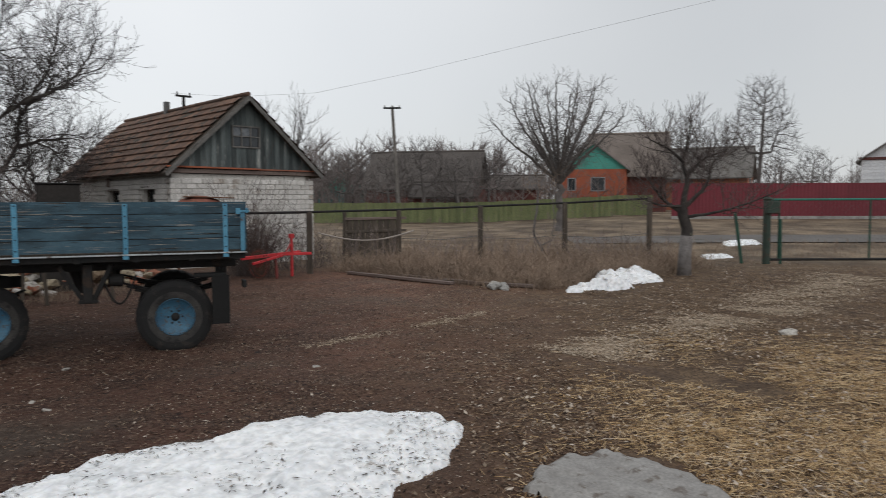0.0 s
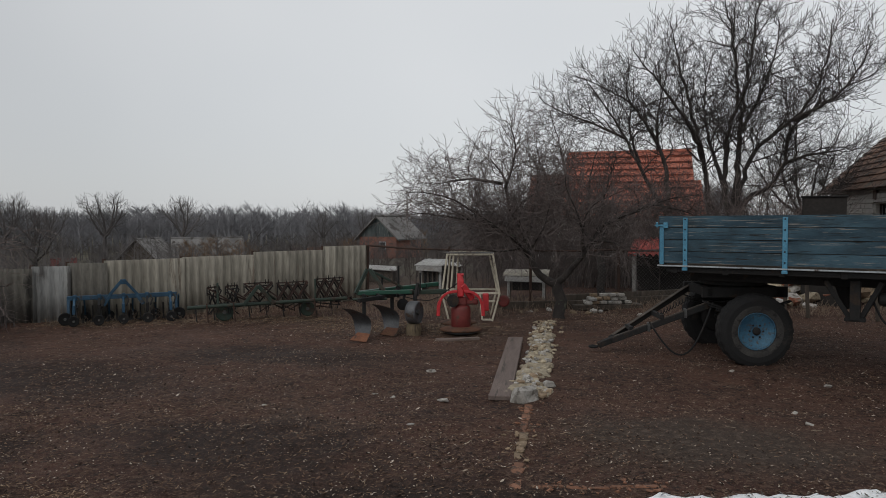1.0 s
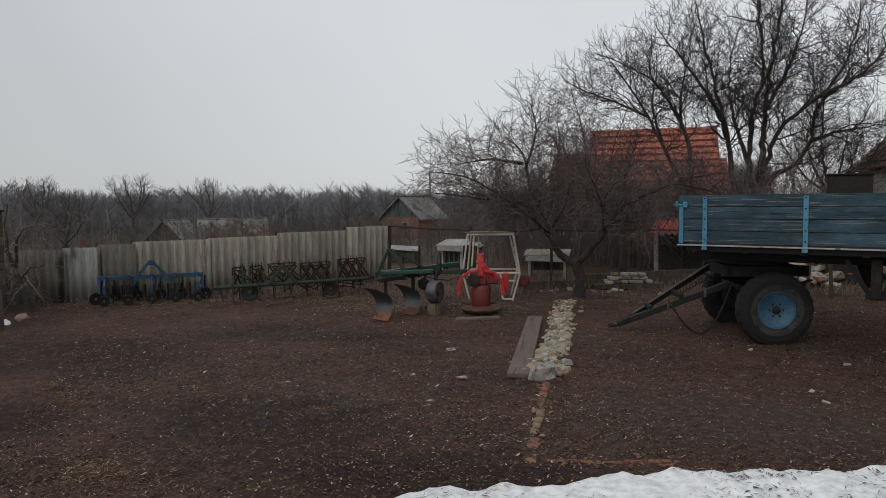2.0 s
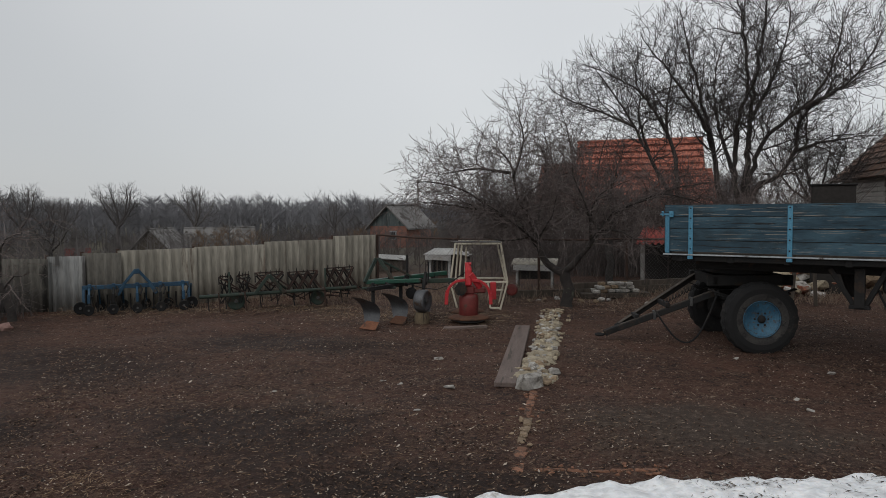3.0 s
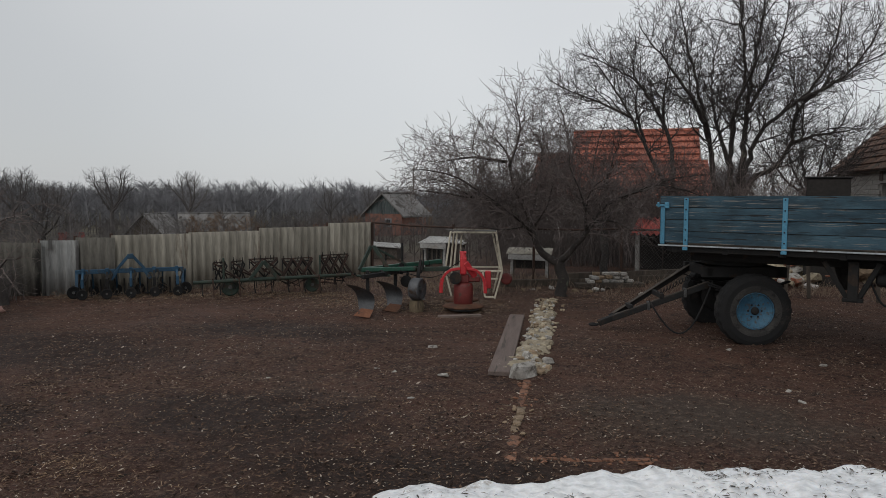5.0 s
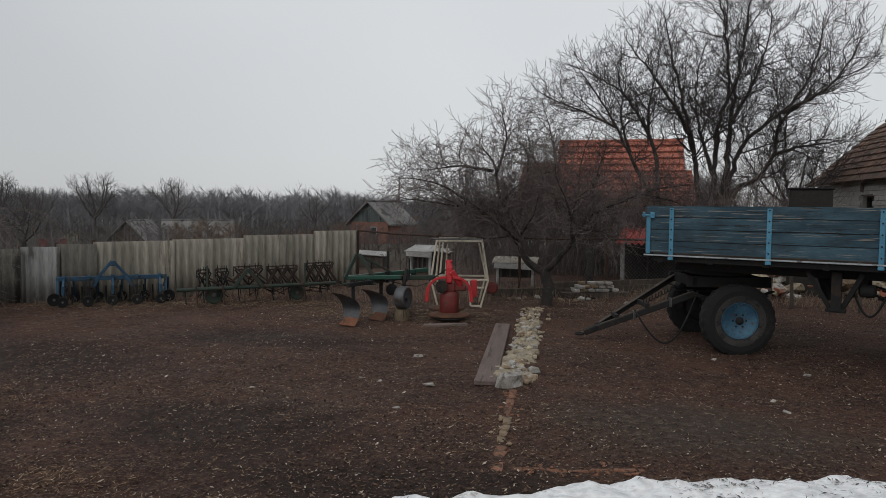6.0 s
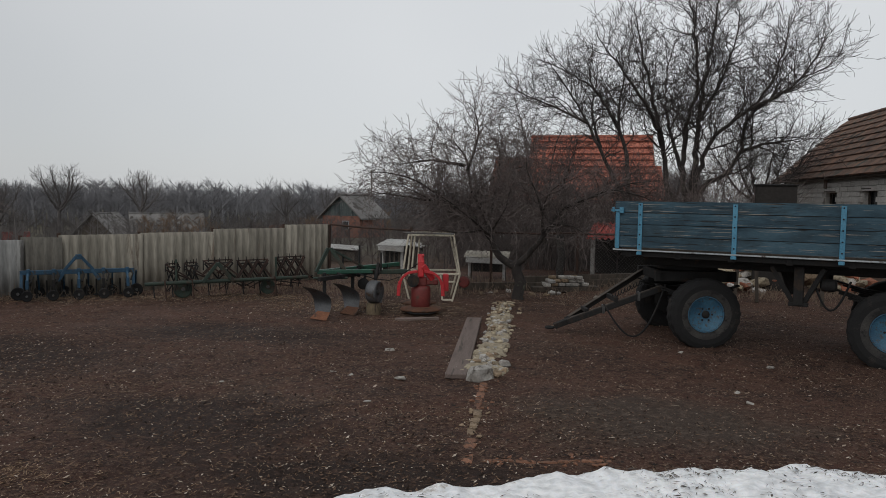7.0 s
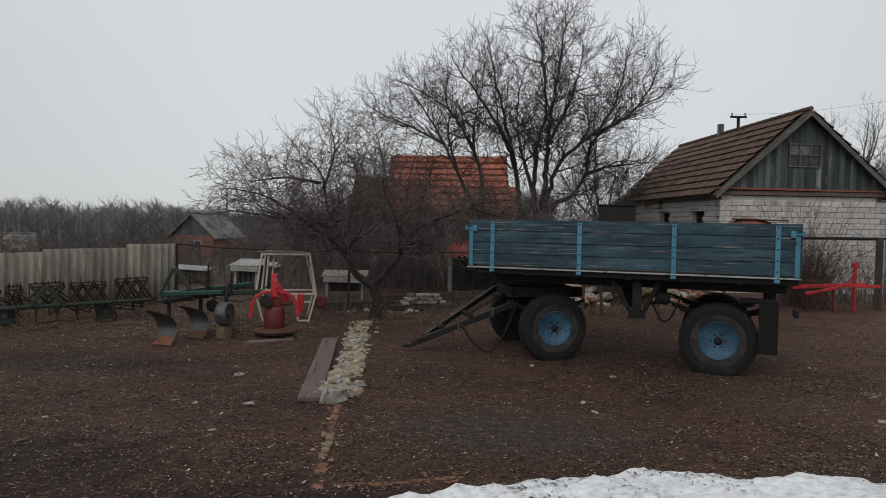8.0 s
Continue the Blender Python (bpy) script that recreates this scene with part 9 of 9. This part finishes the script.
woods("far_woods", "band of bare woods beyond the valley, greyed for haze", 1, 1900, polar(-62, 8, 190, 300), 12.5, FAR_BARK, 84, 1.35, 0.22)
woods("valley_thicket", "brown bare thicket filling the valley", 3, 640, polar(-62, -4, 90, 165), 5.6, MID_BARK, 90, 1.1, 0.35)
woods("valley_thicket", "brown bare bushes below the fence", 4, 520, polar(-62, -10, 28, 80), 2.1, MID_BARK, 70)
woods("valley_thicket", "tawny bare bushes round the valley houses", 14, 60, polar(-35, -29, 52, 66), 3.0, TAWNY_TWIG, 150, 0.9)
woods("valley_thicket", "tawny bare bushes past the outbuilding", 15, 60, polar(-23, -16, 55, 75), 2.4, TAWNY_TWIG, 120, 0.9)
woods("garden_thicket", "dark tangle of bare bushes behind the garden fence", 5, 80, polar(-15, 9, 17.0, 31), 1.8, BARK_TWIG, 80, 0.9)
woods("garden_thicket", "bare bushes below the orange-roofed house", 9, 50, polar(-12, 14, 24, 33), 2.4, BARK_TWIG, 80, 0.9)
woods("garden_thicket", "low dark bushes behind the netting fence", 12, 150, polar(-27, -7, 16.5, 30), 1.35, BARK_TWIG, 70, 0.9)
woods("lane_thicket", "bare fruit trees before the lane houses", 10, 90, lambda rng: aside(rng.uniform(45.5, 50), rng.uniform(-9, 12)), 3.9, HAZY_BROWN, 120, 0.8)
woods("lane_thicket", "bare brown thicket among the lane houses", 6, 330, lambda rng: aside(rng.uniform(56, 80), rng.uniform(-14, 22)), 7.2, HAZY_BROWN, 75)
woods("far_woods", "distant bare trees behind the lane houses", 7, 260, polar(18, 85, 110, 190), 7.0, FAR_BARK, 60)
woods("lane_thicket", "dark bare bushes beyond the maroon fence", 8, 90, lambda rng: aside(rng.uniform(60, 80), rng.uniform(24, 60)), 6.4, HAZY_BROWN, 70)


def weeds(name, label, seed, count, where, height, material):
    """Dead stems with side shoots, in one mesh."""
    rng = random.Random(seed)
    b = Build()
    for _ in range(count):
        x, y = where(rng)
        h = height * rng.uniform(0.25, 1.1) * (1.7 if rng.random() < 0.12 else 1)
        p = Vector((x, y, gz(x, y) - 0.02))
        q = p + Vector((rng.gauss(0, 0.24) * h, rng.gauss(0, 0.24) * h, h * 0.6))
        e = q + Vector((rng.gauss(0, 0.22) * h, rng.gauss(0, 0.22) * h, h * rng.uniform(0.1, 0.45)))
        b.tube([p, q, e], [0.0055, 0.004, 0.002], 3, None, False)
        for _ in range(rng.randint(1, 3)):
            s = p.lerp(q, rng.uniform(0.4, 1.0))
            b.tube([s, s + Vector((rng.gauss(0, 0.13), rng.gauss(0, 0.13), rng.uniform(0.0, 0.2))) * h * 1.6], [0.003, 0.0015], 3, None, False)
    solid(name, b, material, label, "weeds", kind="stuff")


def shoots(name, label, seed, count, where, height, material):
    """Long thin shoots that rise and arch over, each with a few side twigs, in one mesh."""
    rng = random.Random(seed)
    b = Build()
    for _ in range(count):
        x, y = where(rng)
        h, a = height * rng.uniform(0.55, 1.1), rng.uniform(0, math.tau)
        out, drop = h * rng.uniform(0.1, 0.55), rng.uniform(0.0, 0.45)
        d = Vector((math.cos(a), math.sin(a), 0))
        p = Vector((x, y, gz(x, y) - 0.03))
        line = []
        for k in range(7):
            u = k / 6
            line.append(p + d * out * u ** 1.6 + Vector((rng.gauss(0, 0.02), rng.gauss(0, 0.02), 1)).normalized() * h * (u - drop * max(0, u - 0.55) ** 2 * 4))
        b.tube(line, [0.009 * (1 - 0.75 * k / 6) for k in range(7)], 3, None, False)
        for _ in range(rng.randint(3, 6)):
            k = rng.randint(2, 5)
            s = line[k].lerp(line[k + 1], rng.random())
            v = (line[k + 1] - line[k]).normalized() + Vector((rng.gauss(0, 0.6), rng.gauss(0, 0.6), rng.gauss(-0.1, 0.5)))
            e = s + v.normalized() * h * rng.uniform(0.10, 0.28)
            b.tube([s, (s + e) / 2 + Vector((0, 0, 0.03)), e], [0.0042, 0.0034, 0.002], 3, None, False)
    solid(name, b, material, label, "shrubs", kind="stuff")


def strip(rng):
    while True:
        x, y = rng.uniform(9.3, 18.5), rng.uniform(8.8, 15.2)
        u = 0.663 * x + 0.749 * y
        s = 0.749 * x - 0.663 * y
        if x > 9.7 and 13.4 < u < 19.6 and s < 7.0 and x - 9.6 > -0.18 * (y - 14) - 0.35 and noise.noise(Vector((x * 0.8, y * 0.8, 31))) + rng.uniform(-0.35, 0.45) > 0:
            return x, y


weeds("dead_weeds", "brown dead weeds and brambles along the fence", 1, 9500, strip, 0.5, WEED)
weeds("dead_weeds", "reddish bare raspberry canes by the shed", 2, 420, lambda r: (r.gauss(7.62, 0.17), r.gauss(15.2, 0.3)), 1.9, CANE)
weeds("dead_weeds", "thin bare stems before the shed wall", 3, 160, lambda r: (r.uniform(7.2, 10.5), r.uniform(15.5, 16.6)), 1.5, BARK_TWIG)
weeds("dead_weeds", "dry grass tufts under the garden boards", 4, 1500, lambda r: (r.uniform(-5.0, 5.5), r.gauss(13.9, 0.6)), 0.22, WEED)
weeds("dead_weeds", "dry grass tufts among the implements", 5, 1500, lambda r: (lambda u: (-9.5 + 7.2 * u + r.gauss(0, 0.3), 10.0 + 2.6 * min(1, u * 1.6) + r.gauss(0, 0.4)))(r.random()), 0.16, WEED)
weeds("dead_weeds", "dry roadside grass beyond the gate", 6, 5200, lambda r: aside(r.uniform(20, 29), r.uniform(-8, 7)) if r.random() < 0.5 else aside(r.uniform(20, 26), r.uniform(-6, 24)), 0.25, WEED)
weeds("dead_weeds", "tall thin bare shoots behind the garden fence", 7, 600, lambda r: (r.uniform(-3.5, 4.5), r.uniform(17.3, 19.5)), 2.0, BARK_TWIG)
weeds("dead_weeds", "brown brambles over the dark fence corner", 8, 700, lambda r: (r.uniform(-12.5, -9.6), r.uniform(8.3, 9.5)), 0.8, MID_BARK)
shoots("garden_shrubs", "tangle of dark arching shoots behind the garden fence", 21, 900, lambda r: (r.uniform(-3.4, 4.2), r.uniform(17.4, 20.5)), 2.6, BARK_TWIG)
shoots("garden_shrubs", "tall brown shoots before the orange-roofed house", 22, 480, lambda r: (r.uniform(-5.0, 4.5), r.uniform(19.5, 26.0)), 3.5, BARK_TWIG)
shoots("garden_shrubs", "bare canes along the pipe rail", 24, 260, lambda r: aside(r.uniform(18.0, 19.8), r.uniform(-5.5, 6.0)), 1.1, PALE_TWIG)
shoots("garden_shrubs", "pale tangled shoots under the walnut tree", 25, 300, lambda r: (r.uniform(-1.5, 3.4), r.uniform(17.6, 19.0)), 2.9, PALE_TWIG)
shoots("garden_shrubs", "tall grey shoots between walnut tree and shed", 26, 130, lambda r: (r.uniform(3.4, 5.2), r.uniform(20.5, 23.0)), 3.8, WALNUT_TWIG)
